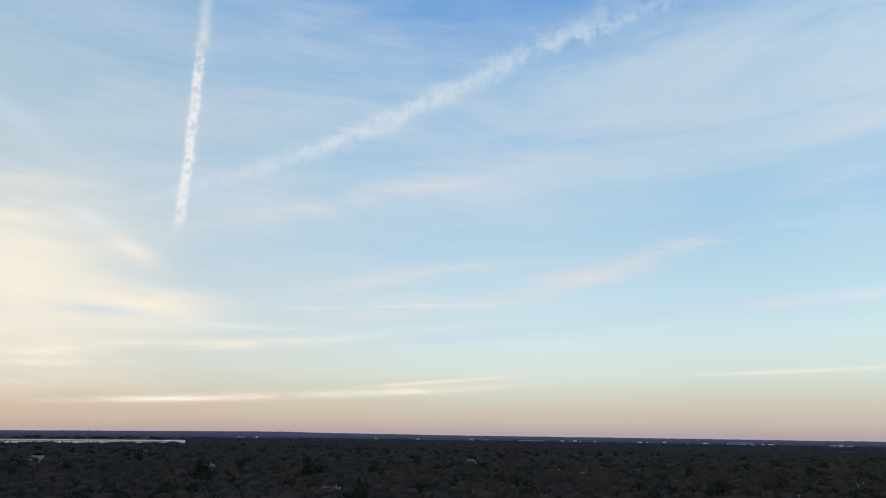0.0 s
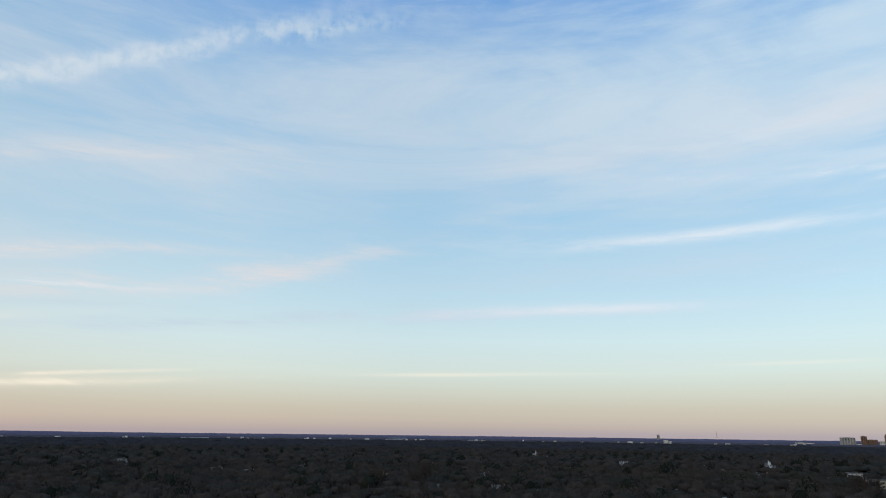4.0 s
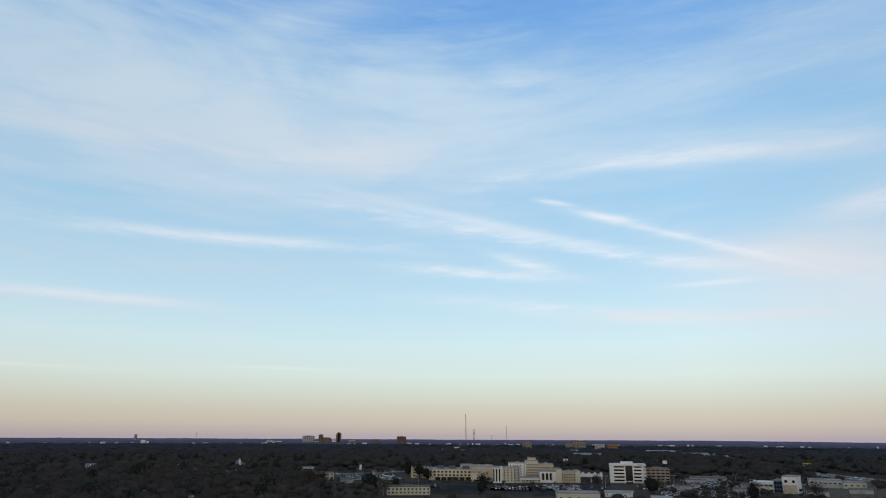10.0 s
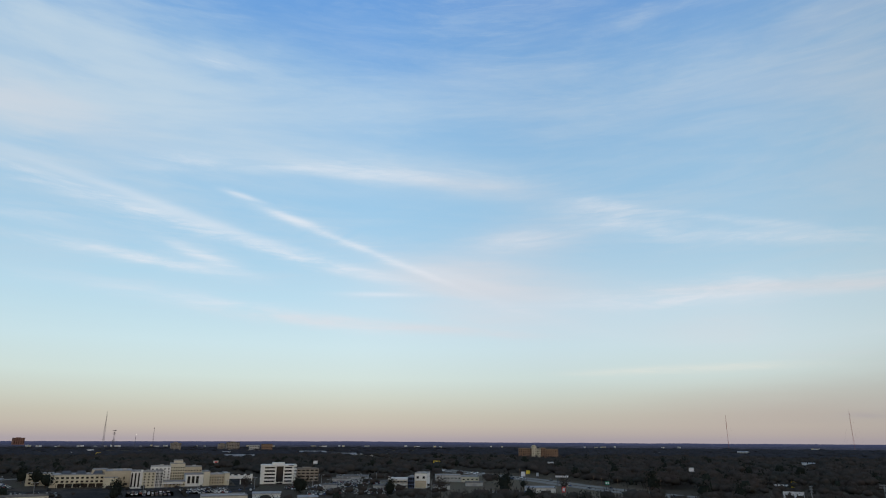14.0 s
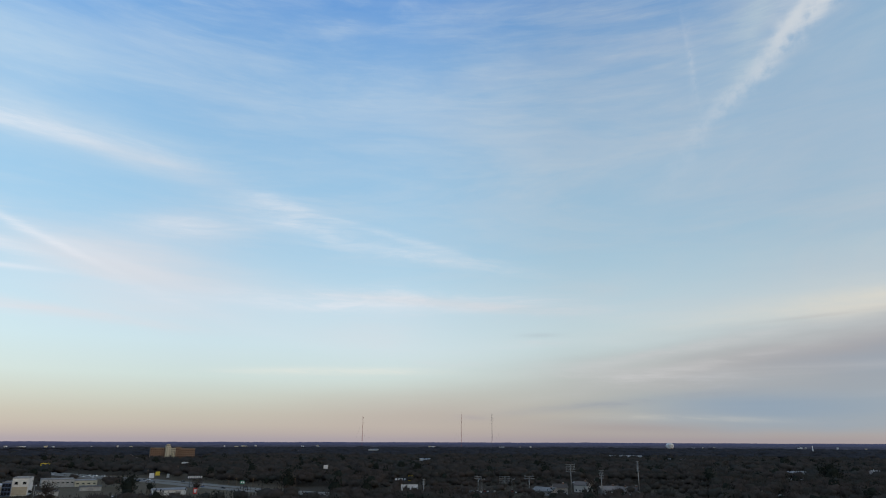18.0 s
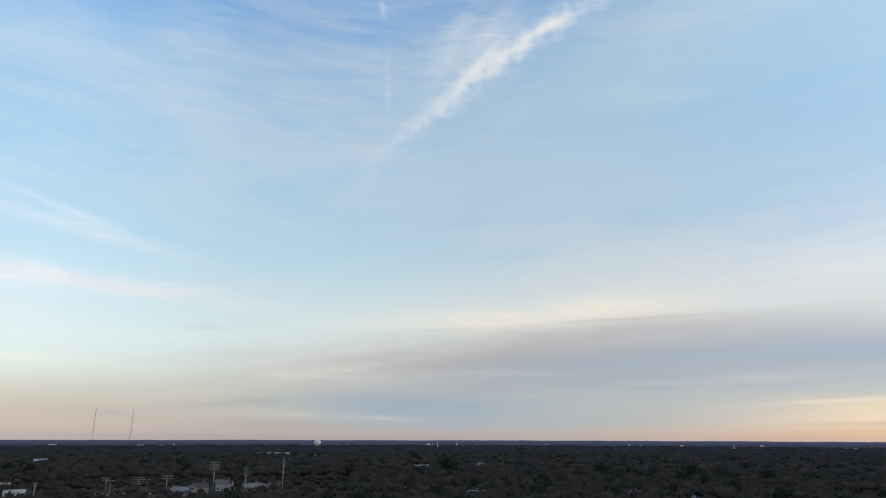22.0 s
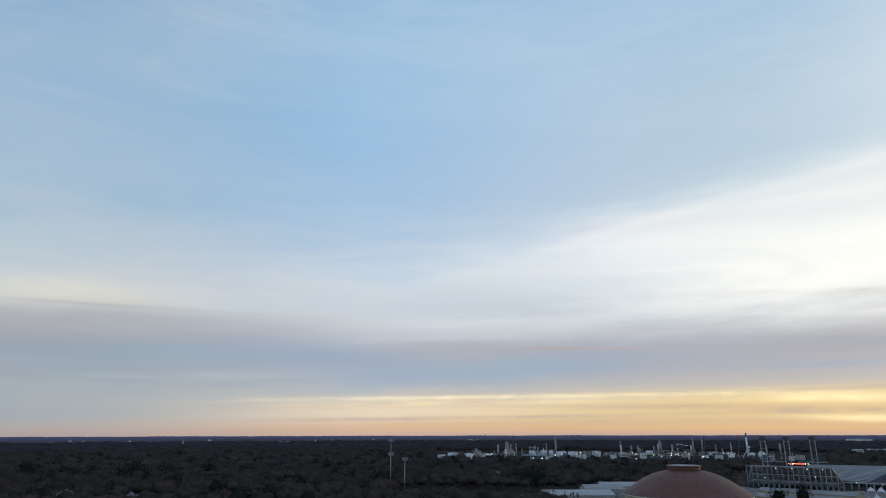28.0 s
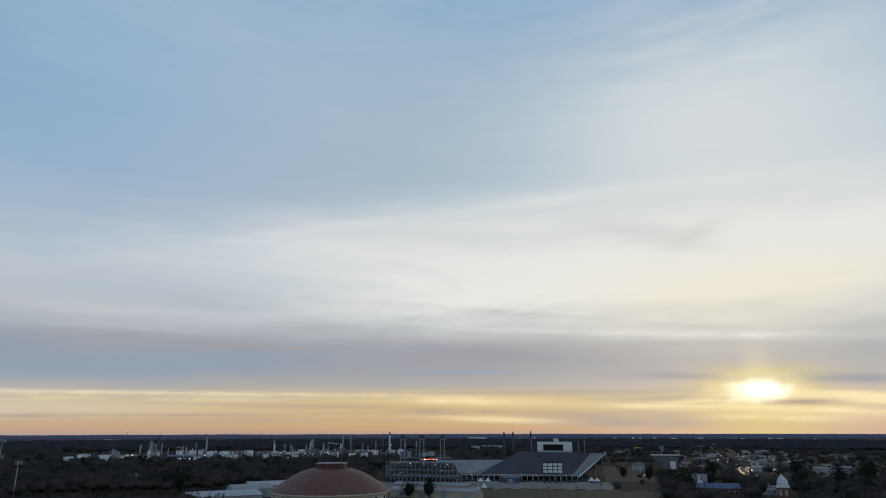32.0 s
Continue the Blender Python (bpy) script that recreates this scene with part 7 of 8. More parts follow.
building('distant_block', 'tan apartment block in the distance', 'building', 80.83, 2550, 27.1, 13.6, 22.0, FAR_TAN, GRAVEL_ROOF, 6, 8, 8, '', 1.69, 1.91, 4.07, 4)
building('distant_block', 'broad cream hospital block in the distance', 'building', 81.68, 2500, 43.9, 21.9, 27.0, FAR_TAN, GRAVEL_ROOF, 6, 8, 8, '', 2.74, 2.33, 5.02, 4)
building('distant_block', 'pale low apartment block in the distance', 'building', 83.35, 2450, 33.6, 20, 19.0, GREY_WALL, GRAVEL_ROOF, 3, 6, 5, '', 2.8, 2.5, 6.0)
building('distant_block', 'pale low apartment block in the distance', 'building', 84.35, 2450, 36.5, 20, 22.0, BROWN_WALL, GRAVEL_ROOF, 3, 6, 5, '', 3.04, 2.5, 10.03)


def round_tower(az, d, w, h):
    base = thing("skyline_tower", "dark tower with a rounded glass top", "building", az, d, 0, 0, "far skyline")
    bm = bmesh.new()
    n, r = 16, w / 2
    outline = [(-r, 0), (r, 0)] + [(r * math.cos(math.pi * i / n), h - r * 1.25 + r * 1.25 * math.sin(math.pi * i / n)) for i in range(n + 1)]
    front, back = ([bm.verts.new((x, y, z)) for x, z in outline] for y in (0, w * 0.6))
    bm.faces.new(front)
    bm.faces.new(back[::-1])
    for i in range(len(outline)):
        j = (i + 1) % len(outline)
        bm.faces.new((front[j], front[i], back[i], back[j]))
    bmesh.ops.recalc_face_normals(bm, faces=bm.faces)
    part("wall", bm, BROWN_WALL, base)
    bm = bmesh.new()
    box(bm, -r * 0.45, r * 0.45, -0.6, -0.05, h * 0.1, h - r * 0.5)
    part("glass_front", bm, GLASS, base)


round_tower(*ROUND_TOWER)
lattice_mast(72.18, 2900, 135.9, 5, 0.15, DARK_STEEL, 'tall tapering steel lattice radio mast')
lattice_mast(72.88, 2700, 67.3, 4.2, 0.5, DARK_STEEL, 'stout lattice mast carrying antenna platforms', True)
lattice_mast(74.39, 3000, 50.3, 1.0, 0.8, DARK_STEEL, 'thin far mast with a lit white beacon', False, LAMP_WHITE, True)
lattice_mast(75.65, 2900, 85.2, 2.2, 0.3, DARK_STEEL, 'slender lattice radio mast')
lattice_mast(121.9, 3100, 144.4, 1.5, 0.9, RED_STEEL, 'thin guyed radio mast over the woods', False, None, True)
lattice_mast(130.32, 3300, 160.1, 1.3, 0.9, RED_STEEL, 'thin guyed radio mast over the woods', False, None, True)
lattice_mast(132.92, 3000, 148.3, 1.9, 0.95, DARK_STEEL, 'guyed steel radio mast with a crossed top', False, None, True)
lattice_mast(205.89, 2600, 37.5, 1.0, 0.8, DARK_STEEL, 'thin far mast with a lit white beacon', False, LAMP_WHITE, True)
lattice_mast(249.04, 1300, 13.5, 1.4, 0.6, STEEL, 'pale lattice communications mast', True)
lattice_mast(50.09, 3600, 57.1, 1.2, 0.8, DARK_STEEL, 'thin far radio mast on the horizon')
water_tower(147.32, 2600, 31.4, 13.7)
steeple(35.74, 1115, 15.4)
steeple(42.85, 844, 8.6)
steeple(53.55, 917, 14.0)
steeple(53.64, 838, 15.5)
steeple(161.01, 861, 12.3)
steeple(161.07, 831, 11.7)
steeple(251.62, 530, 6.9)
steeple(181.18, 2300, 22.2, 'white church tower far off over the woods')
steeple(157.42, 2300, 28.1, 'white church tower far off over the woods')
steeple(191.55, 2300, 24.1, 'white church tower far off over the woods')
floodlight(127.14, 520, 12.8, 2, 3, 1.2)
floodlight(131.69, 600, 10.9, 6, 2, 1.05)
floodlight(133.9, 600, 10.9, 9, 4, 1.05)
floodlight(135.92, 560, 13.5, 8, 2, 1.05)
floodlight(139.35, 560, 22.8, 7, 4, 1.05)
floodlight(141.78, 520, 20.2, 3, 4, 1.2)
floodlight(144.7, 540, 26.3, 2, 5, 1.2)
floodlight(248.93, 820, 25.1, 4, 3)
floodlight(251.94, 860, 24.5, 6, 1)
cell_pole(197.87, 470, 37.7, (36.9, 27.7), 'tall pale cell tower with two tiers of antennas')
cell_pole(199.06, 450, 26.0, (25.0,), 'pale cell tower with one crown of antennas')
pole_sign(88.33, 812, 16.9, 4.5, 3.1, WHITE_PAINT, 'white sign panel on a tall grey post', 1, 0)
pole_sign(108.82, 646, 10.3, 12.2, 2.5, DARK_STEEL, 'dark rooftop-high billboard with white lettering bars', 2, 7, WHITE_PAINT)
pole_sign(105.66, 789, 6.4, 4.4, 4.8, WHITE_PAINT, 'white roadside sign on a pole', 1, 0)
pole_sign(106.07, 806, 7.1, 4.0, 3.7, SIGN_YELLOW, 'yellow and white roadside sign', 1, 0)
pole_sign(106.83, 791, 5.4, 2.5, 3.6, WHITE_PAINT, 'white round-topped roadside sign', 1, 0)
pole_sign(112.44, 615, 7.0, 3.4, 2.3, SIGN_GREEN, 'green motorway direction sign on posts', 2, 2, WHITE_PAINT)
pole_sign(108.93, 562, 5.4, 2.6, 3.9, SIGN_RED, 'red and white shield-shaped sign', 1, 1, WHITE_PAINT)
pole_sign(118.98, 748, 14.6, 4.5, 3.4, WHITE_PAINT, 'white sign on a tall pole above the trees', 1, 0)
pole_sign(125.95, 577, 5.3, 13.8, 4.4, WHITE_PAINT, 'large blank white billboard', 3, 0)
pole_sign(125.19, 678, 5.2, 11.9, 2.6, DARK_STEEL, 'dark sign with white lettering bars and a yellow badge', 2, 4, WHITE_PAINT)
pole_sign(126.04, 711, 5.5, 4.0, 4.9, SIGN_YELLOW, 'yellow badge-shaped sign on a post', 1, 0)
pole_sign(122.78, 608, 6.9, 2.8, 2.8, SIGN_GREEN, 'small green sign on a thin pole', 1, 0)
pole_sign(98.43, 1089, 8.6, 10.8, 3.3, SIGN_YELLOW, 'plain yellow sign panel above the trees', 2, 2, DARK_STEEL)
pole_sign(80.48, 1029, 10.8, 6.1, 3.1, WHITE_PAINT, 'white sign panel above the trees', 1, 1, SIGN_RED)
pole_sign(72.0, 1724, 9.5, 11.2, 3.4, SIGN_YELLOW, 'small yellow sign over distant woods', 2, 2, DARK_STEEL)
pole_sign(63.35, 844, 8.0, 2.4, 5.8, WHITE_PAINT, 'tall narrow white sign by the road', 1, 0)
pole_sign(247.17, 1439, 8.8, 14.4, 4.4, SIGN_YELLOW, 'yellow twin sign above the trees', 2, 2, DARK_STEEL)
pole_sign(252.96, 1703, 12.7, 7.4, 5.2, DARK_STEEL, 'dark round sign on a tall pole', 1, 1, WHITE_PAINT)
pole_sign(154.71, 536, 5.3, 3.9, 3.3, WHITE_PAINT, 'weathered white sign among the trees', 2, 1, GREY_WALL)
pole_sign(157.81, 481, 6.5, 2.4, 5.1, WHITE_PAINT, 'narrow white sign above the trees', 1, 1, GREY_WALL)
pole_sign(176.1, 444, 6.5, 1.4, 4.1, WHITE_PAINT, 'narrow white sign above the trees', 1, 1, GREY_WALL)
pole_sign(195.04, 476, 6.7, 3.3, 1.4, GREY_WALL, 'grey roadside sign on a post', 1, 0)
pole_sign(107.96, 1036, 9.7, 8.4, 3.2, WHITE_PAINT, 'pale sign among the trees', 1, 0)
# ---- the refinery ----
tank(202.16, 1120, 13.3, 6.2)
tank(203.13, 1050, 16.7, 11.2)
tank(204.42, 1000, 13.9, 11.5)
tank(209.79, 1250, 11.2, 9.2)
tank(210.75, 1250, 11.9, 9.8)
tank(212.19, 1150, 16.0, 10.7)
tank(213.14, 1100, 15.3, 11.4)
tank(205.89, 1200, 19.0, 5.2)
vessel(207.6, 1000, 4.2, 18.3, WHITE_PAINT)
vessel(207.68, 1060, 4.5, 28.4, STEEL)
vessel(205.04, 1080, 2.6, 18.0, STEEL)
vessel(205.17, 1085, 2.6, 16.9, STEEL)
vessel(208.0, 1060, 2.2, 24.7, STEEL)
stack(208.23, 1120, 1.8, 37.3, DARK_STEEL)
stack(208.45, 1100, 1.9, 24.7, STEEL)
stack(211.78, 1200, 2.1, 32.7, STEEL)
stack(208.94, 1150, 1.8, 16.7, STEEL)
hall(209.76, 1080, 30.0, 20, 6.0, BLUE_STEEL, 'long blue steel-clad plant hall', 4, BLUE_STEEL)
process_frame(205.08, 1090, 12.5, 10, 13.3, 1)
process_frame(206.6, 1150, 30.8, 10, 6.4, 2)
process_frame(208.03, 1090, 9.5, 10, 15.3, 3)
process_frame(209.77, 1300, 11.0, 10, 14.2, 4)
process_frame(211.4, 1280, 10.4, 10, 10.1, 5)
yard_lamp(202.34, 960, 7.3, 0.7)
yard_lamp(202.79, 960, 7.9, 0.7)
yard_lamp(206.4, 960, 12.0, 0.7)
yard_lamp(209.88, 960, 6.5, 0.7)
yard_lamp(210.59, 960, 6.3, 0.7)
yard_lamp(211.68, 960, 10.6, 0.7)
tank(210.72, 1250, 9.9, 9.5)
tank(211.33, 1250, 7.4, 9.3)
tank(212.19, 1150, 12.5, 10.0)
tank(213.2, 1180, 14.0, 9.0)
tank(215.04, 1150, 14.1, 11.2)
tank(219.22, 1350, 13.4, 7.1)
tank(224.03, 1450, 14.4, 3.0)
tank(225.29, 1400, 16.7, 3.5)
tank(226.8, 1350, 10.7, 4.7)
tank(217.1, 1350, 13.4, 4.0)
vessel(217.01, 1300, 2.4, 25.6, STEEL)
vessel(217.86, 1320, 2.2, 18.4, STEEL)
vessel(220.09, 1280, 4.7, 27.6, STEEL)
vessel(219.95, 1290, 2.7, 21.4, WHITE_PAINT)
vessel(219.62, 1290, 2.2, 18.0, STEEL)
vessel(218.52, 1300, 2.2, 12.9, STEEL)
vessel(221.19, 1300, 2.7, 9.1, STEEL)
vessel(221.41, 1300, 2.4, 14.2, STEEL)
stack(211.73, 1180, 2.1, 33.7, STEEL)
stack(222.61, 1250, 2.6, 31.7, STEEL)
stack(223.28, 1250, 2.2, 34.4, STEEL)
stack(223.48, 1270, 1.9, 35.6, DARK_STEEL)
stack(225.38, 1400, 2.5, 22.1, STEEL)
stack(225.97, 1350, 2.8, 36.1, DARK_STEEL, SIGN_RED)
stack(226.53, 1250, 3.3, 39.6, WHITE_PAINT, RUST_ROOF)
process_frame(210.14, 1180, 17.2, 12, 10.3, 7)
process_frame(214.14, 1200, 21.4, 12, 9.4, 8)
process_frame(216.36, 1250, 29.3, 12, 6.3, 9)
process_frame(218.01, 1280, 30.4, 12, 4.5, 10)
process_frame(220.14, 1300, 27.9, 12, 9.3, 11)
process_frame(221.22, 1300, 24.6, 12, 6.7, 12)
process_frame(222.3, 1300, 21.2, 12, 10.7, 13)
process_frame(223.56, 1320, 28.9, 12, 5.9, 14)
process_frame(224.82, 1420, 31.3, 12, 0.7, 15)
yard_lamp(217.93, 1050, 11.8, 0.55)
yard_lamp(218.19, 1050, 3.1, 0.55)
yard_lamp(223.26, 1050, 7.0, 0.55)
yard_lamp(219.54, 1050, 8.8, 0.55)
yard_lamp(227.69, 1050, -12.0, 0.55)
yard_lamp(210.2, 1050, 4.1, 0.55)
yard_lamp(216.46, 1050, 5.3, 0.55)
SPHERE_TANK = (227.48, 1250, 6.2, 10.4)
STEAM = (221.79, 1300, 19.3)
SLANT = (226.32, 1240, 17.7)
base = thing("sphere_tank", "white spherical gas tank on legs", "tank", SPHERE_TANK[0], SPHERE_TANK[1])
bm = bmesh.new()
bmesh.ops.create_uvsphere(bm, u_segments=20, v_segments=12, radius=SPHERE_TANK[2], matrix=Matrix.Translation((0, 0, SPHERE_TANK[3] - SPHERE_TANK[2])))
for f in bm.faces:
    f.smooth = True
part("shell", bm, WHITE_PAINT, base)
for i in range(8):
    bm = bmesh.new()
    a = 2 * math.pi * i / 8
    r = SPHERE_TANK[2] * 0.95
    rod(bm, (r * math.cos(a), r * math.sin(a), 0), (r * math.cos(a), r * math.sin(a), SPHERE_TANK[3] - SPHERE_TANK[2]), 0.3, 6)
    part("leg", bm, STEEL, base)
base = thing("conveyor", "white inclined conveyor beside the flare stack", "conveyor", SLANT[0], SLANT[1])
bm = bmesh.new()
rod(bm, (-4, 0, 0), (7, 0, SLANT[2]), 1.0)
rod(bm, (3, 0, 0), (7.4, 0, SLANT[2] - 3), 0.8)
part("boom", bm, WHITE_PAINT, base)
bm = bmesh.new()
box(bm, 5.5, 9.0, -1.5, 1.5, SLANT[2] - 1.5, SLANT[2] + 1.5)
part("head_box", bm, WHITE_PAINT, base)
steam = tagged(new("steam_plume"), "small drifting plume of white steam over the refinery", "steam")
steam.matrix_world = Matrix.Translation(spot(STEAM[0], STEAM[1], STEAM[2])) @ Matrix.Rotation(radians(-STEAM[0]), 4, "Z")
for i in range(9):
    bm = bmesh.new()
    bmesh.ops.create_icosphere(bm, subdivisions=2, radius=1.0 + 0.5 * math.sin(i * 1.9))
    for v in bm.verts:
        v.co *= 1 + 0.35 * noise.noise(v.co * 1.3 + Vector((i, 0, 0)))
        v.co.z *= 0.75
    for f in bm.faces:
        f.smooth = True
    part("puff", bm, WHITE_PAINT, steam).matrix_local = pose(-9 + i * 2.2, 0, 1.2 * math.sin(i * 0.7))
plant_rng = random.Random(23)
for i in range(36):
    a, d = 202.5 + 28 * (i + plant_rng.random()) / 36, plant_rng.uniform(970, 1240)
    w, h = plant_rng.uniform(5, 13), plant_rng.uniform(5.5, 10)
    base = thing("plant_building", "small pale steel-clad plant building of the refinery", "building", a, d, 0, plant_rng.uniform(-20, 20), "refinery buildings")
    bm = bmesh.new()
    box(bm, -w / 2, w / 2, 0, 7, 0, h)
    part("wall", bm, plant_rng.choice((WHITE_WALL, WHITE_PAINT, GREY_WALL, BLUE_STEEL)), base)
    bm = bmesh.new()
    box(bm, -w / 2 - 0.3, w / 2 + 0.3, -0.3, 7.3, h + 0.02, h + 0.4)
    part("roof", bm, GRAVEL_ROOF, base)
    bm = bmesh.new()
    tube(bm, plant_rng.uniform(-w / 3, w / 3), -1.2, 0, h + plant_rng.uniform(1.5, 6), 0.5, 0.4, 8)
    part("vent_pipe", bm, STEEL, base)
for i in range(16):
    vessel(203 + 27 * plant_rng.random(), plant_rng.uniform(1020, 1350), plant_rng.uniform(1.2, 2.4), plant_rng.uniform(12, 25), plant_rng.choice((STEEL, WHITE_PAINT, GREY_WALL)), platforms=1)
for i in range(18):
    yard_lamp(202.5 + 28 * plant_rng.random(), plant_rng.uniform(965, 1100), plant_rng.uniform(7, 13), 0.4)
# ---- sheds, houses, single trees, poles ----
hall(329.51, 1020, 22.6, 10, 4.5, PALE_ROOF, 'pale flat commercial building among the trees', -10, HOUSE_WALL)
hall(23.99, 3361, 94.3, 42, 9.4, PALE_ROOF, 'pale flat commercial building among the trees', -10, WHITE_PAINT)
hall(7.67, 3094, 114.7, 52, 4.5, PALE_ROOF, 'pale flat commercial building among the trees', 0, WHITE_PAINT)
hall(358.23, 1320, 30.8, 14, 4.5, PALE_ROOF, 'pale flat commercial building among the trees', 14, HOUSE_WALL)
hall(20.73, 1302, 20.9, 9, 4.5, PALE_ROOF, 'pale flat commercial building among the trees', 11, HOUSE_WALL)
hall(18.57, 2787, 42.0, 19, 4.5, PALE_ROOF, 'pale flat commercial building among the trees', 0, WHITE_PAINT)
hall(30.78, 3108, 77.1, 35, 4.5, PALE_ROOF, 'pale flat commercial building among the trees', 10, WHITE_PAINT)
hall(341.38, 3900, 35.2, 16, 5.5, PALE_ROOF, 'pale flat commercial building among the trees', -14, WHITE_PAINT)
hall(34.43, 3536, 36.4, 16, 7.4, PALE_ROOF, 'pale flat commercial building among the trees', -3, WHITE_PAINT)
building('block', 'white block standing out over distant woods', 'building', 39.55, 2969, 29.0, 14, 10.4, WHITE_WALL, PALE_ROOF, 2, 5)
hall(43.37, 3468, 74.4, 33, 7.3, PALE_ROOF, 'pale flat commercial building among the trees', 6, WHITE_PAINT)
hall(23.83, 3015, 70.6, 32, 8.4, PALE_ROOF, 'pale flat commercial building among the trees', 15, WHITE_PAINT)
hall(45.07, 3426, 33.4, 15, 7.2, PALE_ROOF, 'pale flat commercial building among the trees', -20, WHITE_PAINT)
building('block', 'white block standing out over distant woods', 'building', 46.24, 3161, 17.3, 12, 19.9, WHITE_WALL, PALE_ROOF, 5, 3)
hall(30.46, 2880, 70.4, 32, 4.5, PALE_ROOF, 'pale flat commercial building among the trees', -5, WHITE_PAINT)
building('block', 'white block standing out over distant woods', 'building', 56.24, 3528, 64.1, 32, 14.8, WHITE_WALL, PALE_ROOF, 4, 12)
hall(82.87, 1461, 32.3, 15, 5.1, PALE_ROOF, 'pale flat commercial building among the trees', 5, HOUSE_WALL)
hall(92.51, 1693, 32.1, 14, 5.9, PALE_ROOF, 'pale flat commercial building among the trees', 0, HOUSE_WALL)
hall(93.93, 1683, 25.8, 12, 4.7, PALE_ROOF, 'pale flat commercial building among the trees', 0, HOUSE_WALL)
hall(90.48, 1691, 77.8, 35, 4.7, PALE_ROOF, 'pale flat commercial building among the trees', 15, HOUSE_WALL)
hall(88.01, 1967, 81.0, 36, 4.5, PALE_ROOF, 'pale flat commercial building among the trees', 0, WHITE_PAINT)
hall(92.81, 1824, 27.1, 12, 5.1, PALE_ROOF, 'pale flat commercial building among the trees', 5, HOUSE_WALL)
hall(94.47, 1767, 29.3, 13, 4.9, PALE_ROOF, 'pale flat commercial building among the trees', 10, HOUSE_WALL)
hall(80.97, 2039, 33.9, 15, 4.5, PALE_ROOF, 'pale flat commercial building among the trees', -15, WHITE_PAINT)
hall(82.1, 1487, 68.0, 31, 6.2, PALE_ROOF, 'pale flat commercial building among the trees', 0, HOUSE_WALL)
hall(79.51, 1540, 34.2, 15, 4.5, PALE_ROOF, 'pale flat commercial building among the trees', -20, HOUSE_WALL)
hall(71.61, 1378, 12.7, 9, 4.8, PALE_ROOF, 'pale flat commercial building among the trees', -6, HOUSE_WALL)
hall(70.16, 1984, 15.3, 9, 5.6, PALE_ROOF, 'pale flat commercial building among the trees', 15, WHITE_PAINT)
hall(71.43, 2361, 21.7, 10, 6.6, PALE_ROOF, 'pale flat commercial building among the trees', -20, WHITE_PAINT)
hall(122.83, 2113, 29.5, 13, 10.4, STEEL_ROOF, 'grey vaulted shed among bare trees', -15)
hall(127.14, 1255, 23.5, 11, 6.2, STEEL_ROOF, 'white-roofed warehouse among bare trees', -10, WHITE_WALL)
hall(127.31, 1193, 21.3, 10, 5.0, STEEL_ROOF, 'white-roofed warehouse among bare trees', -20, WHITE_WALL)
hall(115.6, 3900, 45.9, 21, 5.5, PALE_ROOF, 'pale flat commercial building among the trees', 0, WHITE_PAINT)
hall(143.64, 1522, 74.7, 34, 5.3, PALE_ROOF, 'pale flat commercial building among the trees', -5, HOUSE_WALL)
hall(147.57, 1390, 44.4, 20, 4.5, PALE_ROOF, 'pale flat commercial building among the trees', -10, HOUSE_WALL)
hall(140.06, 627, 13.3, 9, 4.5, PALE_ROOF, 'pale flat commercial building among the trees', -10, HOUSE_WALL)
hall(160.54, 3404, 33.0, 15, 4.8, PALE_ROOF, 'pale flat commercial building among the trees', 10, WHITE_PAINT)
hall(171.7, 2460, 24.2, 11, 5.2, PALE_ROOF, 'pale flat commercial building among the trees', 15, WHITE_PAINT)
hall(175.39, 2433, 20.2, 9, 4.5, PALE_ROOF, 'pale flat commercial building among the trees', 1, WHITE_PAINT)
hall(179.31, 2533, 25.4, 11, 4.5, PALE_ROOF, 'pale flat commercial building among the trees', 15, WHITE_PAINT)
hall(189.08, 2807, 45.9, 21, 5.9, PALE_ROOF, 'pale flat commercial building among the trees', 10, WHITE_PAINT)
hall(156.55, 912, 34.9, 16, 4.5, PALE_ROOF, 'pale flat commercial building among the trees', 5, HOUSE_WALL)
hall(156.02, 752, 13.4, 9, 4.5, PALE_ROOF, 'pale flat commercial building among the trees', -20, HOUSE_WALL)
hall(147.95, 1353, 22.5, 10, 4.7, PALE_ROOF, 'pale flat commercial building among the trees', -5, HOUSE_WALL)
building('block', 'white block standing out over distant woods', 'building', 233.98, 3005, 85.5, 43, 14.7, WHITE_WALL, PALE_ROOF, 4, 17)
hall(235.16, 1523, 45.6, 21, 7.5, STEEL_ROOF, 'long grey metal-roofed industrial shed', -10)
hall(233.73, 1331, 15.5, 9, 12.1, STEEL_ROOF, 'tall grey gabled shed by the stadium', -20)
hall(242.67, 1539, 49.4, 22, 4.5, PALE_ROOF, 'pale flat commercial building among the trees', -10, HOUSE_WALL)
hall(250.63, 2917, 21.7, 10, 4.5, PALE_ROOF, 'pale flat commercial building among the trees', -4, HOUSE_WALL)
hall(251.23, 3086, 27.4, 12, 4.5, PALE_ROOF, 'pale flat commercial building among the trees', 14, HOUSE_WALL)
hall(252.11, 2936, 19.3, 9, 4.5, PALE_ROOF, 'pale flat commercial building among the trees', 1, HOUSE_WALL)
hall(254.05, 2964, 16.9, 9, 4.5, PALE_ROOF, 'pale flat commercial building among the trees', 10, HOUSE_WALL)
hall(256.25, 964, 11.8, 9, 4.5, PALE_ROOF, 'pale flat commercial building among the trees', -10, HOUSE_WALL)
hall(255.14, 1299, 10.8, 9, 4.5, PALE_ROOF, 'pale flat commercial building among the trees', -20, HOUSE_WALL)
hall(252.69, 1173, 15.2, 9, 4.5, PALE_ROOF, 'pale flat commercial building among the trees', 0, HOUSE_WALL)
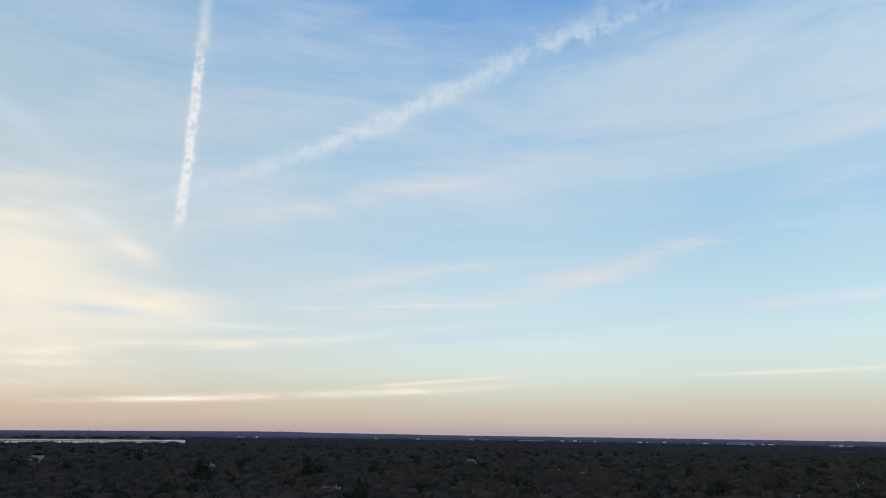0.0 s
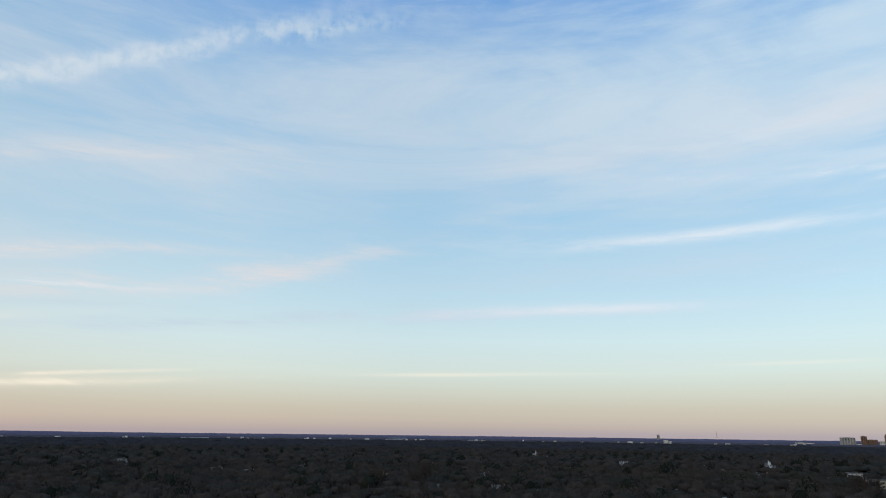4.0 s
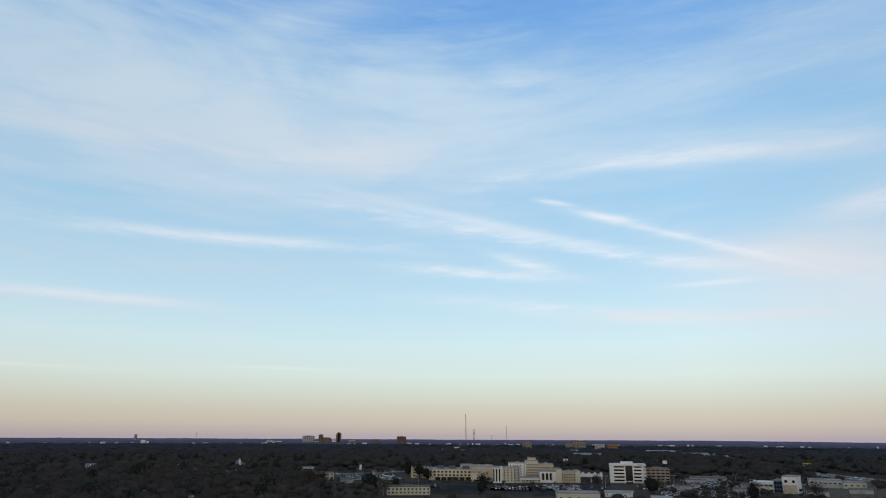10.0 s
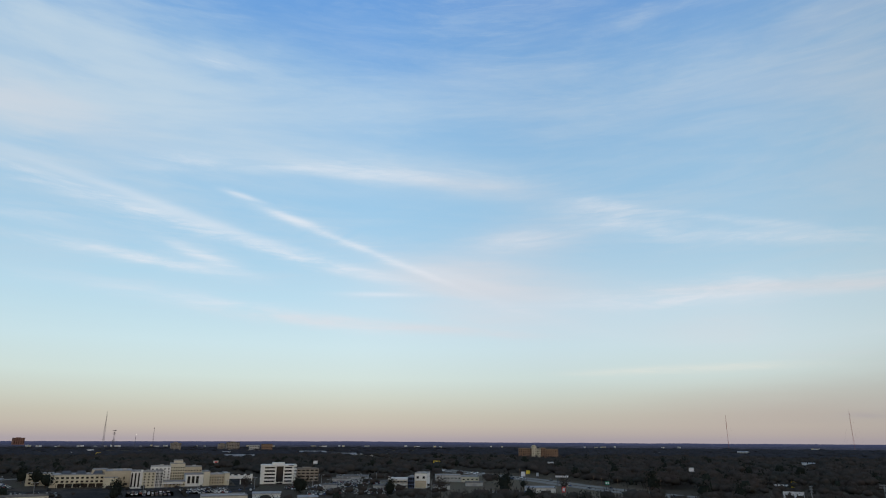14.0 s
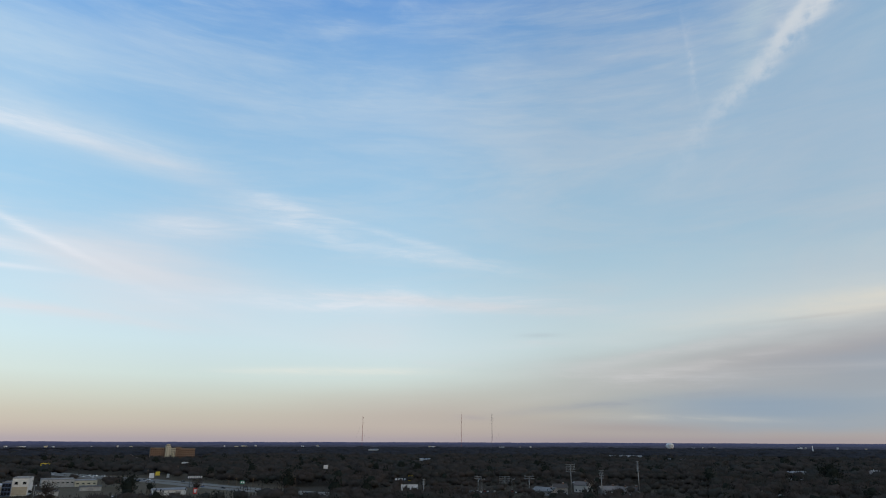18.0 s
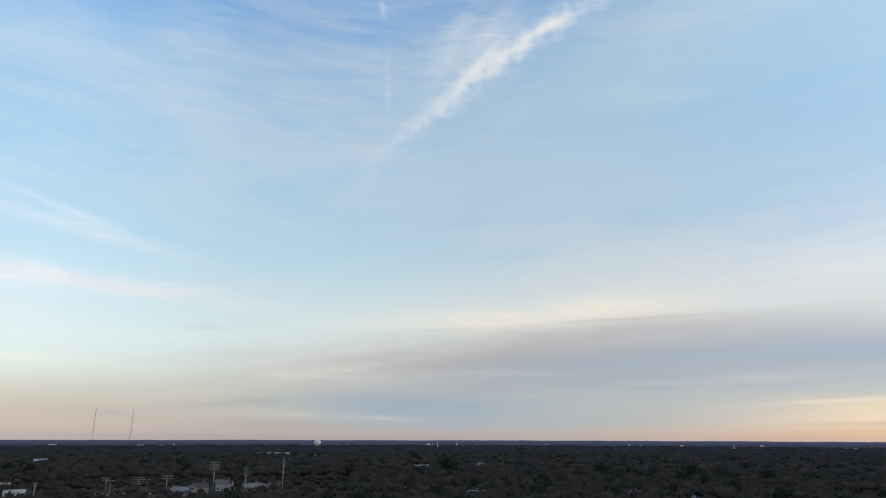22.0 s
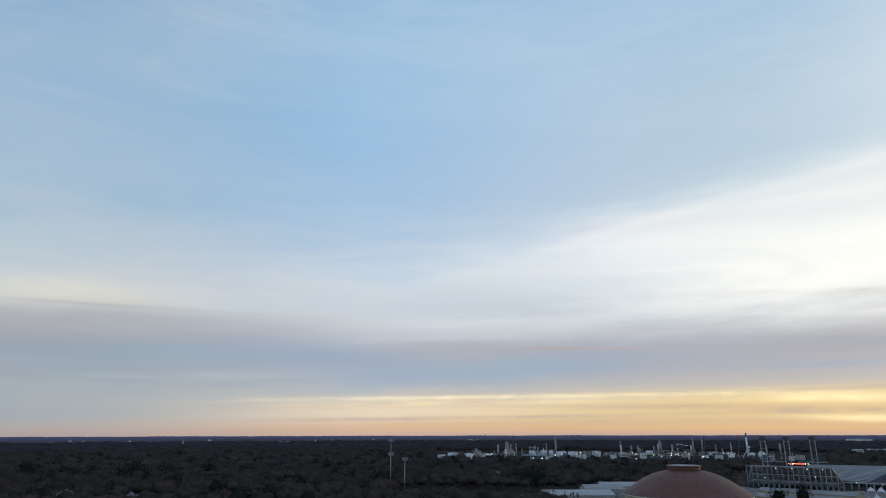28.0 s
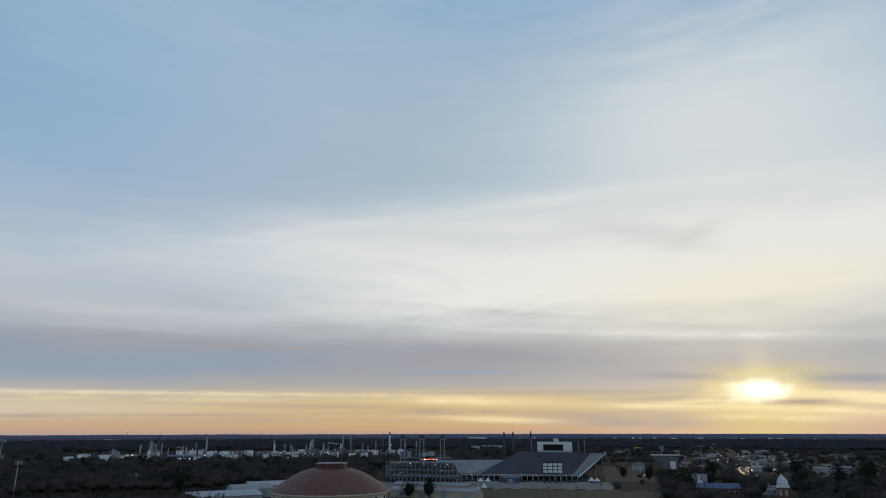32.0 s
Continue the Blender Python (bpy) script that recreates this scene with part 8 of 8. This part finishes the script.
hall(251.83, 1002, 16.0, 9, 4.5, PALE_ROOF, 'pale flat commercial building among the trees', -20, HOUSE_WALL)
hall(257.95, 917, 12.1, 9, 4.5, PALE_ROOF, 'pale flat commercial building among the trees', -15, HOUSE_WALL)
hall(254.7, 1078, 12.0, 9, 4.5, PALE_ROOF, 'pale flat commercial building among the trees', -10, HOUSE_WALL)
hall(255.79, 793, 9.8, 9, 4.5, STEEL_ROOF, 'long grey metal-roofed industrial shed', 0)
hall(260.11, 790, 13.0, 9, 4.5, PALE_ROOF, 'pale flat commercial building among the trees', 5, HOUSE_WALL)
hall(261.73, 823, 8.1, 9, 4.5, PALE_ROOF, 'pale flat commercial building among the trees', 0, HOUSE_WALL)
house(329.51, 938, 3, 8)
house(328.55, 856, 2, -29)
house(336.47, 1151, 2, 24)
house(334.9, 750, 1, -13)
house(332.93, 653, 0, 40)
house(331.33, 653, 0, 3)
house(339.85, 794, 3, -34)
house(341.29, 712, 2, 19)
house(346.44, 805, 2, -18)
house(349.81, 969, 1, 35)
house(353.31, 980, 0, -2)
house(357.96, 1052, 0, -39)
house(359.87, 1178, 3, 14)
house(2.5, 873, 2, -23)
house(9.76, 669, 2, 30)
house(8.87, 1029, 1, -7)
house(353.29, 623, 0, -44)
house(354.87, 544, 0, 9)
house(4.95, 782, 3, -28)
house(12.11, 629, 2, 25)
house(350.91, 428, 2, -12)
house(18.82, 1165, 1, 41)
house(20.86, 1199, 0, 4)
house(23.17, 1629, 0, -33)
house(28.98, 717, 3, 20)
house(26.79, 779, 2, -17)
house(32.47, 1210, 2, 36)
house(20.33, 687, 1, -1)
house(22.14, 509, 0, -38)
house(23.82, 630, 0, 15)
house(32.61, 612, 3, -22)
house(16.43, 713, 2, 31)
house(32.9, 1088, 2, -6)
house(34.46, 852, 1, -43)
house(28.61, 719, 0, 10)
house(26.38, 786, 0, -27)
house(43.79, 720, 3, 26)
house(32.63, 461, 2, -11)
house(31.85, 602, 2, 42)
house(38.14, 885, 1, 5)
house(39.82, 738, 0, -32)
house(40.57, 553, 0, 21)
house(36.4, 464, 3, -16)
house(34.32, 914, 2, 37)
house(36.42, 1083, 2, 0)
house(27.52, 489, 1, -37)
house(24.09, 452, 0, 16)
house(50.13, 845, 0, -21)
house(50.84, 855, 3, 32)
house(52.39, 698, 2, -5)
house(52.96, 705, 2, -42)
house(51.8, 915, 1, 11)
house(45.52, 928, 0, -26)
house(37.3, 657, 0, 27)
house(45.81, 663, 3, -10)
house(49.03, 831, 2, 43)
house(55.54, 764, 2, 6)
house(55.94, 864, 1, -31)
house(58.09, 952, 0, 22)
house(46.6, 502, 0, -15)
house(49.69, 447, 3, 38)
house(35.76, 1078, 2, 1)
house(49.9, 745, 2, -36)
house(100.99, 1476, 1, 17)
house(101.63, 1510, 0, -20)
house(102.58, 1655, 0, 33)
house(103.21, 1660, 3, -4)
house(103.84, 1574, 2, -41)
house(109.79, 1950, 2, 12)
house(110.4, 2013, 1, -25)
house(110.93, 1967, 0, 28)
house(112.22, 1861, 0, -9)
house(116.34, 2003, 3, 44)
house(116.77, 2012, 2, 7)
house(114.54, 1313, 2, -30)
house(120.92, 905, 1, 23)
house(121.97, 1090, 0, -14)
house(122.63, 1075, 0, 39)
house(103.13, 2250, 3, 2)
house(103.68, 1736, 2, -35)
house(114.07, 1302, 2, 18)
house(114.69, 1246, 1, -19)
house(116.38, 1895, 0, 34)
house(104.58, 1455, 0, -3)
house(136.91, 546, 3, -40)
house(138.48, 547, 2, 13)
house(140.05, 581, 2, -24)
house(142.54, 562, 1, 29)
house(143.23, 563, 0, -8)
house(143.93, 564, 0, -45)
house(137.23, 1304, 3, 8)
house(141.35, 1449, 2, -29)
house(142.3, 1384, 2, 24)
house(143.71, 1432, 1, -13)
house(145.26, 1336, 0, 40)
house(148.45, 1242, 0, 3)
house(149.66, 1305, 3, -34)
house(150.41, 1277, 2, 19)
house(152.0, 1012, 2, -18)
house(158.3, 871, 1, 35)
house(167.25, 606, 0, -2)
house(166.51, 456, 0, -39)
house(160.33, 487, 3, 14)
house(153.11, 500, 2, -23)
house(174.62, 1281, 2, 30)
house(182.46, 550, 1, -7)
house(185.05, 583, 0, -44)
house(180.34, 1845, 0, 9)
house(177.51, 487, 3, -28)
house(173.46, 467, 2, 25)
house(206.49, 609, 2, -12)
house(206.99, 600, 1, 41)
house(210.49, 598, 0, 4)
house(207.85, 594, 0, -33)
house(256.16, 513, 3, 20)
house(245.54, 1294, 2, -17)
house(246.36, 1297, 2, 36)
house(260.78, 731, 1, -1)
house(261.26, 751, 0, -38)
house(260.22, 797, 0, 15)
house(260.2, 1906, 3, -22)
house(247.23, 768, 2, 31)
tree(64.32, 518, 1.3)
tree(64.23, 529, 1.0)
tree(56.58, 740, 1.1)
tree(67.3, 753, 1.2)
tree(68.24, 715, 1.2)
tree(68.84, 681, 1.0)
tree(73.43, 523, 0.9)
tree(73.59, 554, 1.0)
tree(104.07, 526, 1.2)
tree(105.62, 610, 0.6)
tree(104.18, 610, 1.1)
tree(116.01, 545, 1.4)
tree(245.82, 652, 0.8)
tree(250.4, 478, 1.3)
tree(247.87, 628, 1.0)
tree(229.92, 447, 0.9)
tree(252.52, 660, 1.2)
tree(258.43, 740, 1.2)
tree(207.17, 842, 1.1)
tree(206.44, 872, 1.0)
tree(223.62, 444, 1.0)
tree(228.28, 447, 0.8)
tree(87.05, 559, 1.0)
tree(94.56, 521, 1.0)
tree(87.46, 566, 0.9)
tree(26.48, 818, 1.2)
tree(340.85, 499, 1.6)
tree(348.91, 538, 1.3)
tree(49.45, 1000, 1.1)
tree(47.06, 980, 1.2)
tree(170.89, 684, 1.4)
tree(177.91, 642, 1.3)
tree(183.34, 657, 1.3)
tree(158.44, 711, 1.6)
tree(206.94, 933, 1.1)
tree(158.24, 717, 1.5)
tree(177.21, 609, 1.3)
tree(171.24, 648, 1.2)
tree(262.97, 633, 1.5)
tree(261.19, 566, 1.3)
tree(258.65, 543, 1.2)
tree(210.19, 510, 1.3)
tree(22.18, 452, 1.2, True)
tree(25.69, 474, 1.2, True)
tree(22.59, 509, 1.2, True)
tree(26.49, 531, 1.3, True)
tree(22.3, 481, 1.2, True)
tree(65.31, 509, 0.9, True)
tree(82.85, 588, 0.8, True)
tree(98.78, 522, 1.0, True)
tree(109.02, 579, 0.8, True)
tree(208.86, 546, 1.0, True)
tree(248.89, 536, 1.1, True)
tree(140.99, 563, 0.9, True)
tree(59.2, 526, 1.2, True)
tree(60.13, 547, 1.1, True)
utility_pole(105.36, 822, 8.9)
utility_pole(111.38, 676, 8.6)
utility_pole(111.98, 658, 8)
utility_pole(113.26, 638, 8)
utility_pole(116.57, 639, 8)
utility_pole(107.47, 841, 11.8)
utility_pole(95.83, 967, 9.9)
utility_pole(170.96, 472, 8)
utility_pole(179.89, 473, 8)
utility_pole(328.23, 920, 13.6)
utility_pole(332.76, 1102, 13.2)
utility_pole(336.99, 1418, 10.4)
utility_pole(340.2, 1501, 13.5)
utility_pole(235.08, 440, 8)
utility_pole(239.81, 443, 8)
utility_pole(242.13, 446, 8)
utility_pole(243.99, 545, 12.0)
utility_pole(244.09, 556, 11.5)
utility_pole(86.91, 609, 9.5)
utility_pole(87.61, 601, 8.5)
utility_pole(87.84, 602, 8.5)
yard_lamp(73.37, 583, 4, 0.45, LAMP_WARM)
yard_lamp(73.47, 663, 4, 0.45, LAMP_WARM)
yard_lamp(87.48, 1210, 4.7, 0.8, LAMP_WHITE)
yard_lamp(247.5, 627, 4, 0.5, LAMP_WARM)
yard_lamp(253.12, 976, 4, 0.5, LAMP_WHITE)
yard_lamp(257.01, 986, 4, 0.5, LAMP_WARM)
yard_lamp(258.04, 978, 4, 0.5, LAMP_WHITE)
yard_lamp(255.43, 731, 4, 0.6, LAMP_WARM)
yard_lamp(43.45, 1315, 4.8, 0.4, LAMP_WHITE)
yard_lamp(43.44, 1304, 4.9, 0.4, LAMP_WHITE)
yard_lamp(172.09, 479, 4, 0.3, LAMP_WHITE)
yard_lamp(177.82, 470, 4, 0.3, LAMP_WHITE)
yard_lamp(181.54, 473, 4, 0.3, LAMP_WHITE)
yard_lamp(188.21, 473, 4, 0.3, LAMP_WHITE)
yard_lamp(135.53, 907, 4, 0.5, LAMP_WHITE)
# ---- pale buildings of the towns along the horizon ----
FAR_TOWNS = [(-16, 2.5, 5), (-5, 3, 4), (3, 2, 3), (12, 3, 5), (18, 1.5, 4), (24, 3, 6), (31, 2, 5), (36, 2, 3), (44, 2, 5), (50, 2, 3), (55, 2, 4), (63, 2, 4), (68, 2.5, 7), (73, 3, 8), (78, 3, 8), (84, 3, 7),
             (90, 3, 6), (97, 3, 5), (103, 2, 3), (112, 3, 4), (118, 2, 3), (127, 2, 2), (137, 3, 3), (150, 3, 3), (158, 3, 5), (166, 2, 3), (174, 3, 4), (184, 2, 3), (193, 3, 4), (205, 3, 3), (238, 3, 5),
             (246, 3, 6), (252, 3, 7), (258, 3, 6)]
town_rng = random.Random(12)
for town_az, town_spread, town_count in FAR_TOWNS:
    for _ in range(town_count):
        wall = town_rng.choice((WHITE_PAINT, WHITE_PAINT, WHITE_WALL, GREY_WALL, CREAM_WALL))
        tw, th = town_rng.choice((5, 7, 9, 12, 20)), town_rng.uniform(8.5, 12.8)
        far_block = thing("distant_building", "pale flat-roofed building of a town on the horizon", "building", town_az + town_rng.gauss(0, town_spread * 0.5), town_rng.uniform(2960, 3290), 0, town_rng.uniform(-25, 25), "far town")
        wing(far_block, -tw / 2, tw / 2, 0, 14, th, wall, PALE_ROOF)

# ---- the woods ----
def open_ground(az, d):
    """How far the trees are kept away: 1 in clearings, lots and roads, 0 in closed woods."""
    gone = np.zeros(len(az), dtype=bool)
    for a0, a1, d0, d1 in CLEARINGS:
        gone |= (((az - a0) % 360) < (a1 - a0)) & (d > d0) & (d < d1)
    for (ax, ay), (bx, by), half in ROAD_LINES:
        x, y = d * np.sin(np.radians(az)), d * np.cos(np.radians(az))
        t = np.clip(((x - ax) * (bx - ax) + (y - ay) * (by - ay)) / ((bx - ax) ** 2 + (by - ay) ** 2), 0, 1)
        gone |= np.hypot(x - ax - t * (bx - ax), y - ay - t * (by - ay)) < half
    for a0, d0, half, front, back in SITES:
        off = (az - a0 + 180) % 360 - 180
        gone |= (np.abs(np.radians(off) * d) < half) & (d > d0 - front) & (d < d0 + back)
    return gone


def woods(name, r0, r1, gap, kinds, height, seed, material, label, thin, sector=None):
    """Many trees joined into one object; none stand in the clearings."""
    rng = np.random.default_rng(seed)
    xs = np.arange(-r1, r1, gap)
    gx, gy = np.meshgrid(xs, xs)
    x = gx.ravel() + rng.uniform(-0.48, 0.48, gx.size) * gap
    y = gy.ravel() + rng.uniform(-0.48, 0.48, gx.size) * gap
    d, az = np.hypot(x, y), np.degrees(np.arctan2(x, y)) % 360
    keep = (d > r0) & (d < r1) & ~((az > 272) & (az < 318))
    keep &= rng.uniform(0, 1, len(d)) > thin
    town = np.zeros(len(d), dtype=bool)
    for a0, a1, d0, d1 in TOWN:
        town |= (((az - a0) % 360) < (a1 - a0)) & (d > d0) & (d < d1)
    keep &= ~(town & (rng.uniform(0, 1, len(d)) < np.where(d < 520, 0.7, 0.5)))
    if sector:  # loose trees between buildings and cars
        keep &= (az > sector[0]) & (az < sector[1])
    else:
        keep &= ~open_ground(az, d)
    x, y, town = x[keep], y[keep], town[keep]
    pick = rng.integers(0, len(kinds), len(x))
    grow = np.array([noise.noise((a / 55, b / 55, seed)) for a, b in zip(x, y)])
    s = height * (rng.uniform(0.72, 1.12, len(x)) + 0.30 * grow) * np.where(town, 0.7, 1.0)
    rot = rng.uniform(0, 2 * math.pi, len(x))
    allv, allt, base = [], [], 0
    for k, (v, t) in enumerate(kinds):
        idx = np.nonzero(pick == k)[0]
        c, sn = np.cos(rot[idx])[:, None], np.sin(rot[idx])[:, None]
        vx = (v[None, :, 0] * c - v[None, :, 1] * sn) * s[idx, None] + x[idx, None]
        vy = (v[None, :, 0] * sn + v[None, :, 1] * c) * s[idx, None] + y[idx, None]
        vz = v[None, :, 2] * s[idx, None] + np.zeros_like(vx)
        allv.append(np.stack([vx, vy, vz], -1).reshape(-1, 3))
        allt.append((t[None] + (np.arange(len(idx)) * len(v))[:, None, None]).reshape(-1, 3) + base)
        base += len(idx) * len(v)
    me = mesh_from(name, np.concatenate(allv), np.concatenate(allt), [material])
    tagged(new(name, me), label, "woods", kind="stuff")


wood_rng = np.random.default_rng(8)
near_kinds = [crown_tris(wood_rng, 72, 0.54, 0.34, 0.56, 0.08, 0.76, 7, True) for _ in range(6)]
mid_kinds = [crown_tris(wood_rng, 34, 0.60, 0.33, 0.58, 0.10, 0.80, 6, True) for _ in range(5)]
far_kinds = [crown_tris(wood_rng, 12, 1.15, 0.30, 0.60, 0.15, 0.9, 5, True) for _ in range(4)]
woods("woods", 250, 760, 9.9, near_kinds, 12.5, 3, TWIGS, "close brown winter woods of leafless crowns", 0.10)
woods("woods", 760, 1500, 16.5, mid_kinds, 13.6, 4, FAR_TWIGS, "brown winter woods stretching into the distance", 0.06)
woods("woods", 1500, 2800, 28.0, far_kinds, 13.6, 6, HAZED_TWIGS, "distant dark winter woods", 0.04)
woods("street_trees", 400, 800, 19.0, near_kinds, 7.0, 14, TWIGS, "small bare trees between the car parks and buildings", 0.4, (59, 99))
woods("street_trees", 480, 1300, 26.0, near_kinds, 7.5, 15, TWIGS, "small bare trees along the avenue and its shops", 0.4, (245, 264))
ever_kinds = [crown_tris(wood_rng, 90, 0.36, 0.40, 0.60, 0.09, 0.85, 6) for _ in range(4)]
woods("evergreen_woods", 260, 1300, 34.0, ever_kinds, 14.0, 9, NEEDLES, "scattered dark pines standing in the winter woods", 0.6)
